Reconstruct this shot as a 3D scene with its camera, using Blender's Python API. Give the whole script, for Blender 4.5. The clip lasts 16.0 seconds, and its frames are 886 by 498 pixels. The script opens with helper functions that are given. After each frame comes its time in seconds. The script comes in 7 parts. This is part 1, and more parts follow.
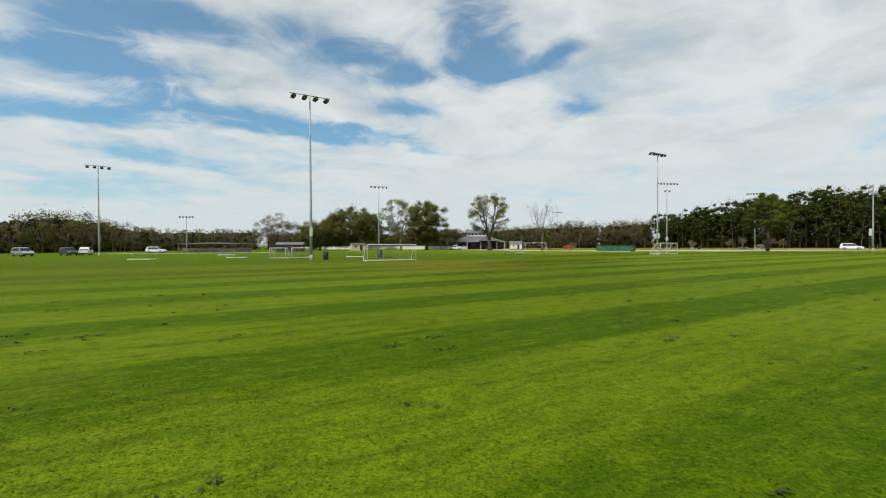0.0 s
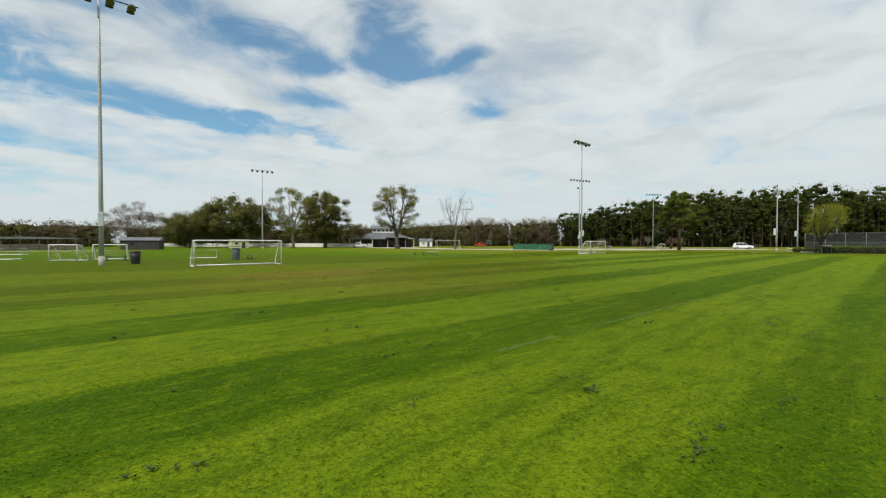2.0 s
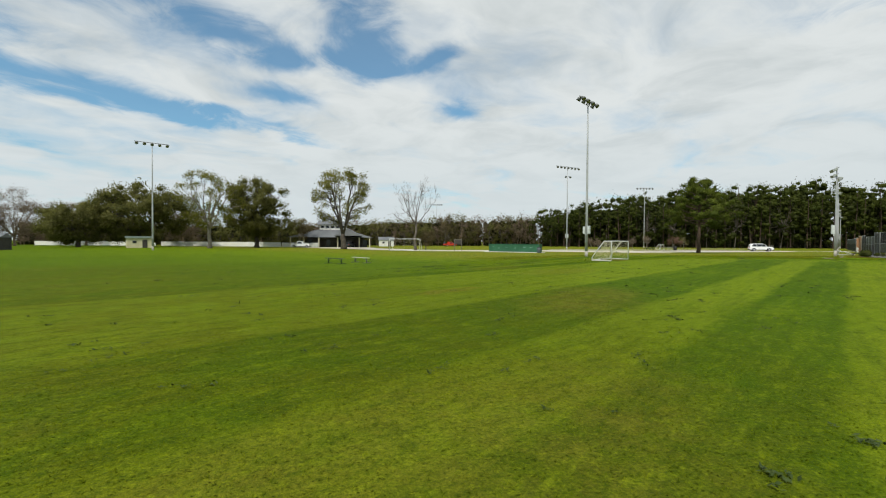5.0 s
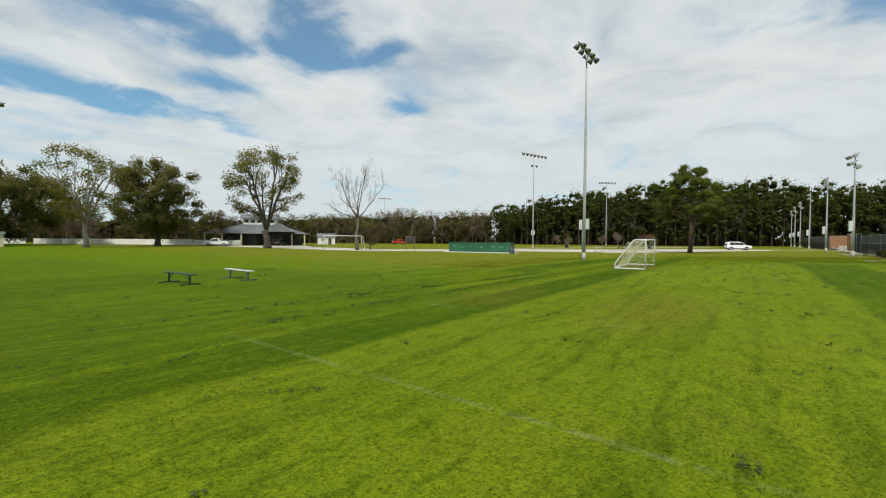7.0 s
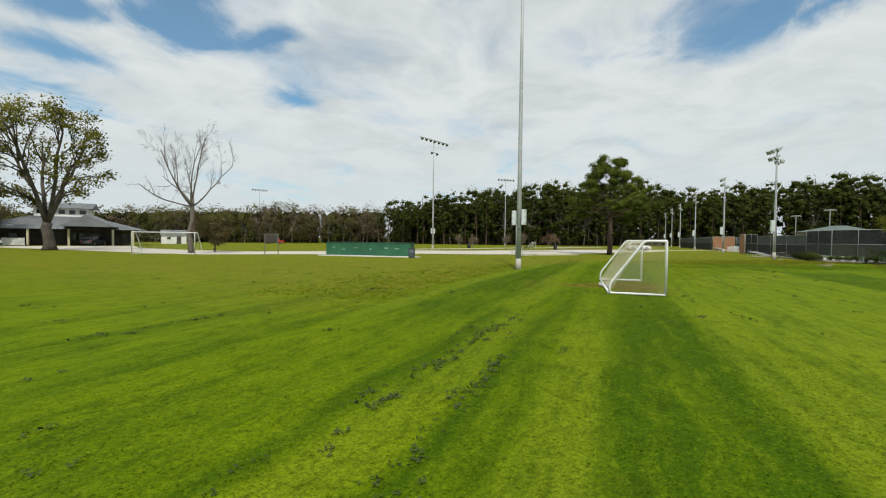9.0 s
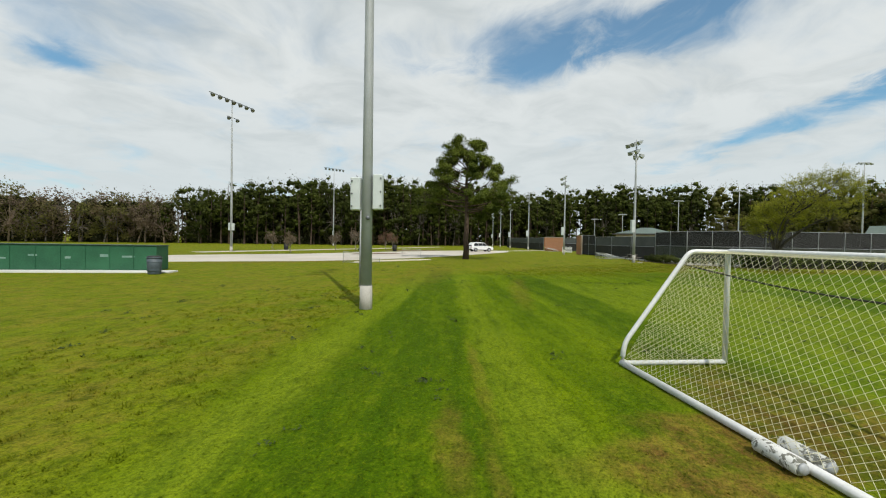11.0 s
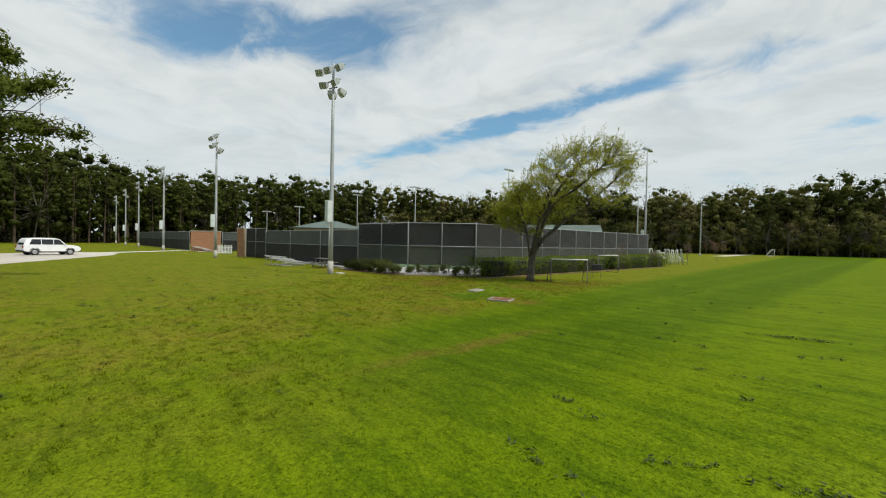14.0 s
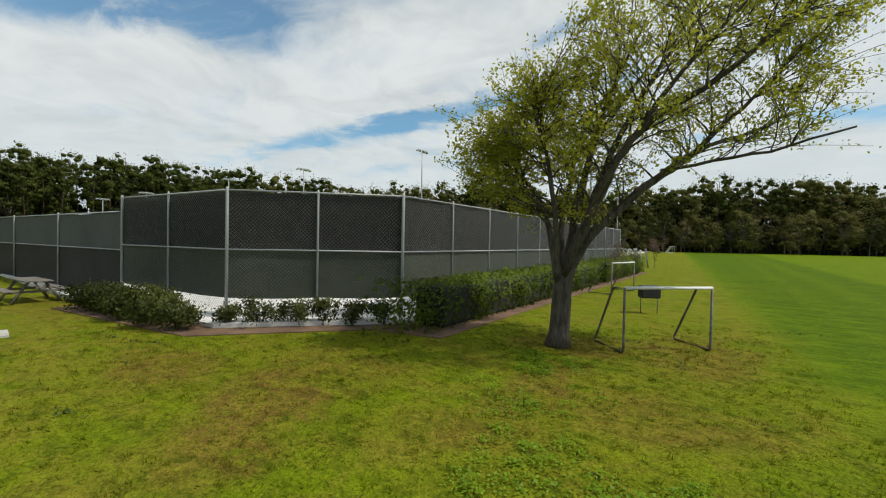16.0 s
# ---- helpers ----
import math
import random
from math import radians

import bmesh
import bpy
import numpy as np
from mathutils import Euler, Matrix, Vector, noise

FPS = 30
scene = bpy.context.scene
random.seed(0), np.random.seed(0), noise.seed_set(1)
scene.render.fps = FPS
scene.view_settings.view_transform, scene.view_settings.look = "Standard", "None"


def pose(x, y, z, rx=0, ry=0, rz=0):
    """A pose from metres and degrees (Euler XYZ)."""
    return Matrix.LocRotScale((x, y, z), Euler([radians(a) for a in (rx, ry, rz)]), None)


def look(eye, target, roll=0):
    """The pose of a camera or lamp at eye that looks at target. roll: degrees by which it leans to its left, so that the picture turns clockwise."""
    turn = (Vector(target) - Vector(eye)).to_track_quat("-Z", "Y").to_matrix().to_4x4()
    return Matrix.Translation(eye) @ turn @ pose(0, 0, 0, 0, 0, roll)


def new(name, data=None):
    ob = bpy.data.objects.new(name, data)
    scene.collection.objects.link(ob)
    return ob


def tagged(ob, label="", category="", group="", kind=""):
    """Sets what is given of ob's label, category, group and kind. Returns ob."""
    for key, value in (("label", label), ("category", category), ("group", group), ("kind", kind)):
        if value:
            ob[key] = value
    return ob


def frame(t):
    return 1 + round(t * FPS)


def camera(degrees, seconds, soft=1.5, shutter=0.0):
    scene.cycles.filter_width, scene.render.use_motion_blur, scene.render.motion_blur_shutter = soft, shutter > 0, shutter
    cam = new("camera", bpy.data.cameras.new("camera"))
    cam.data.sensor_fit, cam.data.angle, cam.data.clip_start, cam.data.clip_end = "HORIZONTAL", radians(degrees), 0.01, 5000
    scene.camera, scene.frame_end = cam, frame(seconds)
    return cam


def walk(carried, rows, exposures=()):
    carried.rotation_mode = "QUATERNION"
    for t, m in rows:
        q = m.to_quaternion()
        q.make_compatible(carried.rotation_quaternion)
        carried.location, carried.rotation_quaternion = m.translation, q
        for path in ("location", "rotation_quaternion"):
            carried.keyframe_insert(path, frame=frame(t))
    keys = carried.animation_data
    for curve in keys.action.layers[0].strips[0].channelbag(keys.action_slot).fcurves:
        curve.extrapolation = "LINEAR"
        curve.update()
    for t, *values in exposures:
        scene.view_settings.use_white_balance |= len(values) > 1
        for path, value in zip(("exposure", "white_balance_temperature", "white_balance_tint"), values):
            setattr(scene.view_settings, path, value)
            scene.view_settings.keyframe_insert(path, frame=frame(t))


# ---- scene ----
cam = camera(93.0, 16.0, soft=1.15)

PATH = [
    (0, (-0.631, -2.205, 1.933), (-0.571, -0.206, 1.914), -0.28),
    (0.5, (0.241, 1.550, 1.942), (0.506, 3.533, 1.917), -0.17),
    (1, (0.923, 5.709, 1.926), (1.223, 7.686, 1.898), -0.08),
    (1.5, (1.381, 9.768, 1.889), (1.778, 11.728, 1.860), -0.01),
    (2, (2.154, 13.734, 1.863), (2.639, 15.674, 1.832), 0.05),
    (2.5, (3.442, 17.623, 1.860), (3.995, 19.544, 1.828), 0.12),
    (3, (5.029, 21.461, 1.865), (5.637, 23.366, 1.832), 0.18),
    (3.5, (6.676, 25.329, 1.872), (7.291, 27.232, 1.838), 0.24),
    (4, (8.547, 29.242, 1.881), (9.151, 31.148, 1.846), 0.29),
    (6.5, (15.141, 49.287, 2.058), (15.855, 51.155, 2.016), 0.36),
    (7, (16.573, 52.942, 2.053), (17.410, 54.757, 2.005), 0.39),
    (7.5, (18.326, 56.325, 2.039), (19.280, 58.083, 1.993), 0.44),
    (8, (20.310, 59.688, 2.023), (21.362, 61.388, 1.978), 0.49),
    (10.5, (33.820, 75.562, 2.198), (35.458, 76.709, 2.150), 0.93),
    (11, (37.287, 77.861, 2.212), (39.055, 78.794, 2.169), 0.97),
    (11.5, (40.910, 79.724, 2.243), (42.797, 80.388, 2.204), 1.01),
    (12, (44.740, 80.954, 2.271), (46.703, 81.334, 2.228), 1.05),
    (12.5, (48.825, 81.629, 2.264), (50.822, 81.728, 2.227), 1.11),
    (13, (52.964, 81.962, 2.236), (54.953, 81.755, 2.204), 1.20),
    (13.5, (57.023, 81.534, 2.232), (58.985, 81.150, 2.207), 1.23),
    (14, (60.813, 80.787, 2.261), (62.748, 80.284, 2.229), 1.18),
    (14.5, (64.872, 79.801, 2.295), (66.806, 79.293, 2.259), 1.11),
    (15, (69.048, 78.821, 2.312), (70.958, 78.230, 2.272), 1.08),
    (15.5, (73.026, 77.621, 2.312), (74.879, 76.870, 2.276), 1.10),
    (16, (77.174, 75.889, 2.308), (78.942, 74.955, 2.272), 1.13),
]
walk(cam, [(t, look(eye, target, roll)) for t, eye, target, roll in PATH])

# ---- sky, sun ----
SUN_DIR = Vector((-0.47, -0.53, 0.98)).normalized()   # towards the sun
sun = new("sun", bpy.data.lights.new("sun", "SUN"))
sun.data.energy, sun.data.angle, sun.data.color = 3.3, radians(0.6), (1.0, 0.95, 0.86)
sun.matrix_world = look(SUN_DIR * 60, (0, 0, 0))


class Nodes:
    """Short hand for building a node tree."""

    def __init__(self, tree):
        self.tree = tree
        tree.nodes.clear()

    def add(self, kind, **values):
        n = self.tree.nodes.new(kind)
        for key, v in values.items():
            if key == "op":
                n.operation = v
            elif key == "kind":
                n.sky_type = v
        return n

    def put(self, socket, v):
        if isinstance(v, bpy.types.NodeSocket):
            self.tree.links.new(v, socket)
        else:
            socket.default_value = v

    def m(self, op, a, b=0.0, c=0.0, clamp=False):
        n = self.tree.nodes.new("ShaderNodeMath")
        n.operation, n.use_clamp = op, clamp
        for s, v in zip(n.inputs, (a, b, c)):
            self.put(s, v)
        return n.outputs[0]

    def v(self, op, a, b=(0, 0, 0), scale=1.0):
        n = self.tree.nodes.new("ShaderNodeVectorMath")
        n.operation = op
        self.put(n.inputs[0], a)
        if op == "SCALE":
            self.put(n.inputs[3], scale)
        else:
            self.put(n.inputs[1], b)
        return n.outputs["Value"] if op in ("DOT_PRODUCT", "LENGTH", "DISTANCE") else n.outputs[0]

    def noise(self, vec, scale, detail=3.0, rough=0.55, distort=0.0, color=False):
        n = self.tree.nodes.new("ShaderNodeTexNoise")
        self.put(n.inputs["Vector"], vec)
        n.inputs["Scale"].default_value = scale
        n.inputs["Detail"].default_value = detail
        n.inputs["Roughness"].default_value = rough
        n.inputs["Distortion"].default_value = distort
        return n.outputs[1 if color else 0]

    def ramp(self, v, a, b, smooth=True):
        """0 below a, 1 above b."""
        n = self.tree.nodes.new("ShaderNodeMapRange")
        n.interpolation_type = "SMOOTHSTEP" if smooth else "LINEAR"
        self.put(n.inputs[0], v)
        n.inputs[1].default_value, n.inputs[2].default_value = a, b
        return n.outputs[0]

    def mix(self, f, a, b):
        n = self.tree.nodes.new("ShaderNodeMix")
        n.data_type = "RGBA"
        self.put(n.inputs[0], f)
        for s, c in ((n.inputs[6], a), (n.inputs[7], b)):
            self.put(s, c if isinstance(c, bpy.types.NodeSocket) else (*c, 1.0))
        return n.outputs[2]


def make_world():
    w = bpy.data.worlds.new("sky")
    scene.world = w
    w.use_nodes = True
    N = Nodes(w.node_tree)
    sky = N.add("ShaderNodeTexSky")
    sky.sky_type, sky.sun_disc = "NISHITA", False
    sky.sun_elevation = math.asin(SUN_DIR.z)
    sky.sun_rotation = math.atan2(SUN_DIR.x, SUN_DIR.y)
    sky.air_density, sky.dust_density, sky.ozone_density = 1.0, 0.6, 1.6
    way = N.v("NORMALIZE", N.add("ShaderNodeTexCoord").outputs["Generated"])
    sep = N.add("ShaderNodeSeparateXYZ")
    N.put(sep.inputs[0], way)
    up = N.m("MAXIMUM", sep.outputs[2], 0.0)
    lift = N.m("ADD", up, 0.13)
    flat = N.add("ShaderNodeCombineXYZ")
    N.put(flat.inputs[0], N.m("DIVIDE", sep.outputs[0], lift))
    N.put(flat.inputs[1], N.m("DIVIDE", sep.outputs[1], lift))
    p0 = flat.outputs[0]
    warp = N.v("SCALE", N.v("SUBTRACT", N.noise(p0, 0.9, 3.0, color=True), (0.5, 0.5, 0.5)), scale=0.75)
    p = N.v("ADD", p0, warp)
    # cirrus drawn out along one wind
    turn = N.add("ShaderNodeVectorRotate")
    N.put(turn.inputs["Vector"], p)
    turn.inputs["Angle"].default_value = WIND
    long = N.v("MULTIPLY", turn.outputs[0], (0.62, 1.15, 1.0))
    thick = N.m("ADD", -0.11, N.m("MULTIPLY", N.noise(long, 1.15, 6.0, 0.52, 0.4), 0.86))
    thick = N.m("ADD", thick, N.m("MULTIPLY", N.noise(p, 2.6, 6.0, 0.55, 0.3), 0.60))
    near = N.v("ADD", p0, N.v("SCALE", N.v("SUBTRACT", N.noise(p0, 2.2, 4.0, color=True), (0.5, 0.5, 0.5)), scale=0.32))
    ragged = N.m("MULTIPLY", N.m("SUBTRACT", N.noise(p, 2.8, 7.0, 0.66, 0.6), 0.5), 3.0)
    # clear gaps in the deck: centre on the flat map, half length, half width, heading, strength
    for x, y, a, b, heading, s in GAPS:
        t = N.add("ShaderNodeVectorRotate")
        N.put(t.inputs["Vector"], N.v("SUBTRACT", near, (x, y, 0)))
        t.inputs["Angle"].default_value = -radians(heading)
        q = N.v("LENGTH", N.v("MULTIPLY", t.outputs[0], (1 / a, 1 / b, 0)))
        q = N.m("ADD", q, ragged)
        thick = N.m("SUBTRACT", thick, N.m("MULTIPLY", N.m("SUBTRACT", 1.0, N.ramp(q, -0.2, 2.2)), s * 0.92))
    thick = N.m("SUBTRACT", thick, N.m("MULTIPLY", N.ramp(sep.outputs[0], 0.15, -0.6), 0.12))   # thinner cloud to the west
    deck = N.m("ADD", thick, N.m("MULTIPLY", N.m("SUBTRACT", 1.0, N.ramp(up, 0.0, 0.30)), 0.10))
    cover = N.m("ADD", 0.12, N.m("MULTIPLY", N.ramp(deck, 0.16, 0.68), 0.90))
    veil = N.m("MULTIPLY", N.m("SUBTRACT", 1.0, N.ramp(up, 0.02, 0.28)), 0.45)
    cover = N.m("MAXIMUM", cover, veil)
    shade = N.noise(N.v("MULTIPLY", p, (1, 1, 1)), 1.9, 5.0, 0.6, 0.4)
    cloud = N.mix(N.ramp(shade, 0.36, 0.74), CLOUD_LIGHT, CLOUD_DARK)
    low = N.mix(N.m("SUBTRACT", 1.0, N.ramp(up, 0.0, 0.35)), cloud, CLOUD_LOW)
    clear = N.v("SCALE", sky.outputs[0], scale=SKY_GAIN)
    clear = N.v("MULTIPLY", clear, SKY_TINT)
    bg = N.add("ShaderNodeBackground")
    N.put(bg.inputs[0], N.mix(cover, clear, low))
    bg.inputs[1].default_value = 1.0
    out = N.add("ShaderNodeOutputWorld")
    N.put(out.inputs[0], bg.outputs[0])


WIND = radians(-35)
SKY_GAIN, SKY_TINT = 0.120, (0.56, 1.0, 1.06)
CLOUD_LIGHT, CLOUD_DARK, CLOUD_LOW = (0.735, 0.775, 0.775), (0.56, 0.61, 0.62), (0.645, 0.715, 0.735)
GAPS = [
    (-1.29, 1.64, 0.30, 0.11, 32, 0.50), (-0.94, 2.24, 0.45, 0.10, 36, 0.46), (-0.95, 1.46, 0.36, 0.08, 11, 0.40), (0.20, 1.70, 0.26, 0.09, 80, 0.52), (0.48, 1.70, 0.13, 0.06, -48, 0.42),
    (0.78, 2.13, 0.10, 0.09, -15, 0.42), (0.06, 2.82, 0.24, 0.08, 17, 0.36), (-0.13, 2.16, 0.17, 0.07, 5, 0.35), (-1.76, 2.05, 0.30, 0.10, 20, 0.42), (-1.80, 2.73, 0.32, 0.10, 50, 0.32),
    (-0.12, 1.73, 0.22, 0.07, 5, 0.40), (-0.77, 2.46, 0.24, 0.07, 28, 0.40), (-0.25, 2.56, 0.23, 0.07, 38, 0.34), (-0.48, 2.41, 0.17, 0.06, -12, 0.30), (-0.15, 1.85, 0.15, 0.06, -10, 0.34),
    (1.60, 0.47, 0.36, 0.17, -60, 0.31), (1.73, 0.02, 0.25, 0.13, -75, 0.24), (1.54, -0.05, 0.22, 0.11, -110, 0.27), (1.80, 0.60, 0.26, 0.11, -80, 0.20), (2.85, -0.48, 0.64, 0.11, -141, 0.42),
    (2.12, -0.98, 0.32, 0.08, -152, 0.44), (1.52, -1.33, 0.34, 0.09, -147, 0.44), (1.22, -1.08, 0.12, 0.07, 175, 0.38), (1.43, -2.45, 0.12, 0.07, -148, 0.36), (0.90, -2.53, 0.24, 0.09, -138, 0.36),
    (-0.6, 0.4, 0.5, 0.2, 30, 0.30),
]
make_world()

# ---- materials ----


def material(name):
    m = bpy.data.materials.new(name)
    m.use_nodes = True
    N = Nodes(m.node_tree)
    out = N.add("ShaderNodeOutputMaterial")
    return m, N, out


def world_place(N):
    return N.add("ShaderNodeNewGeometry").outputs["Position"]


def plain(name, dark, light, scale=3.0, fine=40.0, rough=0.6, metal=0.0, bump=0.0, spread=0.0, spec=0.5):
    """A weathered surface: two tones by broad and fine noise, gloss that varies, fine relief."""
    m, N, out = material(name)
    p = N.add("ShaderNodeTexCoord").outputs["Object"]
    f = N.m("ADD", N.m("MULTIPLY", N.noise(p, scale, 4.0), 0.65), N.m("MULTIPLY", N.noise(p, fine, 3.0), 0.35))
    f = N.ramp(f, 0.32, 0.68)
    if spread:
        f = N.m("ADD", f, N.m("MULTIPLY", N.m("SUBTRACT", N.add("ShaderNodeObjectInfo").outputs["Random"], 0.5), spread), clamp=True)
    b = N.add("ShaderNodeBsdfPrincipled")
    N.put(b.inputs["Base Color"], N.mix(f, dark, light))
    N.put(b.inputs["Roughness"], N.m("ADD", rough - 0.08, N.m("MULTIPLY", N.noise(p, fine * 0.6, 2.0), 0.16)))
    b.inputs["Metallic"].default_value = metal
    b.inputs["Specular IOR Level"].default_value = spec
    if bump:
        r = N.add("ShaderNodeBump")
        r.inputs["Strength"].default_value, r.inputs["Distance"].default_value = 0.6, bump
        N.put(r.inputs["Height"], N.noise(p, fine, 4.0))
        N.put(b.inputs["Normal"], r.outputs[0])
    N.put(out.inputs[0], b.outputs[0])
    return m


def leafy(name, dark, light, through_=0.35, mottle=0.75, warm=None):
    """Leaves: every leaf or clump its own tone, some light let through."""
    m, N, out = material(name)
    g = N.add("ShaderNodeNewGeometry")
    big = N.noise(g.outputs["Position"], 0.35, 3.0)
    f = N.m("ADD", N.m("MULTIPLY", g.outputs["Random Per Island"], 0.4), N.m("MULTIPLY", N.ramp(big, 0.3, 0.7), 0.6))
    col = N.mix(f, dark, light)
    if warm:
        col = N.mix(N.m("MULTIPLY", N.ramp(N.noise(g.outputs["Position"], 0.11, 2.0), 0.48, 0.62), 0.8), col, warm)
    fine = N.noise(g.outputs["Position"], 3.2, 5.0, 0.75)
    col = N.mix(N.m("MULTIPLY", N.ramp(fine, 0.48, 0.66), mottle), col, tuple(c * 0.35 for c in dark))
    d, t = N.add("ShaderNodeBsdfDiffuse"), N.add("ShaderNodeBsdfTranslucent")
    rough_skin = N.add("ShaderNodeBump")
    rough_skin.inputs["Strength"].default_value, rough_skin.inputs["Distance"].default_value = 0.8, 0.14
    N.put(rough_skin.inputs["Height"], fine)
    N.put(d.inputs["Normal"], rough_skin.outputs[0])
    gl = N.add("ShaderNodeBsdfGlossy")
    gl.inputs["Roughness"].default_value = 0.5
    N.put(gl.inputs[0], (0.25, 0.25, 0.25, 1))
    N.put(d.inputs[0], col)
    N.put(t.inputs[0], col)
    s = N.add("ShaderNodeMixShader")
    s.inputs[0].default_value = through_
    N.put(s.inputs[1], d.outputs[0])
    N.put(s.inputs[2], t.outputs[0])
    s2 = N.add("ShaderNodeMixShader")
    s2.inputs[0].default_value = 0.03
    N.put(s2.inputs[1], s.outputs[0])
    N.put(s2.inputs[2], gl.outputs[0])
    N.put(out.inputs[0], s2.outputs[0])
    return m


def bark(name, dark, light):
    m, N, out = material(name)
    p = world_place(N)
    ridges = N.noise(N.v("MULTIPLY", p, (1, 1, 0.22)), 14.0, 5.0, 0.65)
    f = N.m("ADD", N.m("MULTIPLY", ridges, 0.7), N.m("MULTIPLY", N.noise(p, 1.2, 3.0), 0.3))
    b = N.add("ShaderNodeBsdfPrincipled")
    N.put(b.inputs["Base Color"], N.mix(N.ramp(f, 0.35, 0.65), dark, light))
    b.inputs["Roughness"].default_value = 0.9
    b.inputs["Specular IOR Level"].default_value = 0.2
    r = N.add("ShaderNodeBump")
    r.inputs["Strength"].default_value, r.inputs["Distance"].default_value = 0.8, 0.03
    N.put(r.inputs["Height"], ridges)
    N.put(b.inputs["Normal"], r.outputs[0])
    N.put(out.inputs[0], b.outputs[0])
    return m


def turf(name, blades=False):
    """Mown turf: passes along the pitch, laps round its ends, worn and dry patches, faint chalk lines."""
    m, N, out = material(name)
    g = N.add("ShaderNodeNewGeometry")
    p = N.v("MULTIPLY", g.outputs["Position"], (1, 1, 0))
    soft = N.noise(p, 0.30, 5.0, 0.62, color=True)
    pw = N.v("ADD", p, N.v("SCALE", N.v("SUBTRACT", soft, (0.5, 0.5, 0.5)), scale=0.75))

    def less(v):
        return N.m("SUBTRACT", 1.0, v)

    def both(*vs):
        q = vs[0]
        for v in vs[1:]:
            q = N.m("MULTIPLY", q, v)
        return q

    def band(a, v0, v1, e=0.22):
        """1 between two lines, with an uneven edge."""
        return both(N.ramp(a, v0 - e, v0 + e), less(N.ramp(a, v1 - e, v1 + e)))

    def inside(centre, a, b, heading, wobble=1.0):
        """1 within an uneven ellipse."""
        t = N.add("ShaderNodeVectorRotate")
        N.put(t.inputs["Vector"], N.v("SUBTRACT", N.v("ADD", p, N.v("SCALE", ragged, scale=wobble * 2.4)), (*centre, 0)))
        t.inputs["Angle"].default_value = -radians(heading)
        q = N.v("LENGTH", N.v("MULTIPLY", t.outputs[0], (1 / a, 1 / b, 0)))
        return less(N.ramp(q, 0.45, 1.15))

    def line(a, b, half):
        """1 on a straight chalk line."""
        dx, dy = b[0] - a[0], b[1] - a[1]
        size = math.hypot(dx, dy)
        ux, uy = dx / size, dy / size
        off = N.v("SUBTRACT", N.v("ADD", p, N.v("SCALE", ragged, scale=0.10)), (*a, 0))
        along_ = N.v("DOT_PRODUCT", off, (ux, uy, 0))
        across_ = N.m("ABSOLUTE", N.v("DOT_PRODUCT", off, (-uy, ux, 0)))
        return both(less(N.ramp(across_, half * 0.4, half * 1.5)), N.ramp(along_, 0.0, 0.3), less(N.ramp(along_, size - 0.3, size)))

    ragged = N.v("SUBTRACT", N.noise(p, 0.7, 4.0, 0.65, color=True), (0.5, 0.5, 0.5))
    along = N.v("DOT_PRODUCT", pw, (0.88, 0.475, 0))
    across = N.v("DOT_PRODUCT", pw, (-0.475, 0.88, 0))
    # the outer laps bend inwards towards the far corner
    turn_in = N.m("MULTIPLY", N.m("MAXIMUM", N.m("SUBTRACT", along, 78.0), 0.0), 0.10)
    outer = N.m("ADD", across, both(turn_in, N.ramp(across, 49.0, 53.0)))
    court_edge = N.m("ADD", along, N.m("MULTIPLY", across, 0.085))

    def passes(table):
        total = None
        for v0, v1, u0, u1, k in table:
            q = both(band(outer, v0, v1), N.ramp(along, u0 - 3, u0 + 3), less(N.ramp(along, u1 - 2, u1 + 2)), k)
            total = q if total is None else N.m("MAXIMUM", total, q)
        return total

    fade = N.m("ADD", 0.66, N.m("MULTIPLY", N.ramp(N.noise(p, 0.09, 3.0), 0.35, 0.6), 0.34))
    dark = both(passes(PASSES), fade, N.m("ADD", 0.55, N.m("MULTIPLY", N.ramp(along, -8.0, 5.0), 0.45)))   # the stripes fade out westwards
    pale = N.m("MULTIPLY", passes(PALE_PASSES), fade)
    # the lap beside the courts, mown across the pitch's end
    lap = both(N.ramp(along, 94.7, 96.0), less(N.ramp(N.m("ADD", court_edge, N.m("MULTIPLY", N.m("SUBTRACT", N.noise(p, 0.9, 4.0, 0.65), 0.5), 3.0)), 102.2, 105.2)), less(N.ramp(across, 36.0, 41.0)))
    lap = N.m("MULTIPLY", lap, N.m("SUBTRACT", 0.74, N.m("MULTIPLY", N.m("MAXIMUM", band(along, 97.9, 99.0, 0.5), band(along, 100.4, 101.0, 0.5)), 0.28)))
    dark = N.m("MAXIMUM", dark, lap)
    courtside = both(N.ramp(court_edge, 103.4, 105.0), N.ramp(along, 96.0, 99.0))
    north_side = both(N.ramp(outer, 53.2, 54.8), N.ramp(along, 57.0, 72.0))
    corner = both(N.ramp(along, 94.0, 101.0), N.ramp(across, 35.0, 40.0))
    rough_side = N.m("MAXIMUM", N.m("MAXIMUM", courtside, north_side), N.m("MULTIPLY", corner, 0.8))
    lush = less(N.ramp(along, 24.0, 62.0))   # thicker turf towards the west
    tired = both(less(N.ramp(along, 30.0, 48.0)), N.ramp(across, 20.0, 33.0), less(N.ramp(across, 60.0, 75.0)))   # trodden turf before the west goal
    tone = N.noise(p, 0.35, 4.0, 0.6)
    # streaks left by the mower, drawn out along its way
    turn = N.add("ShaderNodeVectorRotate")
    N.put(turn.inputs["Vector"], pw)
    turn.inputs["Angle"].default_value = -radians(28.4)
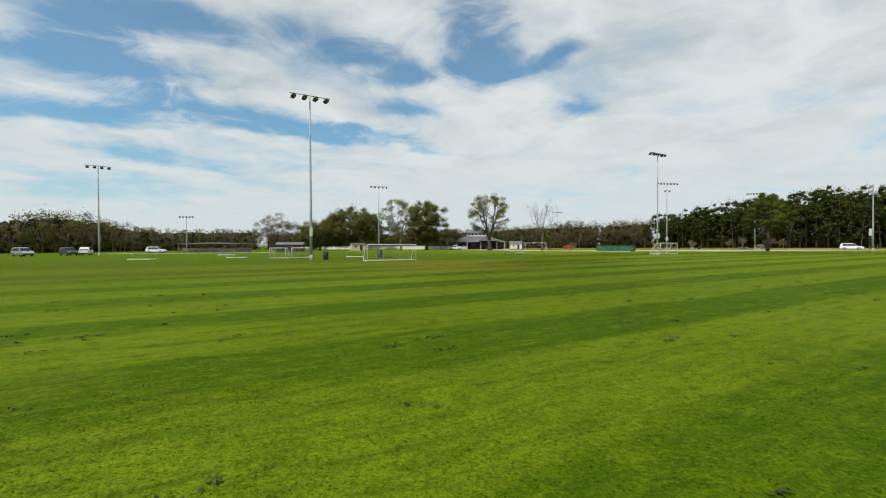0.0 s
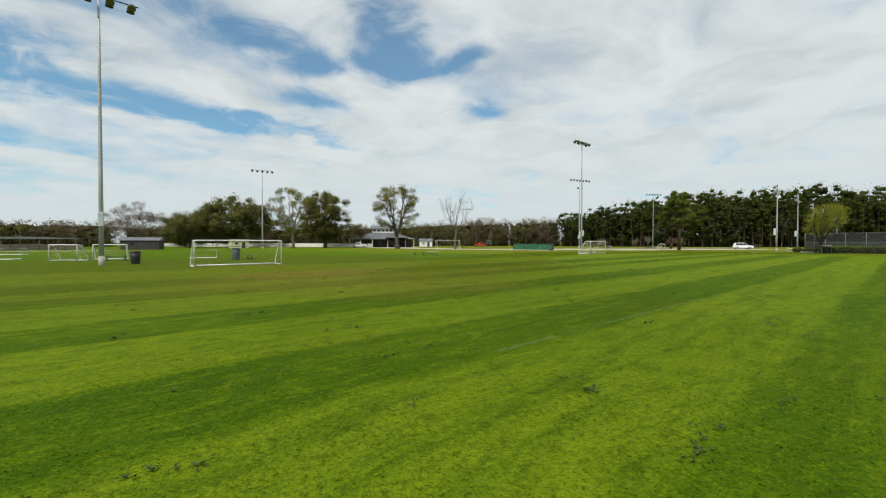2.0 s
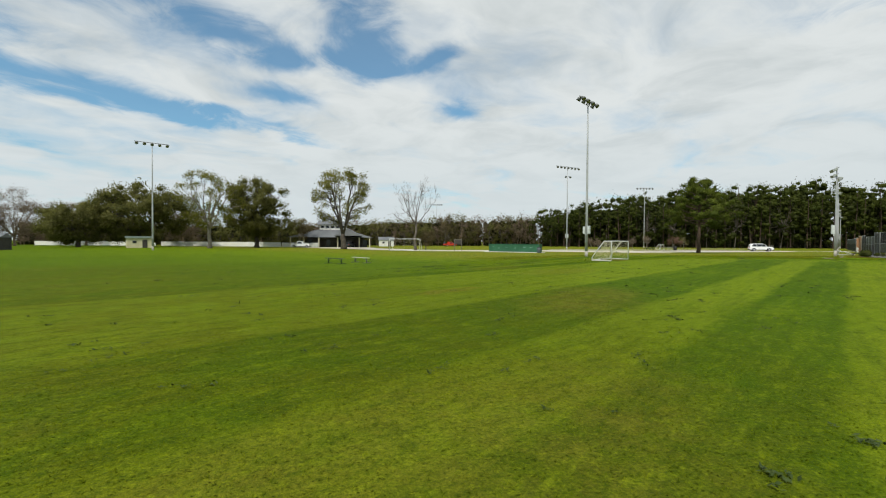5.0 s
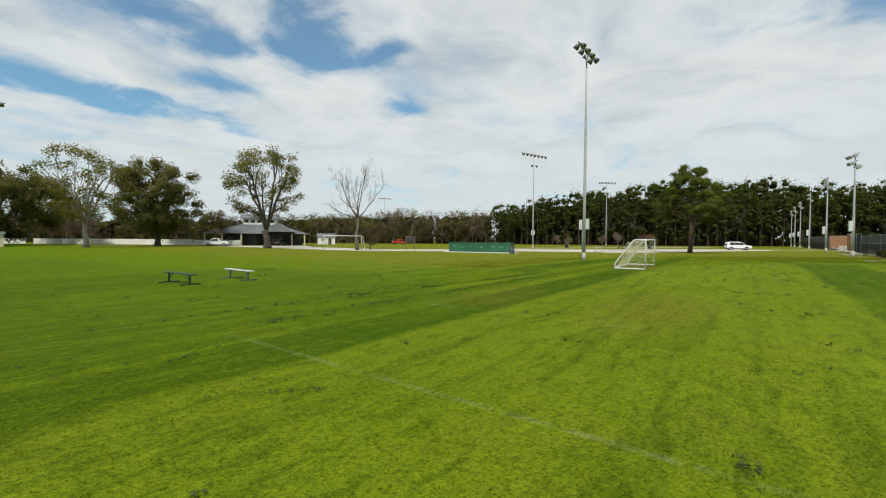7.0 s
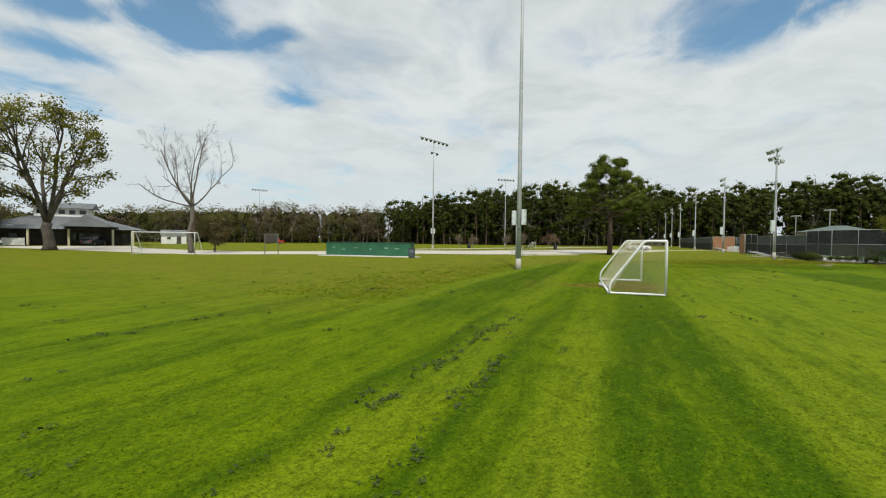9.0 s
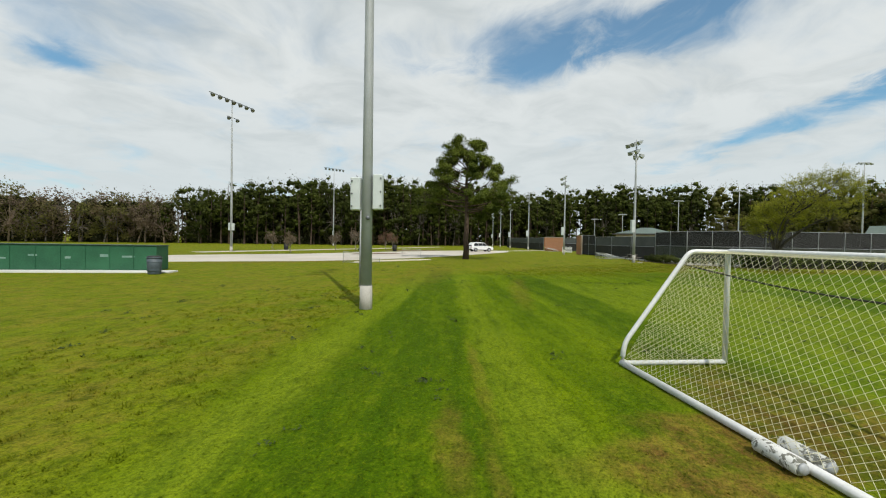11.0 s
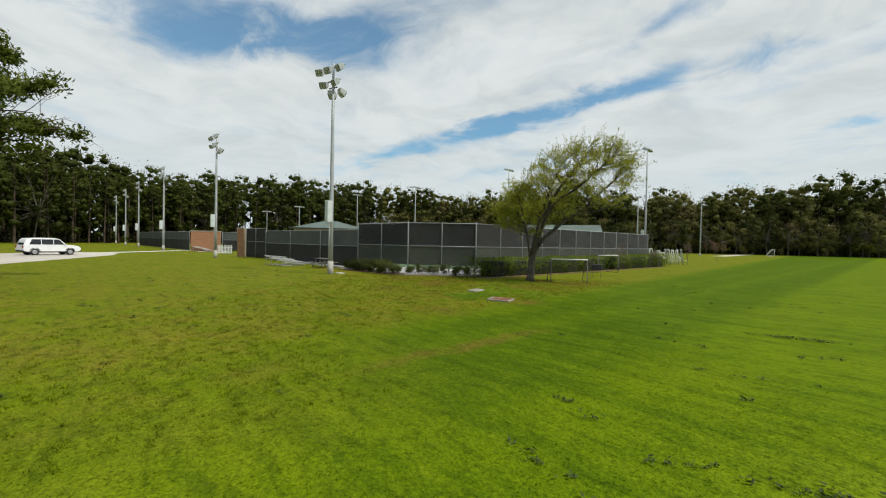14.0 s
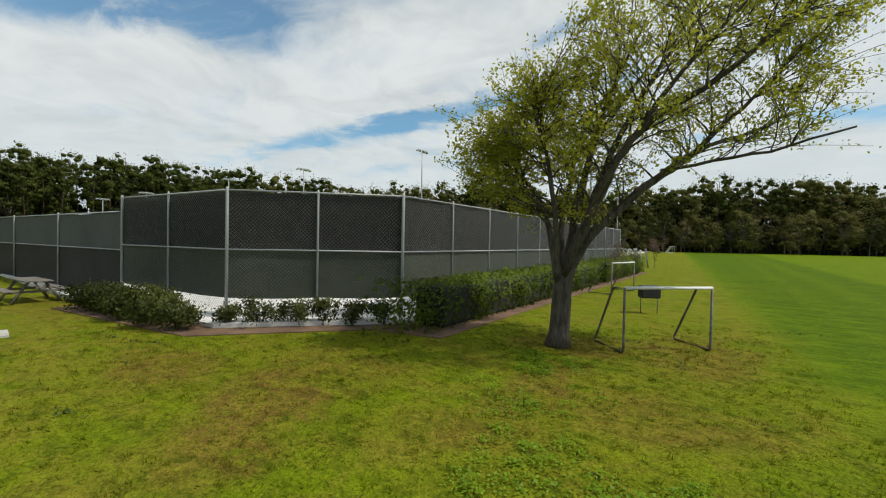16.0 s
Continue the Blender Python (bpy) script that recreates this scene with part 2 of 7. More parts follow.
    streak = N.noise(N.v("MULTIPLY", turn.outputs[0], (0.09, 1.0, 0)), 1.9, 5.0, 0.65)
    wisp = N.noise(N.v("MULTIPLY", turn.outputs[0], (0.30, 1.0, 0)), 4.6, 5.0, 0.7)
    col = N.mix(N.ramp(tone, 0.3, 0.72), GRASS_LIGHT, GRASS_MID)
    col = N.mix(N.m("MULTIPLY", lush, 0.52), col, GRASS_LUSH)
    col = N.mix(N.m("MULTIPLY", pale, 0.70), col, GRASS_PALE)
    col = N.mix(N.m("MULTIPLY", dark, 0.80), col, GRASS_DARK)
    col = N.mix(N.m("MULTIPLY", N.ramp(streak, 0.46, 0.66), 0.46), col, GRASS_DARK)
    col = N.mix(N.m("MULTIPLY", N.ramp(streak, 0.50, 0.30), 0.34), col, GRASS_LIGHT)
    col = N.mix(N.m("MULTIPLY", tired, N.m("ADD", 0.28, N.m("MULTIPLY", N.ramp(N.noise(p, 0.5, 5.0, 0.7), 0.35, 0.65), 0.40))), col, GRASS_TIRED)
    # thin, dull turf on the verges
    thin = N.m("MULTIPLY", rough_side, N.m("ADD", 0.26, N.m("MULTIPLY", N.ramp(N.noise(p, 0.55, 5.0, 0.7), 0.36, 0.62), 0.50)))
    col = N.mix(thin, col, GRASS_DULL)
    # dry straw
    dry = N.m("MULTIPLY", N.ramp(N.noise(p, 0.13, 4.0, 0.65), 0.52, 0.68), N.ramp(N.noise(p, 1.1, 4.0, 0.7), 0.38, 0.6))
    verge = N.m("MULTIPLY", N.m("ADD", N.m("MULTIPLY", rough_side, 0.9), 0.36), N.m("MAXIMUM", dry, N.m("MULTIPLY", rough_side, N.ramp(N.noise(p, 0.9, 5.0, 0.7), 0.46, 0.62))))
    col = N.mix(N.m("MULTIPLY", verge, 0.42), col, STRAW)
    bare = None
    for spot in DIRT:
        q = N.m("MULTIPLY", inside(*spot[:4], wobble=min(1.0, 0.12 + 0.7 * spot[2])), spot[4])
        bare = q if bare is None else N.m("MAXIMUM", bare, q)
    bare = N.m("MULTIPLY", bare, N.m("ADD", 0.45, N.m("MULTIPLY", N.ramp(N.noise(p, 1.6, 5.0, 0.7), 0.35, 0.6), 0.75)), clamp=True)
    earth = N.mix(N.ramp(N.noise(p, 2.2, 4.0), 0.35, 0.65), EARTH, STRAW)
    col = N.mix(bare, col, earth)
    chalk = None
    for a, b in CHALK:
        q = line(a, b, 0.065)
        chalk = q if chalk is None else N.m("MAXIMUM", chalk, q)
    chalk = N.m("MULTIPLY", chalk, N.m("MULTIPLY", N.ramp(N.noise(p, 3.0, 4.0, 0.7), 0.34, 0.58), N.ramp(N.noise(p, 0.45, 3.0), 0.28, 0.52)))
    col = N.mix(N.m("MULTIPLY", chalk, 0.20), col, (0.36, 0.38, 0.24))
    # tufts: broad clumps, wisps laid over by the mower, specks between the blades
    tuft = N.noise(pw, 2.2, 6.0, 0.72)
    coarse = N.m("ADD", 0.42, N.m("MULTIPLY", rough_side, 0.22))
    col = N.mix(N.m("MULTIPLY", N.ramp(tuft, 0.50, 0.68), coarse), col, GRASS_DEEP)
    col = N.mix(N.m("MULTIPLY", N.ramp(tuft, 0.46, 0.32), N.m("MULTIPLY", coarse, 0.6)), col, GRASS_TIP)
    col = N.mix(N.m("MULTIPLY", N.ramp(wisp, 0.50, 0.66), 0.42), col, GRASS_DEEP)
    col = N.mix(N.m("MULTIPLY", N.ramp(wisp, 0.47, 0.33), 0.26), col, GRASS_TIP)
    speck = N.noise(p, 13.0, 6.0, 0.78)
    col = N.mix(N.m("MULTIPLY", N.ramp(speck, 0.46, 0.66), 0.58), col, GRASS_DEEP)
    col = N.mix(N.m("MULTIPLY", N.ramp(speck, 0.46, 0.32), 0.42), col, GRASS_TIP)
    b = N.add("ShaderNodeBsdfPrincipled")
    b.inputs["Roughness"].default_value = 0.85
    b.inputs["Specular IOR Level"].default_value = 0.04
    if blades:
        k = g.outputs["Random Per Island"]
        col = N.mix(N.m("MULTIPLY", k, 0.30), col, GRASS_TIP)
        col = N.mix(N.m("MULTIPLY", N.ramp(N.m("FRACT", N.m("MULTIPLY", k, 7.3)), 0.66, 1.0), 0.45), col, GRASS_DEEP)
    else:
        grain = N.noise(p, 30.0, 4.0, 0.75)
        col = N.mix(N.m("MULTIPLY", N.ramp(grain, 0.46, 0.62), 0.38), col, GRASS_DEEP)
        col = N.mix(N.m("MULTIPLY", N.ramp(grain, 0.46, 0.34), 0.20), col, GRASS_TIP)
        lumps = N.m("MULTIPLY", tuft, N.m("ADD", 0.9, N.m("MULTIPLY", rough_side, 1.4)))
        height = N.m("ADD", N.m("ADD", N.m("MULTIPLY", N.noise(p, 40.0, 3.0), 0.30), N.m("MULTIPLY", N.noise(p, 7.0, 4.0, 0.7), 0.9)), N.m("ADD", lumps, wisp))
        r = N.add("ShaderNodeBump")
        r.inputs["Strength"].default_value, r.inputs["Distance"].default_value = 0.75, 0.075
        N.put(r.inputs["Height"], height)
        N.put(b.inputs["Normal"], r.outputs[0])
    N.put(b.inputs["Base Color"], col)
    if blades:
        t = N.add("ShaderNodeBsdfTranslucent")
        N.put(t.inputs[0], col)
        s = N.add("ShaderNodeMixShader")
        s.inputs[0].default_value = 0.4
        N.put(s.inputs[1], b.outputs[0])
        N.put(s.inputs[2], t.outputs[0])
        N.put(out.inputs[0], s.outputs[0])
    else:
        N.put(out.inputs[0], b.outputs[0])
    return m


GRASS_LIGHT, GRASS_MID, GRASS_DARK = (0.158, 0.226, 0.0018), (0.108, 0.174, 0.0014), (0.033, 0.086, 0.0009)
GRASS_LUSH, GRASS_PALE = (0.056, 0.112, 0.001), (0.192, 0.252, 0.012)
GRASS_DEEP, GRASS_TIP = (0.028, 0.055, 0.001), (0.235, 0.290, 0.008)
GRASS_DULL, GRASS_TIRED = (0.212, 0.206, 0.016), (0.098, 0.096, 0.004)
STRAW, EARTH = (0.25, 0.19, 0.028), (0.150, 0.078, 0.022)
# mower passes: from, to across the pitch, from, to along it, strength
PASSES = [
    (-13.0, -10.4, -90, 88, 0.8), (-7.3, -4.6, -90, 88, 0.8), (-2.0, 1.1, -90, 88, 0.9), (4.2, 6.8, -90, 88, 1.0), (10.0, 12.3, -90, 88, 0.95), (15.5, 18.0, -90, 88, 1.0),
    (21.1, 23.7, -90, 89, 1.0), (27.3, 29.6, -90, 89, 0.9), (31.9, 36.0, -90, 90, 0.95), (44.8, 46.7, 10, 98, 1.0), (47.7, 48.6, 40, 96, 0.55), (48.1, 48.55, 0, 66, 1.0), (49.6, 50.0, 0, 66, 1.0),
    (50.2, 52.7, 64, 100, 0.85), (53.4, 54.0, 0, 64, 0.6), (55.8, 56.7, 0, 66, 0.8), (58.6, 59.2, 0, 66, 0.5), (50.2, 66.0, -40, 56, 0.70), (46.9, 50.2, -40, 53, 0.72), (66.0, 92.0, -60, 50, 0.35),
]
PALE_PASSES = [
    (36.0, 44.8, -60, 92, 0.9), (46.7, 47.6, 44, 68, 0.7), (48.7, 49.5, 0, 66, 0.6), (49.1, 50.1, 66, 100, 1.0), (52.7, 53.6, 64, 100, 1.0), (29.6, 31.9, -60, 89, 0.7), (23.7, 27.3, -60, 89, 0.75), (18.0, 21.1, -60, 89, 0.7), (12.3, 15.5, -60, 88, 0.6), (6.8, 10.0, -60, 88, 0.55), (1.1, 4.2, -60, 88, 0.65),
]
# bare or dry ground: centre, half axes, heading, strength
DIRT = [
    ((78.4, 75.3), 0.60, 0.42, 20, 0.95), ((76.2, 73.6), 0.85, 0.55, 30, 0.9),
    ((56.0, 83.7), 6.5, 0.50, 20, 0.40), ((69.6, 77.8), 3.4, 0.34, -62, 0.55), ((39.9, 78.6), 2.4, 0.16, 29, 0.45), ((43.6, 80.5), 3.0, 0.14, 29, 0.40),
    ((43.0, 76.7), 2.6, 1.0, -48, 1.0), ((43.8, 75.9), 3.5, 1.6, 33, 0.72), ((41.4, 79.9), 1.3, 0.25, 30, 0.5), ((17.0, 53.2), 2.2, 0.5, 30, 0.55), ((0.5, 40.0), 6.0, 3.4, 30, 0.75), ((6.0, 31.0), 6.0, 3.4, 20, 0.30),
    ((78.4, 76.2), 1.5, 0.8, 20, 0.6),
    ((83.6, 75.4), 2.6, 1.0, -20, 0.95), ((86.2, 76.8), 2.2, 1.0, 20, 0.75), ((82.4, 71.2), 1.8, 0.7, -60, 0.8), ((94.5, 80.5), 4.0, 1.2, 20, 0.6), ((74.4, 77.4), 1.6, 0.8, 30, 0.5), ((77.3, 78.2), 0.9, 0.6, 0, 0.55),
    ((84.2, 68.8), 1.5, 1.2, 0, 0.9), ((82.6, 67.0), 2.2, 1.3, -60, 0.75), ((84.8, 74.0), 2.0, 1.2, 10, 0.6), ((80.6, 70.8), 1.6, 0.9, 30, 0.6), ((81.6, 73.0), 1.2, 0.7, 60, 0.6), ((21.0, 50.0), 5.0, 2.0, 40, 0.35), ((2.0, 35.5), 9.0, 5.0, 28, 0.34), ((12.0, 40.0), 6.0, 2.5, 28, 0.22),
    ((76.1, 73.9), 1.2, 0.9, 40, 0.7), ((-4.5, 50.0), 4.5, 1.8, 20, 0.6), ((64.0, 108.0), 9.0, 2.5, -30, 0.5),
    ((62.0, 92.0), 10.0, 2.0, 25, 0.35), ((25.0, 66.0), 4.0, 1.5, 35, 0.25), ((28.0, 62.0), 5.0, 2.0, 30, 0.3), ((80.8, 78.0), 1.6, 0.9, 10, 0.5),
]
CHALK = [((21.3, 65.9), (24.9, 59.6)), ((16.0, 63.2), (22.0, 52.2)), ((4.6, 20.4), (14.3, 25.4))]

TURF, TURF_BLADES = turf("mown_turf"), turf("turf_blades", True)
STEEL = plain("galvanised_steel", (0.33, 0.345, 0.35), (0.45, 0.465, 0.47), 0.8, 30, 0.55, 0.1)
STEEL_WORN = plain("rust_stained_steel", (0.075, 0.062, 0.050), (0.20, 0.19, 0.175), 3.5, 18, 0.6, 0.3)
STEEL_DARK = plain("weathered_steel", (0.10, 0.11, 0.12), (0.17, 0.18, 0.19), 2, 30, 0.5, 0.4)
LAMP_SHELL = plain("lamp_housing", (0.06, 0.065, 0.06), (0.12, 0.13, 0.115), 2, 20, 0.45, 0.3)
LAMP_SHELL_PALE = plain("pale_lamp_housing", (0.34, 0.36, 0.35), (0.46, 0.48, 0.46), 2, 20, 0.45, 0.2)
LENS_DARK = plain("dim_lamp_lens", (0.10, 0.10, 0.05), (0.16, 0.16, 0.09), 4, 20, 0.2)
LENS = plain("lamp_lens", (0.26, 0.27, 0.22), (0.38, 0.39, 0.32), 4, 20, 0.2)
BOX_PAINT = plain("pale_cabinet_paint", (0.50, 0.54, 0.53), (0.60, 0.64, 0.62), 1.5, 25, 0.5)
CONCRETE = plain("concrete", (0.33, 0.31, 0.27), (0.48, 0.46, 0.41), 1.2, 30, 0.85, bump=0.004)
CONCRETE_OLD = plain("stained_concrete", (0.20, 0.18, 0.14), (0.36, 0.33, 0.27), 2.5, 30, 0.9, bump=0.006)
SAND_TAN = plain("tan_sand", (0.24, 0.17, 0.09), (0.40, 0.30, 0.18), 2.0, 25, 0.95, bump=0.01)
CONCRETE_PALE = plain("pale_concrete", (0.55, 0.54, 0.51), (0.68, 0.67, 0.63), 0.3, 18, 0.85, bump=0.003)
ROAD = plain("limestone_road", (0.40, 0.365, 0.31), (0.54, 0.50, 0.44), 0.12, 9, 0.9, bump=0.006)
SAND = plain("pale_sand", (0.42, 0.37, 0.27), (0.60, 0.54, 0.42), 0.5, 12, 0.95, bump=0.01)
MULCH = plain("brown_mulch", (0.09, 0.05, 0.03), (0.20, 0.12, 0.07), 1.0, 26, 0.95, bump=0.02)
WHITE_PAINT = plain("white_tube_paint", (0.60, 0.61, 0.60), (0.78, 0.78, 0.77), 1.5, 22, 0.4)
NET = plain("pale_net_cord", (0.58, 0.55, 0.35), (0.76, 0.72, 0.50), 4, 60, 0.8)
BLACK_CORD = plain("black_cord", (0.012, 0.012, 0.012), (0.03, 0.03, 0.03), 4, 60, 0.7)
GREEN_PAINT = plain("faded_green_paint", (0.010, 0.075, 0.034), (0.024, 0.122, 0.056), 0.7, 12, 0.6, bump=0.003)
GREEN_DARK = plain("dark_green_coating", (0.006, 0.03, 0.018), (0.014, 0.05, 0.03), 2, 25, 0.5)
GREY_PLASTIC = plain("blue_grey_plastic", (0.055, 0.075, 0.09), (0.09, 0.115, 0.13), 3, 30, 0.6)
BLACK = plain("black_plastic", (0.010, 0.010, 0.011), (0.022, 0.022, 0.024), 3, 30, 0.6)
ALUMINIUM = plain("dull_aluminium", (0.52, 0.53, 0.53), (0.66, 0.67, 0.66), 2, 30, 0.42, 0.3)
SCREEN_LOW = plain("greenish_windscreen_cloth", (0.036, 0.044, 0.027), (0.068, 0.078, 0.050), 0.6, 14, 0.8, bump=0.01, spread=0.25)
SCREEN = plain("black_windscreen_cloth", (0.012, 0.012, 0.011), (0.025, 0.024, 0.022), 0.6, 14, 0.8, bump=0.01, spread=0.25)
SCREEN_GREY = plain("grey_windscreen_cloth", (0.058, 0.064, 0.062), (0.088, 0.095, 0.092), 0.5, 14, 0.8, bump=0.01)
WIRE = plain("galvanised_wire", (0.13, 0.135, 0.13), (0.20, 0.205, 0.20), 4, 40, 0.5, 0.3)
COURT = plain("green_court_paint", (0.07, 0.13, 0.05), (0.10, 0.17, 0.07), 0.3, 8, 0.85)
TAN_WALL = plain("tan_wall", (0.36, 0.29, 0.19), (0.46, 0.38, 0.26), 0.6, 14, 0.85)
CREAM = plain("cream_siding", (0.52, 0.48, 0.30), (0.62, 0.58, 0.40), 0.6, 14, 0.8)
WHITE_WALL = plain("white_boards", (0.66, 0.66, 0.63), (0.80, 0.80, 0.77), 0.6, 14, 0.7)
DARK_TIMBER = plain("dark_timber", (0.028, 0.024, 0.022), (0.060, 0.052, 0.046), 1, 20, 0.8)
ROOF_GREY = plain("grey_metal_roof", (0.12, 0.13, 0.135), (0.19, 0.20, 0.205), 0.4, 10, 0.55, 0.2)
ROOF_GREEN = plain("green_metal_roof", (0.080, 0.115, 0.095), (0.125, 0.165, 0.140), 0.4, 10, 0.55, 0.1)
GLASS = plain("dark_window_glass", (0.012, 0.014, 0.016), (0.022, 0.025, 0.028), 2, 8, 0.08)
CAR_WHITE = plain("white_car_paint", (0.74, 0.75, 0.75), (0.80, 0.81, 0.81), 1, 8, 0.22)
CAR_GREY = plain("dark_grey_car_paint", (0.05, 0.055, 0.06), (0.07, 0.075, 0.08), 1, 8, 0.25)
CAR_SILVER = plain("silver_car_paint", (0.42, 0.43, 0.44), (0.50, 0.51, 0.52), 1, 8, 0.25, 0.4)
CAR_RED = plain("red_car_paint", (0.48, 0.03, 0.015), (0.56, 0.05, 0.02), 1, 8, 0.3)
TYRE = plain("tyre_rubber", (0.012, 0.012, 0.012), (0.025, 0.025, 0.025), 4, 40, 0.85)
RIM = plain("alloy_rim", (0.35, 0.36, 0.37), (0.48, 0.49, 0.50), 4, 20, 0.35, 0.7)
TAIL_RED = plain("red_tail_lamp", (0.28, 0.01, 0.01), (0.36, 0.02, 0.02), 4, 20, 0.2)
RUST = plain("rusty_cast_iron", (0.16, 0.055, 0.03), (0.30, 0.13, 0.07), 3, 40, 0.85, 0.1, bump=0.004)
WOOD_GREY = plain("weathered_wood", (0.10, 0.09, 0.075), (0.19, 0.17, 0.14), 1.5, 26, 0.85, bump=0.004)
BARK_PINE = bark("pine_bark", (0.035, 0.024, 0.018), (0.115, 0.080, 0.058))
BARK_GREY = bark("grey_bark", (0.07, 0.06, 0.05), (0.19, 0.165, 0.135))
BARK_DARK = bark("dark_grey_bark", (0.040, 0.034, 0.028), (0.125, 0.108, 0.086))
BARK_PALE = bark("pale_bark", (0.16, 0.14, 0.115), (0.32, 0.28, 0.235))
TWIG_BROWN = bark("brown_twigs", (0.13, 0.095, 0.065), (0.24, 0.185, 0.13))
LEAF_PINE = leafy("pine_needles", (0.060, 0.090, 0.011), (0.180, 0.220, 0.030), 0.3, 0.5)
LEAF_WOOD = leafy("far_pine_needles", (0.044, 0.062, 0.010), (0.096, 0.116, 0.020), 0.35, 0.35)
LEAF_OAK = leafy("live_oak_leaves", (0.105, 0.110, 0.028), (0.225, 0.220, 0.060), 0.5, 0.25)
LEAF_SPRING = leafy("young_spring_leaves", (0.25, 0.27, 0.020), (0.52, 0.52, 0.060), 0.55, 0.0)
LEAF_OLIVE = leafy("olive_spring_leaves", (0.125, 0.126, 0.032), (0.215, 0.206, 0.062), 0.5, 0.1, warm=(0.20, 0.155, 0.080))
LEAF_BROWN = leafy("brown_winter_twigs", (0.15, 0.112, 0.075), (0.28, 0.215, 0.148), 0.45, 0.2)
LEAF_RUSSET = leafy("russet_leaves", (0.13, 0.070, 0.045), (0.24, 0.145, 0.10), 0.3)
LEAF_HEDGE = leafy("glossy_hedge_leaves", (0.070, 0.112, 0.014), (0.205, 0.270, 0.036), 0.45, 0.1)
LEAF_BUSH = leafy("dark_shrub_leaves", (0.045, 0.062, 0.014), (0.135, 0.160, 0.038), 0.4, 0.15)
LEAF_WEED = leafy("clover_leaves", (0.15, 0.27, 0.012), (0.30, 0.44, 0.030), 0.55, 0.0)
CLOD = plain("dark_grass_clippings", (0.020, 0.040, 0.004), (0.052, 0.078, 0.009), 8, 60, 0.95, bump=0.01)

# ---- building helpers ----


def thing(name, label, category, group="", m=None, kind=""):
    ob = tagged(new(name), label, category, group, kind)
    if m is not None:
        ob.matrix_world = m
    return ob


def part(name, bm, mat, parent=None, label="", smooth=False):
    """Links a bmesh, or a Build, as one mesh object under a thing or a part."""
    me = bpy.data.meshes.new(name)
    if isinstance(bm, Build):
        bm.fill(me)
    else:
        bm.to_mesh(me)
        bm.free()
    me.materials.append(mat)
    if smooth:
        me.polygons.foreach_set("use_smooth", np.ones(len(me.polygons), bool))
    ob = new(name, me)
    ob.parent = parent
    if label:
        tagged(ob, label)
    return ob


def again(ob, m, parent=None):
    """Another object on the same mesh."""
    o = new(ob.name.split(".")[0], ob.data)
    o.parent = parent if parent is not None else ob.parent
    o.matrix_basis = m
    return o


def box(bm, size, at=(0, 0, 0), turn=0.0, bevel=0.0, m=None):
    r = bmesh.ops.create_cube(bm, size=1.0)
    vs = r["verts"]
    M = (m if m is not None else Matrix.Identity(4)) @ Matrix.Translation(at) @ Matrix.Rotation(turn, 4, "Z") @ Matrix.Diagonal((*size, 1))
    bmesh.ops.transform(bm, matrix=M, verts=vs)
    if bevel:
        es = list({e for v in vs for e in v.link_edges})
        bmesh.ops.bevel(bm, geom=es, offset=bevel, segments=1, affect="EDGES")
    return bm


def boxed(size, at=(0, 0, 0), turn=0.0, bevel=0.0, m=None):
    return box(bmesh.new(), size, at, turn, bevel, m)


def poly(bm, points):
    return bm.faces.new([bm.verts.new(p) for p in points])


def slab(points, z0, z1):
    """A flat outline made solid between two heights."""
    bm = bmesh.new()
    f = poly(bm, [(x, y, z0) for x, y in points])
    if f.normal.z > 0:
        f.normal_flip()
    r = bmesh.ops.extrude_face_region(bm, geom=[f])
    bmesh.ops.translate(bm, verts=[v for v in r["geom"] if isinstance(v, bmesh.types.BMVert)], vec=(0, 0, z1 - z0))
    bmesh.ops.recalc_face_normals(bm, faces=bm.faces)
    return bm


def prism(profile, width, m=None, bevel=0.0):
    """A side profile (x, z) carried across y, centred."""
    bm = bmesh.new()
    f = poly(bm, [(x, -width / 2, z) for x, z in profile])
    r = bmesh.ops.extrude_face_region(bm, geom=[f])
    bmesh.ops.translate(bm, verts=[v for v in r["geom"] if isinstance(v, bmesh.types.BMVert)], vec=(0, width, 0))
    bmesh.ops.recalc_face_normals(bm, faces=bm.faces)
    if bevel:
        bmesh.ops.bevel(bm, geom=list(bm.edges), offset=bevel, segments=2, affect="EDGES")
    if m is not None:
        bmesh.ops.transform(bm, matrix=m, verts=bm.verts)
    return bm


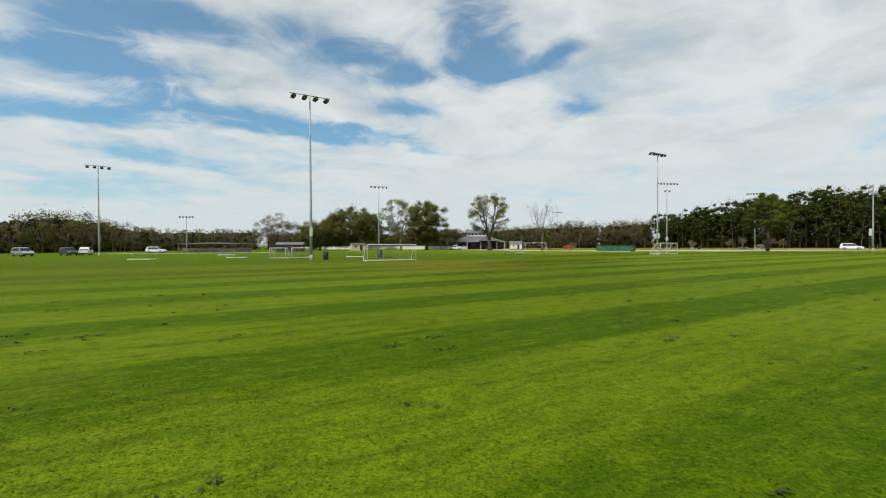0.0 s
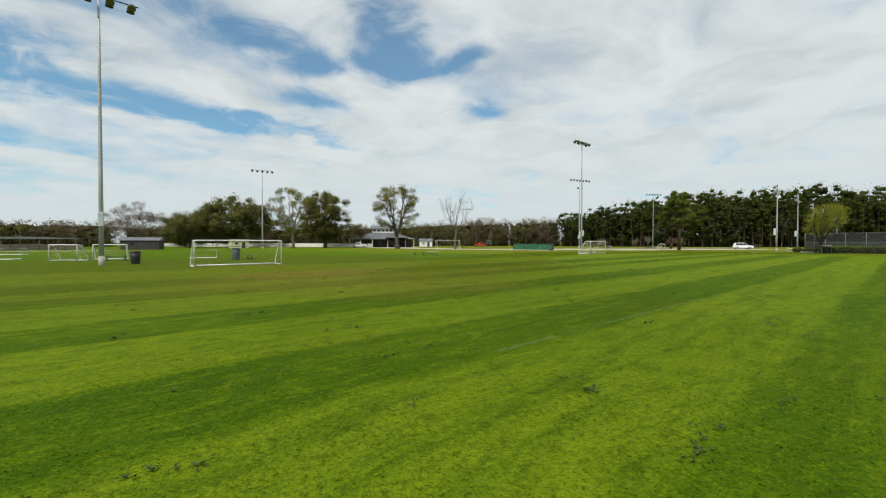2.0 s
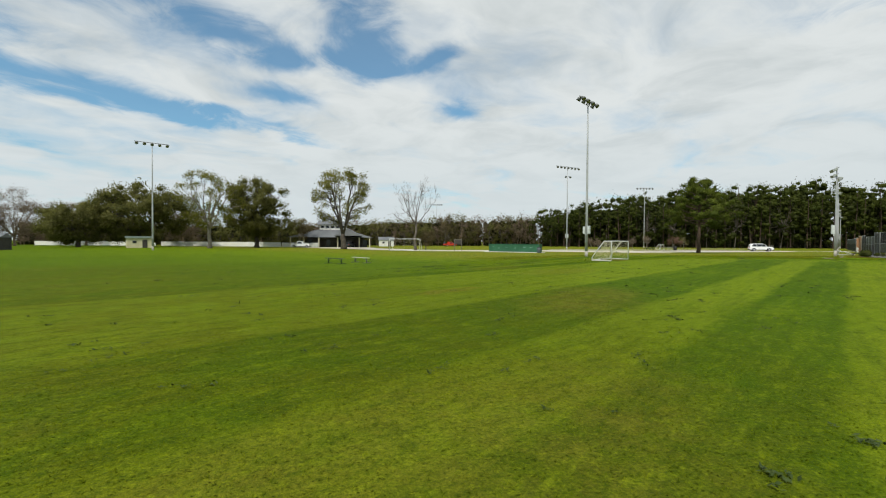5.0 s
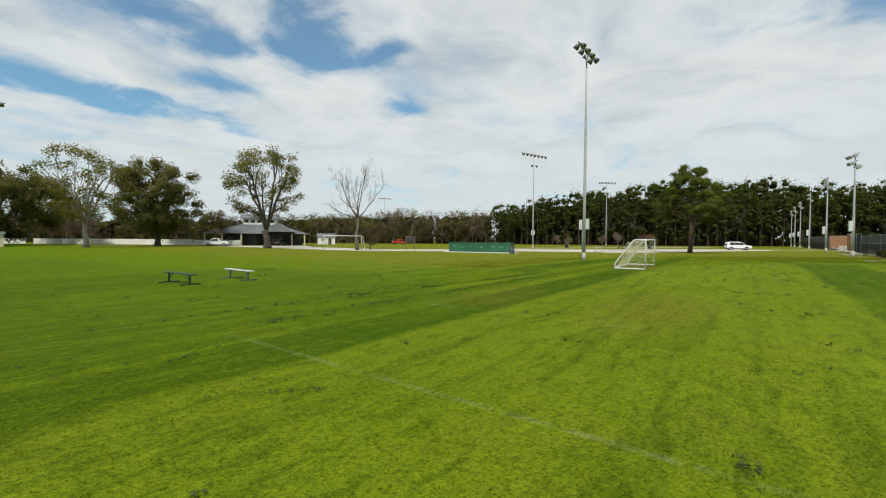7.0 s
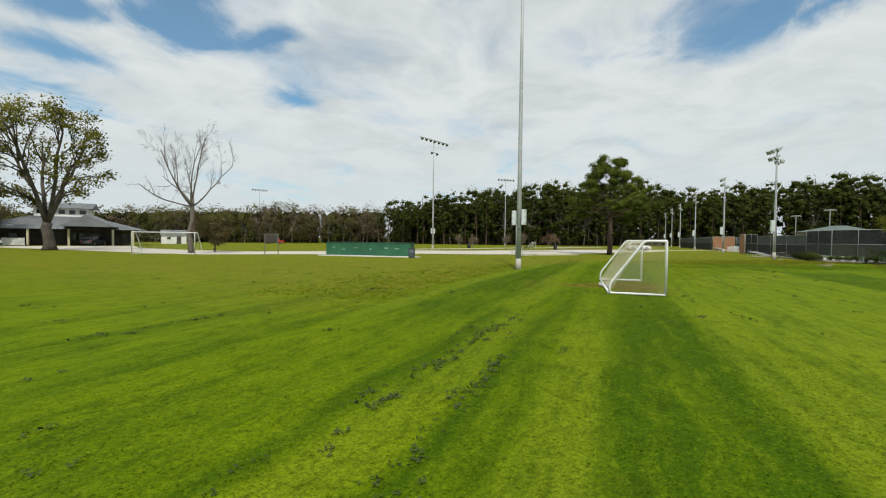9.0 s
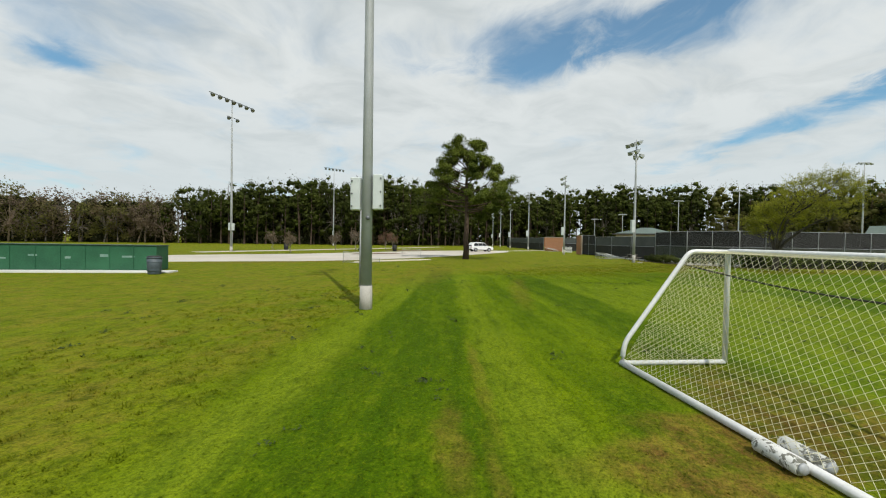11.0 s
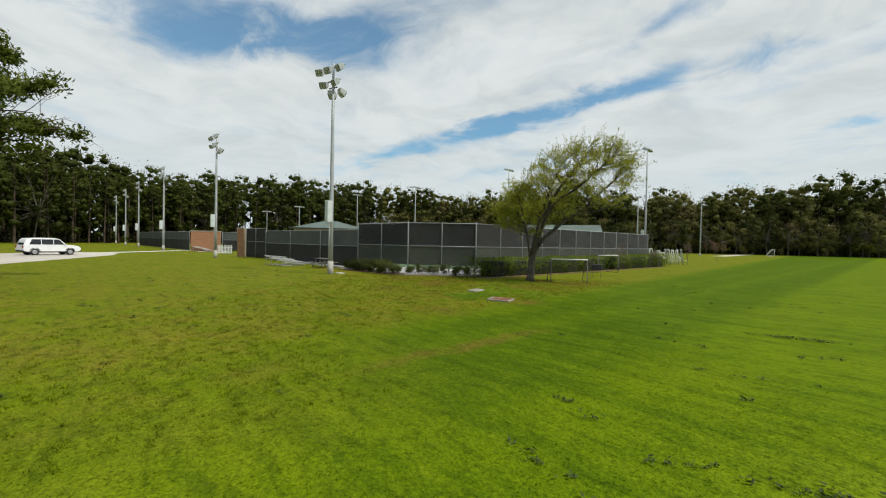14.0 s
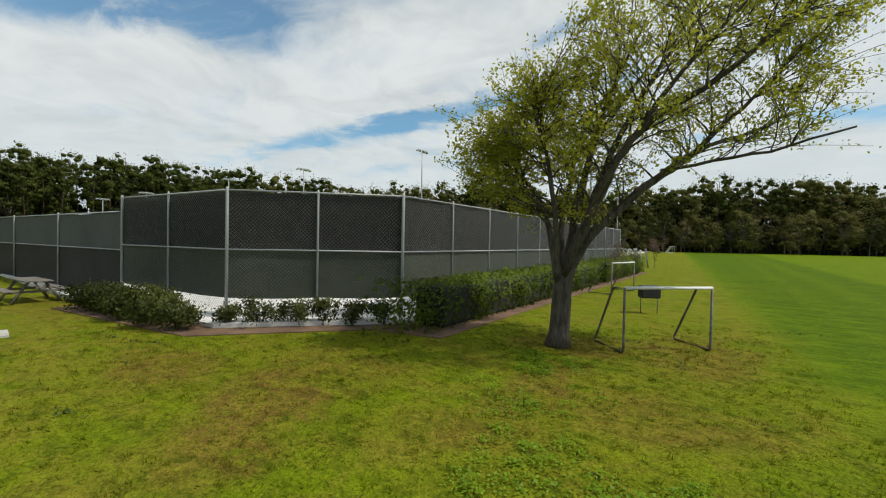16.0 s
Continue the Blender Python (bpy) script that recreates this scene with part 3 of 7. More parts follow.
class Build:
    """Gathers tubes and leaves as arrays, for large meshes."""

    def __init__(self):
        self.v, self.f, self.n, self.soft = [], [], 0, []

    def add(self, verts, faces, soft=None):
        verts = np.asarray(verts, float)
        self.v.append(verts)
        self.soft.append(np.zeros((len(verts), 3)) if soft is None else soft)
        self.f.append(np.asarray(faces, int) + self.n)
        self.n += len(verts)
        return self

    def tube(self, pts, radii, sides=6, closed=True):
        pts = np.asarray(pts, float)
        radii = np.broadcast_to(np.asarray(radii, float), (len(pts),))
        way = np.gradient(pts, axis=0)
        way /= np.linalg.norm(way, axis=1)[:, None] + 1e-9
        up = np.array((0.0, 0.0, 1.0)) if abs(way[0, 2]) < 0.9 else np.array((1.0, 0.0, 0.0))
        a = np.cross(way, up)
        a /= np.linalg.norm(a, axis=1)[:, None] + 1e-9
        b = np.cross(way, a)
        if closed:   # the ends drawn in to a point
            pts, a, b = (np.concatenate([q[:1], q, q[-1:]]) for q in (pts, a, b))
            radii = np.r_[1e-4, radii, 1e-4]
        t = np.arange(sides) * 2 * np.pi / sides
        ring = a[:, None] * np.cos(t)[None, :, None] + b[:, None] * np.sin(t)[None, :, None]
        verts = (pts[:, None] + ring * radii[:, None, None]).reshape(-1, 3)
        k = len(pts)
        i, j = np.meshgrid(np.arange(k - 1), np.arange(sides), indexing="ij")
        j2 = (j + 1) % sides
        faces = np.stack([i * sides + j, i * sides + j2, (i + 1) * sides + j2, (i + 1) * sides + j], -1).reshape(-1, 4)
        self.add(verts, faces)
        return self

    def leaves(self, centres, size, rng, flat=0.0, aspect=0.55, out=None):
        """Small open quads at every centre, each with its own turn; out: the way the crown's surface faces there."""
        n = len(centres)
        u = rng.normal(size=(n, 3))
        u[:, 2] *= 1.0 - flat
        u /= np.linalg.norm(u, axis=1)[:, None]
        w = np.cross(u, rng.normal(size=(n, 3)))
        w /= np.linalg.norm(w, axis=1)[:, None] + 1e-9
        if flat:   # leaves that lie rather than hang
            lie = np.array((0, 0, 1.0)) + rng.normal(size=(n, 3)) * (1.0 - flat)
            w = np.cross(lie, u)
            w /= np.linalg.norm(w, axis=1)[:, None] + 1e-9
        s = size * rng.uniform(0.6, 1.35, n)[:, None]
        c = np.asarray(centres, float)
        quad = np.stack([c - u * s * 0.5, c + w * s * aspect * 0.5, c + u * s * 0.5, c - w * s * aspect * 0.5], 1)
        soft = None
        if out is not None:
            out = out / (np.linalg.norm(out, axis=1)[:, None] + 1e-9) + rng.normal(size=(n, 3)) * 0.28
            out /= np.linalg.norm(out, axis=1)[:, None]
            back = (np.cross(u, w) * out).sum(1) > 0
            quad[back] = quad[back][:, ::-1]
            soft = np.repeat(out, 4, axis=0)
        self.add(quad.reshape(-1, 3), np.arange(4 * n).reshape(n, 4), soft)
        return self

    def lumps(self, centres, radii, rng, squash=0.75):
        """Uneven twenty-faced lumps: the shaded inside of a clump of foliage."""
        g = (1 + 5 ** 0.5) / 2
        v = np.array([(-1, g, 0), (1, g, 0), (-1, -g, 0), (1, -g, 0), (0, -1, g), (0, 1, g), (0, -1, -g), (0, 1, -g), (g, 0, -1), (g, 0, 1), (-g, 0, -1), (-g, 0, 1)]) / 1.9
        f = np.array([(0, 11, 5), (0, 5, 1), (0, 1, 7), (0, 7, 10), (0, 10, 11), (1, 5, 9), (5, 11, 4), (11, 10, 2), (10, 7, 6), (7, 1, 8), (3, 9, 4), (3, 4, 2), (3, 2, 6), (3, 6, 8), (3, 8, 9), (4, 9, 5), (2, 4, 11), (6, 2, 10), (8, 6, 7), (9, 8, 1)])
        n = len(centres)
        r = np.broadcast_to(np.asarray(radii, float), (n,))[:, None, None] * rng.uniform(0.7, 1.25, (n, 12, 1))
        face = np.tile(v / np.linalg.norm(v, axis=1)[:, None], (n, 1))
        self.add((np.asarray(centres)[:, None] + v[None] * r * (1, 1, squash)).reshape(-1, 3), (f[None] + 12 * np.arange(n)[:, None, None]).reshape(-1, 3), face)
        return self

    def fill(self, me):
        v = np.concatenate(self.v)
        loops = np.concatenate([f.ravel() for f in self.f])
        sizes = np.concatenate([np.full(len(f), f.shape[1]) for f in self.f])
        me.vertices.add(len(v))
        me.vertices.foreach_set("co", v.ravel())
        me.loops.add(len(loops))
        me.loops.foreach_set("vertex_index", loops.astype(np.int32))
        me.polygons.add(len(sizes))
        me.polygons.foreach_set("loop_start", (np.cumsum(sizes) - sizes).astype(np.int32))
        me.update(calc_edges=True)
        soft = np.concatenate(self.soft)
        if np.abs(soft).max() > 0:
            me.polygons.foreach_set("use_smooth", np.ones(len(me.polygons), bool))
            me.normals_split_custom_set_from_vertices(soft)


def tubes(*runs, sides=8):
    b = Build()
    for pts, r in runs:
        b.tube(pts, r, sides)
    return b


def bent(points, r=0.1, steps=3):
    """A pipe run with its corners eased."""
    pts = [np.array(p, float) for p in points]
    out = [pts[0]]
    for a, b, c in zip(pts, pts[1:], pts[2:]):
        p0 = b + (a - b) / np.linalg.norm(a - b) * r
        p1 = b + (c - b) / np.linalg.norm(c - b) * r
        for k in range(steps + 1):
            t = k / steps
            out.append((1 - t) ** 2 * p0 + 2 * t * (1 - t) * b + t ** 2 * p1)
    out.append(pts[-1])
    return out


# ---- trees ----


def limbs(rng, base, way, length, radius, depth, bend=0.25, rise=0.1, kids=(3, 5), spread=(35, 65), shrink=(0.5, 0.75), drift=(0, 0, 0), min_r=0.012, start=0.35):
    """Branches as bent tapering runs; returns them and the points where leaves sit."""
    runs, tips = [], []

    def grow(p, d, size, r, level):
        n = 7 if level == 0 else 5
        pts, rad = [np.array(p, float)], [r]
        d = np.array(d, float) / np.linalg.norm(d)
        for k in range(1, n + 1):
            d = d + rng.normal(size=3) * bend / n * 2.0 + np.array((0, 0, rise / n * 2)) + np.array(drift) / n
            d /= np.linalg.norm(d)
            pts.append(pts[-1] + d * size / n)
            rad.append(max(r * (1 - 0.72 * k / n), min_r * 0.6))
        runs.append((np.array(pts), np.array(rad), level))
        if level >= depth - 1:
            for k in range(1, n + 1):
                tips.append(pts[k])
        if level == depth:
            return
        count = rng.integers(kids[0], kids[1] + 1)
        for j in range(count):
            t = start + (1 - start) * (j + rng.uniform(0.2, 0.9)) / count
            i = min(int(t * n), n - 1)
            q = pts[i] + (pts[i + 1] - pts[i]) * (t * n - i)
            ax = np.cross(d, rng.normal(size=3))
            ax /= np.linalg.norm(ax) + 1e-9
            a = np.radians(rng.uniform(*spread))
            e = d * np.cos(a) + ax * np.sin(a)
            s = size * rng.uniform(*shrink) * (1.15 - 0.4 * t)
            grow(q, e, s, max(np.interp(t * n, np.arange(n + 1), rad) * rng.uniform(0.5, 0.75), min_r), level + 1)

    grow(base, way, length, radius, 0)
    return runs, np.array(tips)


def as_tree(name, label, category, at, wood, runs, leaf_mats, group=""):
    """Empty at the foot; trunk with limbs, and a crown for each leaf kind."""
    ob = thing(name, label, category, group, Matrix.Translation((*at, 0)))
    b = Build()
    for pts, rad, level in runs:
        b.tube(pts, rad, (9, 6, 4, 3, 3, 3)[min(level, 5)])
    part("trunk", b, wood, ob, smooth=True)
    for mat, build in leaf_mats:
        part("crown", build, mat, ob)
    return ob


def round_tips(rng, tips, n, spread):
    return tips[rng.integers(0, len(tips), n)] + rng.normal(size=(n, 3)) * spread


def trunk_run(rng, height, r0, r1, lean=(0, 0), wobble=0.15, n=9, flare=1.5):
    z = np.linspace(0, height, n)
    x = np.linspace(0, lean[0], n) + np.r_[0, rng.normal(size=n - 1) * wobble * 0.3]
    y = np.linspace(0, lean[1], n) + np.r_[0, rng.normal(size=n - 1) * wobble * 0.3]
    r = np.linspace(r0, r1, n)
    r[0] *= flare
    return np.stack([x, y, z], 1), r, 0


def pine(rng, height, crown_from=0.33, width=6.0, r=0.36, needles=26000, size=0.22):
    """A lone pine: bare lower trunk, whorls of limbs with tufted ends."""
    tr = trunk_run(rng, height * 0.97, r, 0.06, (0.3, 0.1), 0.2, 12, 1.12)
    runs, tips = [tr], []
    for z in crown_from + (0.97 - crown_from) * np.linspace(0, 1, 18) ** 1.1:
        t = (z - crown_from) / (1 - crown_from)
        reach = width * np.interp(t, (0, 0.10, 0.24, 0.38, 0.62, 0.85, 1), (0.66, 0.86, 0.78, 0.54, 0.46, 0.32, 0.12)) * rng.uniform(0.62, 1.08)
        for k in range(3):
            a = rng.uniform(0, 2 * np.pi)
            p = [np.interp(z * height, tr[0][:, 2], tr[0][:, i]) for i in range(2)]
            br, tp = limbs(rng, (*p, z * height), (np.cos(a), np.sin(a), 0.02 + 0.5 * t), reach * 0.84, 0.035 + 0.065 * (1 - t), 2, 0.3, 0.10, (3, 5), (25, 60), (0.32, 0.5), start=0.5)
            runs += [(q, w, l + 1) for q, w, l in br]
            tips.append(tp[np.hypot(tp[:, 0] - p[0], tp[:, 1] - p[1]) > reach * 0.42])
    tips = np.concatenate(tips)
    # tufts gather in rounded pads
    pads = tips[rng.permutation(len(tips))[:235]]
    i = rng.integers(0, len(pads), needles)
    u = rng.normal(size=(needles, 3))
    u /= np.linalg.norm(u, axis=1)[:, None]
    c = pads[i] + u * rng.uniform(0.3, 1.0, (needles, 1)) * (0.78, 0.78, 0.52) * rng.uniform(0.6, 1.3, len(pads))[i][:, None] + (0, 0, 0.12)
    face = (c - pads[i]) + (c - (0, 0, height * 0.6)) * 0.10 + (0, 0, 0.15)
    crown = Build().leaves(c, size, rng, 0.0, 0.30, face)
    crown.lumps(pads + (0, 0, 0.08), 0.30, rng, 0.7)
    return runs, [(LEAF_PINE, crown)]


def broadleaf(rng, height, trunk_h, width, r, leaf_mat, leaves, size, clump=0.45, forks=6, depth=3, up=0.55, lean=(0, 0)):
    """A spreading tree: stout trunk that forks into long limbs."""
    tr = trunk_run(rng, trunk_h, r, r * 0.8, lean, 0.25, 6)
    runs, tips = [tr], []
    for k in range(forks):
        a = 2 * np.pi * (k + rng.uniform(-0.3, 0.3)) / forks
        tilt = up + rng.uniform(-0.2, 0.25)
        way = (np.cos(a) * (1 - tilt * 0.6), np.sin(a) * (1 - tilt * 0.6), tilt)
        L = math.hypot(width * 0.5 * (1 - tilt * 0.45), (height - trunk_h) * min(1.0, 0.5 + tilt * 0.6)) * rng.uniform(0.68, 0.92)
        br, tp = limbs(rng, tr[0][-1] - (0, 0, rng.uniform(0, 0.3) * trunk_h), way, L, r * rng.uniform(0.38, 0.55), depth, 0.45, 0.14, (4, 6), (30, 65), (0.38, 0.6))
        runs += [(q, w, l + 1) for q, w, l in br]
        tips.append(tp)
    tips = np.concatenate(tips)
    # bring the crown to its height and width
    top, wide = np.percentile(tips[:, 2], 99), np.percentile(np.hypot(tips[:, 0], tips[:, 1]), 97)
    k = np.array((width / 2 / wide, width / 2 / wide, 1.0))
    kz = (height - clump - trunk_h) / (top - trunk_h)

    def fit(q):
        q = q * k
        return np.c_[q[:, :2], np.where(q[:, 2] > trunk_h, trunk_h + (q[:, 2] - trunk_h) * kz, q[:, 2])]

    runs = [runs[0]] + [(fit(q), w, l) for q, w, l in runs[1:]]
    tips = fit(tips)
    crowns = []
    if leaves:
        c = round_tips(rng, tips, leaves, clump)
        c = c[c[:, 2] > 0.6]
        crowns.append((leaf_mat, Build().leaves(c, size, rng)))
    return runs, crowns


def clump_tree(rng, height, low, width, trunk_h, r, clumps, clump_r, leaf_mat, per, size, hollow=0.45, mains=7, core=True, lean=(0, 0), flare=1.35, loose=0.0):
    """A crown of leafy clumps in a rounded outline, each reached by a limb."""
    tr = trunk_run(rng, trunk_h, r, r * 0.78, (lean[0] * 0.3, lean[1] * 0.3), 0.3, 6, flare)
    half, mid = (height - low) / 2, (height + low) / 2
    c = []
    while len(c) < clumps:
        q = rng.uniform(-1, 1, 3)
        n = np.linalg.norm(q * (1, 1, 1.0))
        if n < 1 and n > hollow * rng.random() ** 0.4:
            k = 1 + 0.05 * math.sin(3 * math.atan2(q[1], q[0]) + height)
            c.append((q[0] * (width / 2 - clump_r) * k + lean[0], q[1] * (width / 2 - clump_r) * k + lean[1], mid + q[2] * (half - clump_r * 0.6)))
    c = np.array(c)
    runs = [tr]
    fork = tr[0][-1]
    turn = (np.arctan2(c[:, 1] - lean[1] * 0.4, c[:, 0] - lean[0] * 0.4) + rng.uniform(0, 6.28)) % (2 * np.pi)
    which = np.minimum((turn / (2 * np.pi) * mains).astype(int), mains - 1)
    for k in range(mains):
        mine = c[which == k]
        if not len(mine):
            continue
        end = mine.mean(0) + (0, 0, half * 0.25)
        t = np.linspace(0, 1, 8)[:, None]
        start = fork - (0, 0, rng.uniform(0, 0.25) * trunk_h)
        bow = (start + end) / 2 + np.array((0, 0, 0.06 * height)) + rng.normal(size=3) * 0.04 * width * (1, 1, 0.5)
        pts = (1 - t) ** 2 * start + 2 * t * (1 - t) * bow + t ** 2 * end + rng.normal(size=(8, 3)) * 0.012 * width * t
        rad = np.linspace(r * 0.46, r * 0.13, 8)
        runs.append((pts, rad, 1))
        for q in mine:
            j = int(np.clip(np.argmin(np.linalg.norm(pts - q, axis=1)) - rng.integers(1, 3), 1, 6))
            m = (pts[j] + q) / 2 + rng.normal(size=3) * 0.025 * width + (0, 0, 0.02 * height)
            s = np.linspace(0, 1, 5)[:, None]
            sub = (1 - s) ** 2 * pts[j] + 2 * s * (1 - s) * m + s ** 2 * q
            runs.append((sub, np.linspace(rad[j] * 0.55, r * 0.03, 5), 2))
            for _ in range(3):
                e = q + rng.normal(size=3) * clump_r * (0.7, 0.7, 0.45)
                runs.append((np.array([sub[2], (sub[3] + e) / 2 + rng.normal(size=3) * 0.1, e]), np.array([r * 0.05, r * 0.035, r * 0.012]), 4))
    if not per:
        return runs, []
    n = per * clumps
    i = rng.integers(0, clumps, n)
    u = rng.normal(size=(n, 3))
    u /= np.linalg.norm(u, axis=1)[:, None]
    big = rng.uniform(0.65, 1.25, clumps)[i][:, None]
    at = c[i] + u * rng.random((n, 1)) ** 0.45 * clump_r * big * (1, 1, 0.72) + rng.normal(size=(n, 3)) * loose
    face = (at - c[i]) / clump_r * 0.8 + (at - (lean[0], lean[1], mid)) / (width / 2) + (0, 0, 0.15)
    leaf = Build().leaves(at, size, rng, 0.0, 0.62, face)
    if core:
        leaf.lumps(c * (0.90, 0.90, 1.0), clump_r * 0.45, rng)
    return runs, [(leaf_mat, leaf)]

# ---- ground, road, paths ----


def make_ground():
    bm = bmesh.new()
    bmesh.ops.create_grid(bm, x_segments=80, y_segments=80, size=1500)
    bmesh.ops.translate(bm, verts=bm.verts, vec=(60, 80, 0))
    return tagged(part("ground", bm, TURF), "mown green turf with stripes, scuffs and dry patches", "lawn", kind="structure")


make_ground()

ROAD_EDGE = [(8, 168), (18, 150), (26, 134), (33, 121), (46, 117), (58, 114.5), (66, 108), (72, 105.4), (81, 104), (91, 104), (105, 104.6), (117, 105.3), (123.5, 107.5), (126, 111.5),
             (123, 115), (114, 118), (102, 119.8), (90, 121), (79, 121.5), (66, 126.5), (42, 128.5), (35, 138), (30, 152), (30, 168)]
tagged(part("road", slab(ROAD_EDGE, -0.05, 0.012), ROAD), "pale limestone park road with a rounded end", "road", kind="structure")
tagged(part("pavement", slab([(123, 109.2), (160, 98.4), (160.4, 99.8), (123.4, 110.6)], -0.05, 0.02), CONCRETE_PALE), "pale concrete footpath across the grass", "path", kind="structure")
tagged(part("pavement", slab([(72, 132.5), (150, 137), (150, 140), (72, 135.5)], -0.05, 0.014), ROAD), "pale gravel track at the edge of the wood", "track", kind="structure")
tagged(part("pavement", slab([(150, -20), (215, -120), (218, -118), (153, -18)], -0.05, 0.014), ROAD), "pale gravel track at the edge of the wood", "track", kind="structure")


def blob(at, a, b, heading, z, n=22, wob=0.16, seed=1):
    rng = np.random.default_rng(seed)
    t = np.arange(n) * 2 * np.pi / n
    r = 1 + wob * np.convolve(np.r_[q := rng.normal(size=n), q, q], np.ones(3) / 3, "same")[n : 2 * n] * 1.6
    c, s = math.cos(radians(heading)), math.sin(radians(heading))
    x, y = a * r * np.cos(t), b * r * np.sin(t)
    return slab([(at[0] + c * u - s * v, at[1] + s * u + c * v) for u, v in zip(x, y)], -0.05, z)


for at, a, b, h, mat, label, z in (
    ((74.0, 102.6), 4.2, 1.3, -15, SAND, "patch of pale washed-out sand in the grass", 0.010),
    ((70.0, 103.5), 2.2, 0.8, 10, SAND, "patch of pale washed-out sand in the grass", 0.009),
    ((88.5, 116.0), 6.0, 1.5, -10, MULCH, "bed of brown mulch beside the road", 0.03),
    ((109.0, 122.5), 9.0, 2.0, -5, MULCH, "bed of brown mulch beside the road", 0.03),
    ((78.45, 75.32), 0.24, 0.13, 20, SAND_TAN, "small heap of tan sand in the grass", 0.022),
):
    tagged(part("mulch_bed" if mat is MULCH else "sand_patch", blob(at, a, b, h, z, seed=int(at[0])), mat), label, "mulch bed" if mat is MULCH else "sand", kind="structure")

# ---- light masts ----


def tapered(h, r0, r1, sides=14):
    z = np.array((0.0, 0.35, 0.7, 1.0)) * h
    return Build().tube([(0, 0, q) for q in z], np.interp(z, (0, h), (r0, r1)), sides)


def floodlight(parent, m, shell, deep=0.62):
    """A bowl-shaped floodlight: housing, visor, lens, bracket."""
    b = Build().tube([(0, 0, 0), (0.10, 0, -0.02), (0.30, 0, -0.07), (deep, 0, -0.15)], (0.10, 0.20, 0.30, 0.34), 12)
    h = part("housing", b, shell, parent, smooth=True)
    h.matrix_basis = m @ Matrix.Scale(0.85, 4)
    bm = bmesh.new()
    bmesh.ops.create_circle(bm, cap_ends=True, radius=0.31, segments=12, matrix=Matrix.Translation((deep + 0.012, 0, -0.15)) @ Matrix.Rotation(radians(90 + 14), 4, "Y"))
    part("lens", bm, LENS_DARK, h, "dull glass lens")
    return h


def field_mast(at, height, arm=5.1, lamps=4, both=True, heading=28.4, boxes=1, low_arm=False, label="tall grey steel floodlight mast on the playing field"):
    ob = thing("light_mast", label, "light mast", "floodlight masts of the fields", pose(*at, 0, 0, 0, heading))
    part("pole", tapered(height, 0.182, 0.080), STEEL, ob, smooth=True)
    part("base", Build().tube([(0, 0, -0.2), (0, 0, 0.74)], (0.204, 0.196), 16), CONCRETE, ob, "pale concrete sleeve", True)
    part("crossarm", tubes(([(-arm / 2, 0, height - 0.15), (arm / 2, 0, height - 0.15)], 0.055)), STEEL_DARK, ob)
    for side in ((1, -1) if both else (1,)):
        for k in range(lamps):
            x = arm * ((k + 0.5) / lamps - 0.5) * 1.08
            tilt = 34 if both else 40
            m = Matrix.Translation((x, side * 0.08, height - 0.18)) @ Matrix.Rotation(radians(90 * side), 4, "Z") @ Matrix.Rotation(radians(tilt), 4, "Y")
            floodlight(ob, m, LAMP_SHELL)
    if low_arm:
        part("lower_arm", tubes(([(-0.9, 0, height - 2.6), (0.9, 0, height - 2.6)], 0.04)), STEEL_DARK, ob)
        for x in (-0.8, 0.8):
            floodlight(ob, Matrix.Translation((x, 0.06, height - 2.62)) @ Matrix.Rotation(radians(90), 4, "Z") @ Matrix.Rotation(radians(40), 4, "Y"), LAMP_SHELL, 0.45)
    if boxes:
        # two control cabinets strapped on either side
        for s, z0, w, h in ((-1, 3.12, 0.30, 1.08), (1, 3.10, 0.31, 1.02))[:boxes]:
            c = part("control_cabinet", boxed((0.34, w, h), (0.06 * s, s * (0.20 + w / 2), z0 + h / 2), 0, 0.025), BOX_PAINT, ob, "pale grey-green steel cabinet")
            for z in (z0 + 0.12, z0 + h / 2, z0 + h - 0.12):
                part("hinge", boxed((0.03, 0.05, 0.05), (0.06 * s - 0.185, s * (0.20 + w) - s * 0.05, z), 0, 0.006), STEEL_DARK, c)
        part("conduit", tubes(([(0.0, 0.2, 0.7), (0.0, 0.185, 3.1)], 0.03)), STEEL, ob)
        part("hand_hole", Build().tube([(-0.17, -0.06, 2.86), (-0.225, -0.07, 2.86)], (0.075, 0.06), 12), STEEL_DARK, ob, "dark round access port")
    return ob


field_mast((-16.06, 52.69), 21.4)
field_mast((47.86, 86.16), 21.4, boxes=2, heading=28.4)
field_mast((77.29, 134.08), 22.1, 8.0, 7, False, 190, 2, True)
field_mast((128.4, 161.2), 22.0, 6.0, 6, False, 160, 1)
field_mast((-16.9, 131.4), 20.7, 5.6, 5, False, 200, 1)
field_mast((-67.7, 85.0), 18.4, 4.2, 4, False, 220, 1)
field_mast((-87.7, 150.8), 12.8, 4.6, 5, False, 200, 0)
field_mast((75.1, 246.4), 21.4, 6.0, 6, False, 180, 0)


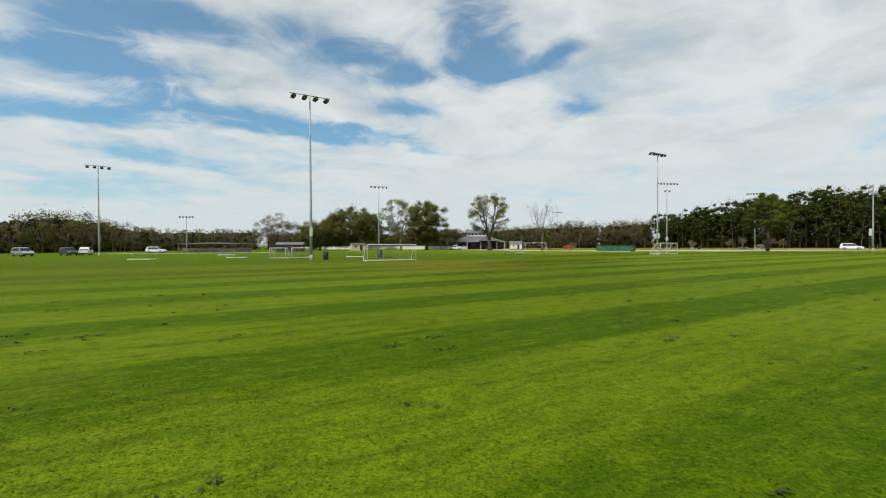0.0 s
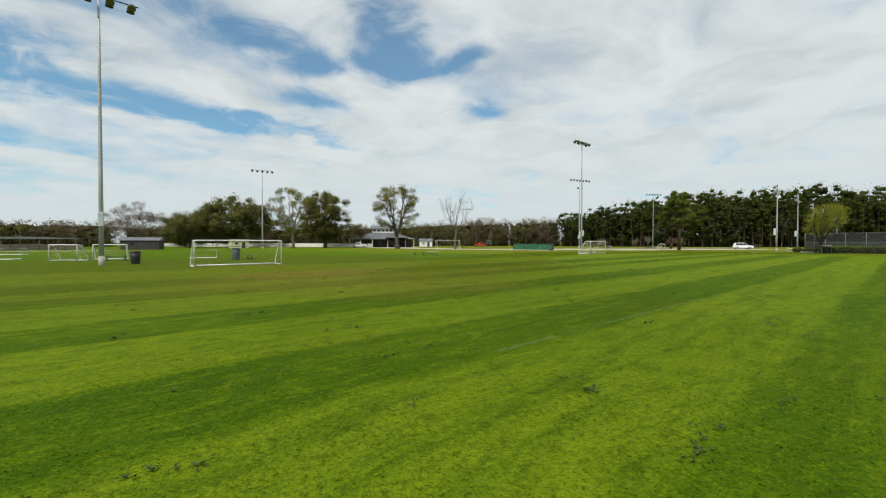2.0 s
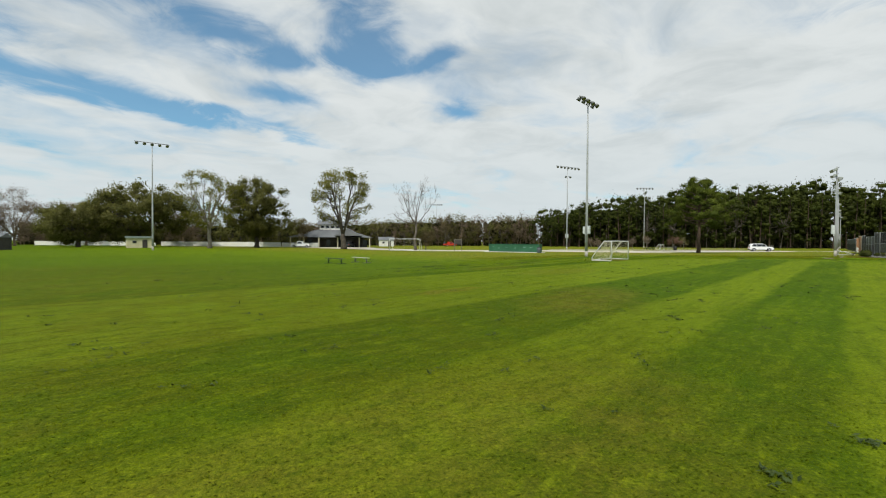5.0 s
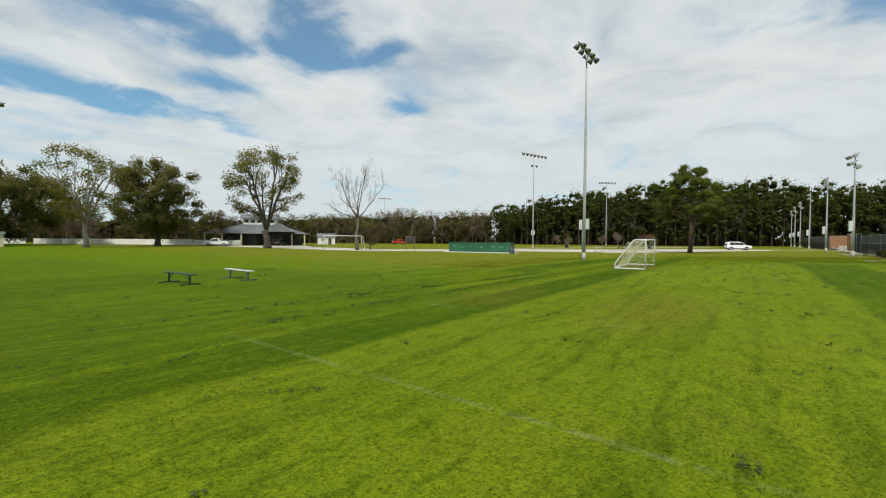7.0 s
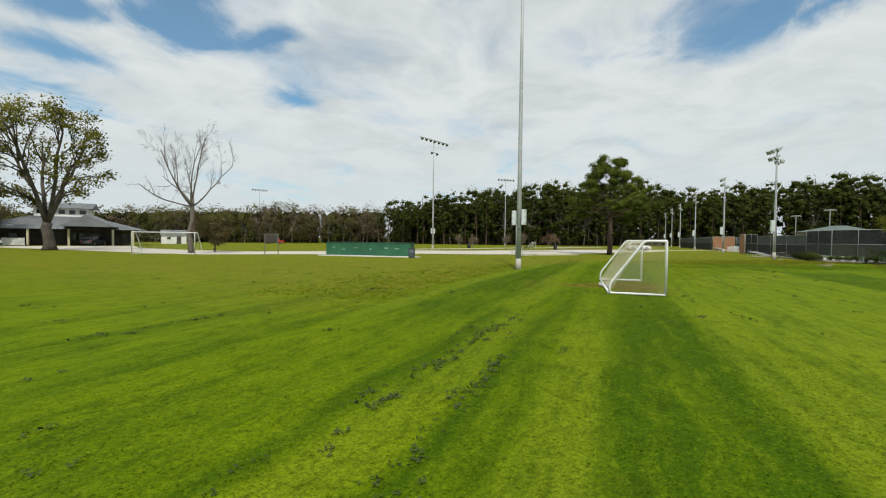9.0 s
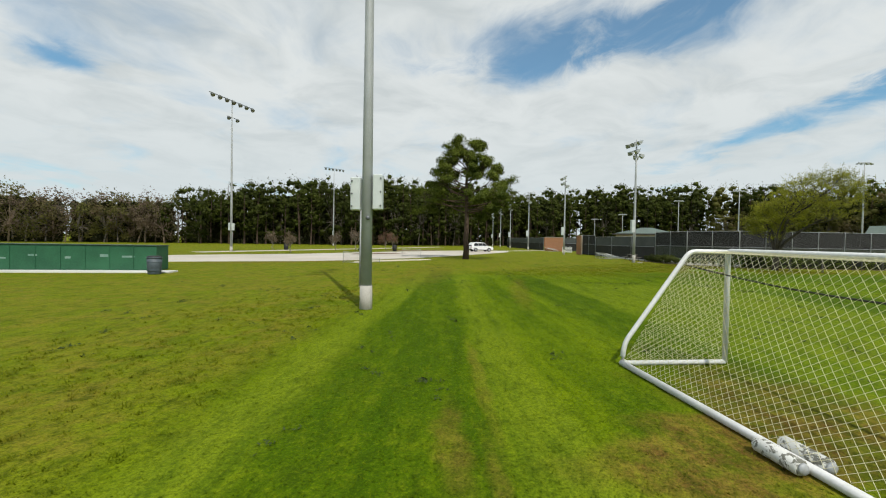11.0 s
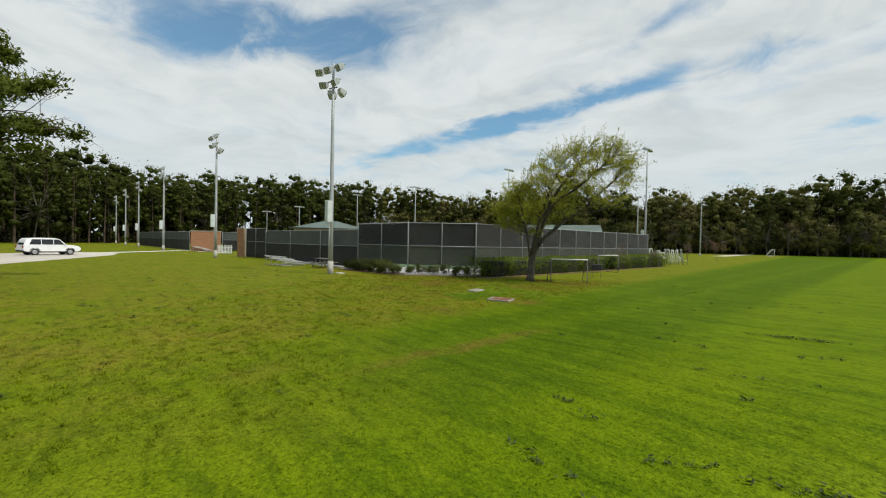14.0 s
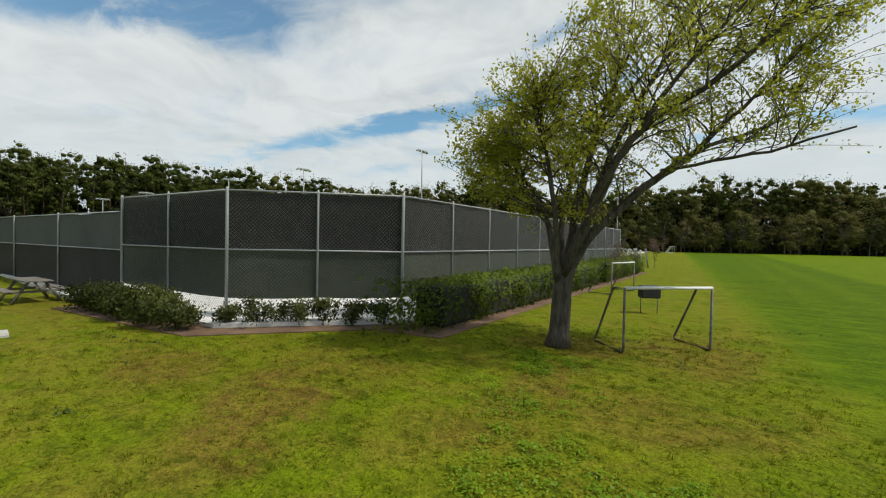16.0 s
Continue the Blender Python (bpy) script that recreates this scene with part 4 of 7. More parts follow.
def court_mast(at, height, heading, style="cluster", cabinet=True):
    ob = thing("court_mast", "grey steel floodlight mast beside the tennis courts", "light mast", "floodlight masts of the courts", pose(*at, 0, 0, 0, heading))
    part("pole", tapered(height, 0.165, 0.08), STEEL, ob, smooth=True)
    part("base", Build().tube([(0, 0, -0.2), (0, 0, 0.85)], (0.20, 0.19), 14), CONCRETE, ob, "pale concrete sleeve", True)
    if style == "cluster":
        rows = ((height - 0.25, 1.0, (-1, 0.1, 1), 1), (height - 1.15, 0.62, (-1, 1), 1), (height - 1.6, 0.36, (-1, 1), -1))
        for z, half, xs, side in rows:
            part("crossarm", tubes(([(-half, 0, z), (half, 0, z)], 0.045)), STEEL_DARK, ob)
            for x in xs:
                m = Matrix.Translation((x * half, side * 0.1, z - 0.1)) @ Matrix.Rotation(radians(90 * side + 20 * x), 4, "Z") @ Matrix.Rotation(radians(32), 4, "Y")
                h = part("housing", prism([(0, 0.08), (0.48, 0.20), (0.52, -0.24), (0.16, -0.18)], 0.5, bevel=0.02), LAMP_SHELL_PALE, ob)
                h.matrix_basis = m
                bm = bmesh.new()
                poly(bm, [(0.525, -0.22, 0.17), (0.525, 0.22, 0.17), (0.555, 0.22, -0.2), (0.555, -0.22, -0.2)])
                part("lens", bm, LENS, h, "yellowish glass lens")
    else:
        part("crossarm", tubes(([(-1.25, 0, height - 0.1), (1.25, 0, height - 0.1)], 0.05)), STEEL_DARK, ob)
        for x in (-1.0, -0.35, 0.35, 1.0):
            h = part("housing", prism([(-0.32, 0.05), (0.32, 0.05), (0.38, -0.16), (-0.38, -0.16)], 0.5, bevel=0.02), LAMP_SHELL_PALE, ob)
            h.matrix_basis = Matrix.Translation((x * 1.15, 0, height - 0.2)) @ Matrix.Rotation(radians(-20 if x < 0 else 20), 4, "Y")
            part("lens", boxed((0.6, 0.42, 0.02), (0, 0, -0.175)), LENS, h, "flat glass lens")
    if cabinet:
        part("control_cabinet", boxed((0.30, 0.42, 1.4), (-0.14, 0.37, 4.13), 0, 0.025), BOX_PAINT, ob, "pale grey-green steel cabinet")
        part("conduit", tubes(([(0, 0.16, 0.8), (0, 0.155, 3.5)], 0.025)), STEEL, ob)
    return ob


for k, (at, h) in enumerate((((89.72, 80.98), 13.9), ((112.78, 93.6), 13.9), ((137.8, 107.4), 13.6), ((159.8, 119.5), 13.5), ((176.7, 128.8), 13.4), ((197.0, 139.5), 13.4))):
    court_mast(at, h, 28 if k else 44)
for at, h in (((182.6, 74.5), 15.4), ((155.6, 62.9), 14.9), ((143.2, 45.4), 18.0), ((116.4, 33.8), 17.6), ((213.6, 102.8), 11.7), ((191.9, 90.8), 12.1)):
    court_mast(at, h, -62, "tee", at[0] == 116.4)
court_mast((149.2, -10.8), 14.2, -20, "tee", False)
court_mast((135.0, 20.0), 12.6, -20, "tee", False)

# ---- soccer goals ----


def net_between(quad, nu, nv, r=0.0035, sag=0.0):
    """Cords of a net stretched over four corners; returns tubes."""
    a, b, c, d = (np.array(q, float) for q in quad)
    out = Build()

    def at(u, v):
        q = (a * (1 - u) + b * u) * (1 - v) + (d * (1 - u) + c * u) * v
        return q - np.array((0, 0, sag)) * math.sin(math.pi * u) * math.sin(math.pi * v)

    # knotted diagonally: cords run both ways across the panel and meet its edges
    for i in range(-nv, nu + 1):
        for way in (1, -1):
            lo, hi = max(0, -i), min(nv, nu - i)
            if hi - lo < 1:
                continue
            k = np.linspace(lo, hi, max(3, int((hi - lo) / 2) + 1))
            out.tube([at((i + q) / nu, q / nv if way > 0 else 1 - q / nv) for q in k], r, 3, False)
    return out


def soccer_goal(at, heading, width=6.4, height=2.1, top=0.75, deep=1.95, net=0.12, weights=False, label="white tube soccer goal with a net on the grass", cords=0.0028):
    """Front in the plane x = 0, opening towards -x; width along y."""
    ob = thing("soccer_goal", label, "soccer goal", "soccer goals", pose(*at, 0, 0, 0, heading))
    w, r = width / 2, 0.048
    part("front_frame", Build().tube(bent([(0, -w, 0.05), (0, -w, height), (0, w, height), (0, w, 0.05)], 0.06), r, 10), WHITE_PAINT, ob, smooth=True)
    for s in (-1, 1):
        part("side_frame", Build().tube(bent([(0, s * w, height - 0.01), (top, s * w, height - 0.01), (deep, s * w, 0.42), (deep + 0.05, s * w, 0.05), (0.0, s * w, 0.05)], 0.12), 0.043, 9), WHITE_PAINT, ob, smooth=True)
    part("ground_bar", Build().tube([(deep + 0.05, -w, 0.055), (deep + 0.05, w, 0.055)], 0.052, 9), WHITE_PAINT, ob, smooth=True)
    n = max(4, int(width / net))
    part("back_net", net_between([(top, -w, height - 0.02), (top, w, height - 0.02), (deep, w, 0.1), (deep, -w, 0.1)], n, int(2.3 / net), cords, 0.10), NET, ob, "pale cord net")
    part("top_net", net_between([(0.02, -w, height), (0.02, w, height), (top, w, height - 0.02), (top, -w, height - 0.02)], n, max(3, int(top / net)), cords, 0.04), NET, ob, "pale cord net")
    for s in (-1, 1):
        part("side_net", net_between([(0.03, s * w, height - 0.04), (top, s * w, height - 0.04), (deep, s * w, 0.1), (0.03, s * w, 0.1)], max(4, int(1.3 / net)), int(2.0 / net), cords, 0.0), NET, ob, "pale cord net")
    part("net_cord", Build().tube([(top + 0.06, y, height - 0.24 - 0.24 * math.cos(y / w * 1.5)) for y in np.linspace(-w, w, 15)], 0.013, 5), BLACK_CORD, ob, "black sagging cord")
    if weights:
        for x in (deep - 0.10, deep + 0.20):
            k = part("anchor_weight", Build().tube([(x, 0.0, 0.09), (x, 0.02, 0.09), (x, 0.50, 0.09), (x, 0.52, 0.09)], (0.065, 0.08, 0.08, 0.065), 14), FLAKY, ob, "flaking white roller weight", True)
            part("end_cap", Build().tube([(x, 0.52, 0.09), (x, 0.545, 0.09)], (0.06, 0.05), 12), STEEL, k)
    return ob


def flaky_paint():
    m, N, out = material("flaking_white_paint")
    p = N.add("ShaderNodeTexCoord").outputs["Object"]
    f = N.ramp(N.noise(p, 9.0, 5.0, 0.7, 0.6), 0.50, 0.56)
    b = N.add("ShaderNodeBsdfPrincipled")
    N.put(b.inputs["Base Color"], N.mix(f, (0.68, 0.68, 0.64), (0.16, 0.16, 0.13)))
    b.inputs["Roughness"].default_value = 0.8
    N.put(out.inputs[0], b.outputs[0])
    return m


FLAKY = flaky_paint()


def goal_from(front_a, front_b, back_hint, **more):
    """A goal whose front posts stand at two places, its back towards a third."""
    a, b, h = Vector(front_a), Vector(front_b), Vector(back_hint)
    mid = (a + b) / 2
    n = Vector((-(b - a).y, (b - a).x)).normalized()
    if n.dot(h - mid) < 0:
        n = -n
    return soccer_goal(mid, math.degrees(math.atan2(n.y, n.x)), width=(b - a).length, **more)


goal_from((-8.2, 48.5), (-2.46, 51.3), (-8, 54), height=2.0, deep=1.5, top=0.5, net=0.30, cords=0.0014)
goal_from((46.58, 76.83), (41.45, 73.45), (41, 80), height=2.09, weights=True)
goal_from((27.6, 123.6), (33.1, 120.3), (33, 127), height=2.45, net=0.3, cords=0.003)
goal_from((-25.3, 63.0), (-22.6, 62.3), (-25, 66), height=1.6, deep=1.2, top=0.4, net=0.3, cords=0.003, label="small white tube soccer goal on the grass")
goal_from((-22.5, 64.8), (-19.8, 65.6), (-21, 67), height=1.6, deep=1.2, top=0.4, net=0.3, cords=0.003, label="small white tube soccer goal on the grass")
goal_from((107.0, 132.4), (109.8, 133.8), (107, 136), height=1.5, deep=1.2, top=0.4, net=0.35, cords=0.003, label="small white tube soccer goal at the wood's edge")
goal_from((160.0, -50.0), (166.0, -58.0), (168, -50), height=2.1, net=0.4, cords=0.003, label="white soccer goal far across the field")


def flat_goal(at, heading, w):
    """A goal tipped over onto its face."""
    ob = thing("tipped_goal", "white soccer goal lying tipped over on the grass", "soccer goal", "tipped goals", pose(*at, 0, 0, 0, heading))
    part("front_frame", Build().tube(bent([(-w / 2, 1.6, 0.06), (-w / 2, 0, 0.06), (w / 2, 0, 0.06), (w / 2, 1.6, 0.06)], 0.06), 0.06, 8), WHITE_PAINT, ob, smooth=True)
    part("back_frame", Build().tube(bent([(-w / 2, 1.6, 0.06), (-w / 2, 1.5, 0.9), (w / 2, 1.5, 0.9), (w / 2, 1.6, 0.06)], 0.06), 0.03, 6), STEEL, ob, smooth=True)


flat_goal((-43.2, 60.6), 12, 3.1)
flat_goal((-32.4, 67.4), 10, 2.8)
flat_goal((-44.0, 88.0), 10, 3.0)
flat_goal((-13.2, 68.4), 12, 2.7)


def practice_goal(a, b, back, height, label):
    """A small steel-tube goal: crossbar on two bent side frames, no net."""
    a, b = Vector(a), Vector(b)
    mid, w = (a + b) / 2, (b - a).length / 2
    n = Vector((-(b - a).y, (b - a).x)).normalized()
    if n.dot(Vector(back) - mid) < 0:
        n = -n
    ob = thing("practice_goal", label, "soccer goal", "practice goals", pose(*mid, 0, 0, 0, math.degrees(math.atan2(n.y, n.x))))
    part("crossbar", Build().tube([(0, -w, height), (0, w, height)], 0.035, 9), WHITE_PAINT, ob, "white painted crossbar", True)
    for s in (-1, 1):
        part("side_frame", Build().tube(bent([(0, s * w, height), (0, s * w, 0.03), (1.15, s * w, 0.03), (0.42, s * w, height - 0.02), (0, s * w, height - 0.02)], 0.08), 0.026, 8), STEEL_WORN, ob, "dark rust-stained steel tube", True)
    return ob


practice_goal((83.2, 68.35), (82.55, 66.35), (88, 67), 1.40, "small rusty-white steel tube goal under the tree")
practice_goal((90.6, 60.0), (91.2, 57.7), (96, 60), 1.46, "small white steel tube goal beside the hedge")

# ---- benches, bins, container ----


def bench(at, heading, seat, legs, label, L=2.6):
    ob = thing("bench", label, "bench", "field benches", pose(*at, 0, 0, 0, heading))
    for y in (-0.075, 0.075):
        part("seat_plank", boxed((L, 0.135, 0.04), (0, y, 0.46), 0, 0.008), seat, ob)
    k = L * 0.36
    for s in (-1, 1):
        part("leg", Build().tube([(s * k, 0, 0.03), (s * k, 0, 0.44)], 0.045, 8), legs, ob)
        part("foot", boxed((0.07, 0.85, 0.05), (s * k, 0, 0.027), 0, 0.008), legs, ob)
        part("brace", tubes(([(s * k, 0, 0.16), (s * (k - 0.36), 0, 0.43)], 0.018), sides=5), legs, ob)


def at_angle(a, b):
    return ((a[0] + b[0]) / 2, (a[1] + b[1]) / 2), math.degrees(math.atan2(b[1] - a[1], b[0] - a[0]))


bench((13.75, 74.7), -58, GREEN_DARK, GREEN_DARK, "dark green steel bench standing on the grass")
bench((16.1, 75.9), -64, ALUMINIUM, STEEL_DARK, "pale aluminium bench standing on the grass")
bench((-7.4, 64.6), 114, GREEN_DARK, GREEN_DARK, "dark green steel bench standing on the grass")
bench((-19.4, 62.5), -15, GREEN_DARK, GREEN_DARK, "dark green steel bench beside a light mast")


def bin_can(at, mat, label, h=1.0, r=0.31):
    ob = thing("trash_can", label, "trash can", "trash cans", pose(*at, 0))
    part("barrel", Build().tube([(0, 0, 0), (0, 0, 0.05), (0, 0, h * 0.5), (0, 0, h * 0.86)], (r * 0.86, r * 0.9, r, r * 1.04), 18), mat, ob, smooth=True)
    part("rim", Build().tube([(0, 0, h * 0.86), (0, 0, h * 0.92)], r * 1.1, 18), mat, ob)
    part("lid", Build().tube([(0, 0, h * 0.92), (0, 0, h * 0.98), (0, 0, h)], (r * 1.02, r * 0.9, r * 0.4), 18), BLACK, ob)
    for k in range(3):
        part("hoop", Build().tube([(0, 0, h * (0.2 + 0.22 * k)), (0, 0, h * (0.22 + 0.22 * k))], r * 1.05, 18), mat, ob)


bin_can((-8.44, 62.84), GREY_PLASTIC, "blue-grey ribbed trash can behind a goal", 1.25, 0.40)
bin_can((-14.9, 55.6), BLACK, "dark trash can beside a light mast", 1.1, 0.36)
bin_can((50.7, 103.4), GREY_PLASTIC, "blue-grey trash can against the green container", 1.05, 0.36)
bin_can((100.6, 121.2), BLACK, "black trash can beside the road", 1.1, 0.4)
bin_can((90.0, 137.0), BLACK, "black trash can at the wood's edge", 1.1, 0.4)


def container():
    (cx, cy), turn = at_angle((45.43, 113.3), (51.75, 105.1))
    ob = thing("storage_container", "long low faded green storage container with scuffed panels", "container", m=pose(cx, cy, 0, 0, 0, turn))
    L, H, D = 10.3, 1.48, 1.5
    part("body", boxed((L, D, H), (0, D / 2, H / 2 + 0.06), 0, 0.02), GREEN_PAINT, ob)
    for k in range(9):
        x = -L / 2 + L * k / 8
        part("rib", boxed((0.06, 0.035, H - 0.06), (min(max(x, -L / 2 + 0.04), L / 2 - 0.04), -0.018, H / 2 + 0.06), 0, 0.006), GREEN_PAINT, ob)
    part("lid", boxed((L + 0.08, D + 0.1, 0.05), (0, D / 2, H + 0.085), 0, 0.01), GREEN_DARK, ob)
    rng = np.random.default_rng(3)
    for x in (-4.2, -3.0, -1.4, 0.4, 2.3, 3.6):
        part("paint_scuff", boxed((rng.uniform(0.25, 0.7), 0.006, rng.uniform(0.08, 0.22)), (x, -0.006, rng.uniform(0.5, 1.1))), SCUFF, ob, "pale chalky scuff")
    tagged(part("concrete_pad", boxed((L + 1.6, 1.1, 0.16), (0.4, -0.6, 0.0)), CONCRETE_PALE, ob, "pale concrete strip"))


SCUFF = plain("chalky_scuff", (0.10, 0.22, 0.17), (0.22, 0.32, 0.27), 3, 20, 0.8)
container()


def sign_board(at, heading):
    ob = thing("notice_board", "small dark notice board on two posts", "notice board", m=pose(*at, 0, 0, 0, heading))
    for s in (-1, 1):
        part("post", boxed((0.09, 0.09, 2.4), (s * 0.75, 0, 1.2), 0, 0.01), WOOD_GREY, ob)
    part("board", boxed((1.4, 0.06, 0.95), (0, 0, 1.85), 0, 0.01), DARK_TIMBER, ob)
    part("top_rail", boxed((1.75, 0.10, 0.08), (0, 0, 2.4), 0, 0.01), WOOD_GREY, ob)


sign_board((40.8, 118.4), -30)


def barrier(a, b, h=1.1):
    (cx, cy), turn = at_angle(a, b)
    L = math.dist(a, b)
    ob = thing("crowd_barrier", "low galvanised steel tube barrier on the grass", "barrier", "barriers", pose(cx, cy, 0, 0, 0, turn))
    part("frame", Build().tube(bent([(-L / 2, 0, 0.02), (-L / 2, 0, h), (L / 2, 0, h), (L / 2, 0, 0.02)], 0.1), 0.022, 7), STEEL, ob, smooth=True)
    part("lower_rail", Build().tube([(-L / 2, 0, 0.22), (L / 2, 0, 0.22)], 0.018, 6), STEEL, ob)
    n = int(L / 0.14)
    for k in range(1, n):
        part("bar", Build().tube([(-L / 2 + L * k / n, 0, 0.22), (-L / 2 + L * k / n, 0, h)], 0.008, 4), STEEL, ob)


barrier((64.9, 102.0), (64.5, 99.9))
barrier((64.6, 99.9), (67.2, 99.9), 0.55)
barrier((80.6, 106.4), (82.1, 104.6), 1.0)


def picnic_table(at, heading, mat, label):
    ob = thing("picnic_table", label, "picnic table", "picnic tables", pose(*at, 0, 0, 0, heading))
    for k in range(5):
        part("top_plank", boxed((1.9, 0.135, 0.04), (0, -0.29 + 0.145 * k, 0.74), 0, 0.006), mat, ob)
    for s in (-1, 1):
        for k in range(2):
            part("seat_plank", boxed((1.9, 0.135, 0.04), (0, s * (0.63 + 0.145 * k), 0.44), 0, 0.006), mat, ob)
        for q in (-1, 1):
            part("leg", tubes(([(s * 0.65, q * 0.62, 0.02), (s * 0.65, q * 0.2, 0.72)], 0.045), sides=5), mat, ob)
        part("crossbeam", boxed((0.06, 1.5, 0.08), (s * 0.65, 0, 0.39), 0, 0.006), mat, ob)


picnic_table((96.3, 81.6), 30, WOOD_GREY, "weathered dark wooden picnic table beside the court fence")
picnic_table((95.6, 124.4), 0, GREEN_DARK, "dark green picnic table beside the road")


def bleachers(at, heading, L=4.6):
    ob = thing("bleachers", "low dull aluminium bleachers with three seat rows", "bleachers", "bleachers", pose(*at, 0, 0, 0, heading))
    for row in range(3):
        y, z = 0.72 * row, 0.38 + 0.20 * row
        part("seat_plank", boxed((L, 0.26, 0.045), (0, y, z), 0, 0.008), ALUMINIUM, ob)
        part("foot_plank", boxed((L, 0.24, 0.04), (0, y - 0.36, z - 0.24), 0, 0.008), ALUMINIUM, ob)
    for k in range(4):
        x = -L / 2 + 0.3 + (L - 0.6) * k / 3
        part("frame", Build().tube(bent([(x, -0.45, 0.04), (x, 1.55, 0.04), (x, 1.5, 0.74), (x, -0.1, 0.34), (x, -0.45, 0.04)], 0.05), 0.028, 5), ALUMINIUM, ob)


bleachers((99.6, 84.4), 35, 3.3)
bleachers((136.0, 100.8), 30, 5.0)

# ---- drain ----


def drain():
    ob = thing("drain_grate", "rusty cast-iron drain grate in a concrete frame", "drain grate", m=pose(76.38, 74.32, 0, 0, 0, 49.5))
    L, W = 0.90, 0.78
    for s in (-1, 1):
        part("frame_side", boxed((0.06, W + 0.02, 0.13), (s * (L / 2 - 0.03), 0, 0.0), 0, 0.01), CONCRETE_OLD, ob, "worn tan concrete edge")
        part("frame_side", boxed((L - 0.12, 0.06, 0.13), (0, s * (W / 2 - 0.03), 0.0), 0, 0.01), CONCRETE_OLD, ob, "worn tan concrete edge")
    # no hole below: a black sheet at ground level stands in for its shade
    part("pit", boxed((L - 0.14, W - 0.14, 0.02), (0, 0, 0.012)), BLACK, ob, "black sheet standing in for the shade under the grate")
    g = 0.066
    for k in range(11):
        x = -(L - 0.2) / 2 + (L - 0.2) * k / 10
        part("bar", boxed((0.024, W - 0.16, 0.035), (x, 0, 0.052), 0, 0.004), RUST, ob)
    for k in range(4):
        y = -(W - 0.2) / 2 + (W - 0.2) * k / 3
        part("cross_bar", boxed((L - 0.16, 0.032, 0.03), (0, y, 0.052), 0, 0.004), RUST, ob)


drain()
lid_thing = thing("concrete_lid", "pale concrete access lid lying flush in the grass", "access lid", m=pose(79.36, 74.32, 0, 2, -3, -60))
part("slab", boxed((0.66, 0.50, 0.12), (0, 0, 0.02), 0, 0.015), CONCRETE_OLD, lid_thing)
pipe_thing = thing("pipe_stub", "short piece of pale grey pipe on the grass", "pipe", m=pose(77.0, 74.5, 0.05, 0, 4, 60))
part("pipe", Build().tube([(-0.13, 0, -0.02), (0.13, 0, -0.02)], 0.03, 12), CONCRETE_OLD, pipe_thing, smooth=True)
base_stone = thing("footing_slab", "small flat concrete slab beside the mast foot", "slab", m=pose(90.1, 80.35, 0, 0, 0, 20))
part("slab", boxed((0.75, 0.45, 0.08), (0, 0, 0.02), 0, 0.01), CONCRETE, base_stone)

# ---- tennis courts ----

F0, F1, F2, FE = (95.1, 78.9), (89.95, 75.75), (88.45, 71.25), (102.0, 45.6)
FA, FB = (111.1, 88.1), (115.3, 90.9)


def mesh_wires(L, z0, z1, gap=0.105, r=0.0032):
    """Crossing wires of a chain-link panel, along x."""
    b = Build()
    H = z1 - z0
    k = np.arange(-H, L, gap)
    for s in k:
        for up in (1, -1):
            xa, xb = s, s + H
            a, c = max(xa, 0.0), min(xb, L)
            if c - a < 0.03:
                continue
            za, zb = (z0 + (a - xa), z0 + (c - xa))
            if up < 0:
                za, zb = z1 - (a - xa), z1 - (c - xa)
            b.tube([(a, -0.014 * up, za), (c, -0.014 * up, zb)], r, 3, False)
    return b


def court_fence(name, a, b, height, bays, screen, low, mid, wires=True, label="tall chain-link tennis fence with dark windscreen cloth", low_screen=None, sides="ab"):
    """Posts, rails, cloth and wire from a to b; cloth on the far side of the wire."""
    L = math.dist(a, b)
    turn = math.degrees(math.atan2(b[1] - a[1], b[0] - a[0]))
    ob = thing(name, label, "fence", "court fences", pose(*a, 0, 0, 0, turn))
    bay = L / bays
    post = None
    for k in range(bays + 1):
        if (k == 0 and "a" not in sides) or (k == bays and "b" not in sides):
            continue
        r = 0.045 if k in (0, bays) else 0.032
        part("post", Build().tube([(bay * k, 0, 0), (bay * k, 0, height - 0.02), (bay * k, 0, height + 0.05)], (r, r, r * 0.7), 8), STEEL, ob, smooth=True)
    for z in (height - 0.03, mid):
        part("rail", Build().tube([(0, -0.005, z), (L, -0.005, z)], 0.024, 6), STEEL, ob, smooth=True)
    rng = np.random.default_rng(int(a[0] * 7))
    for k in range(bays):
        for z0, z1, cloth in ((mid + 0.02, height - 0.07, screen), (low, mid - 0.02, low_screen or screen)):
            bm = bmesh.new()
            nx, nz = 8, 6
            grid = [[bm.verts.new((bay * (k + i / nx), 0.035 + 0.012 * math.sin(i * 1.7 + k) * math.sin(j * 1.3) + (0.02 * rng.random() if 0 < i < nx else 0), z0 + (z1 - z0) * j / nz - (0.03 * math.sin(math.pi * i / nx) if j == 0 else 0))) for i in range(nx + 1)] for j in range(nz + 1)]
            for j in range(nz):
                for i in range(nx):
                    bm.faces.new((grid[j][i], grid[j][i + 1], grid[j + 1][i + 1], grid[j + 1][i]))
            sheet = part("windscreen", bm, cloth, ob, "dark woven cloth", True)
    if wires:
        part("wire_mesh", mesh_wires(L, 0.08, height - 0.04), WIRE, ob, "galvanised chain-link wire")
    return ob


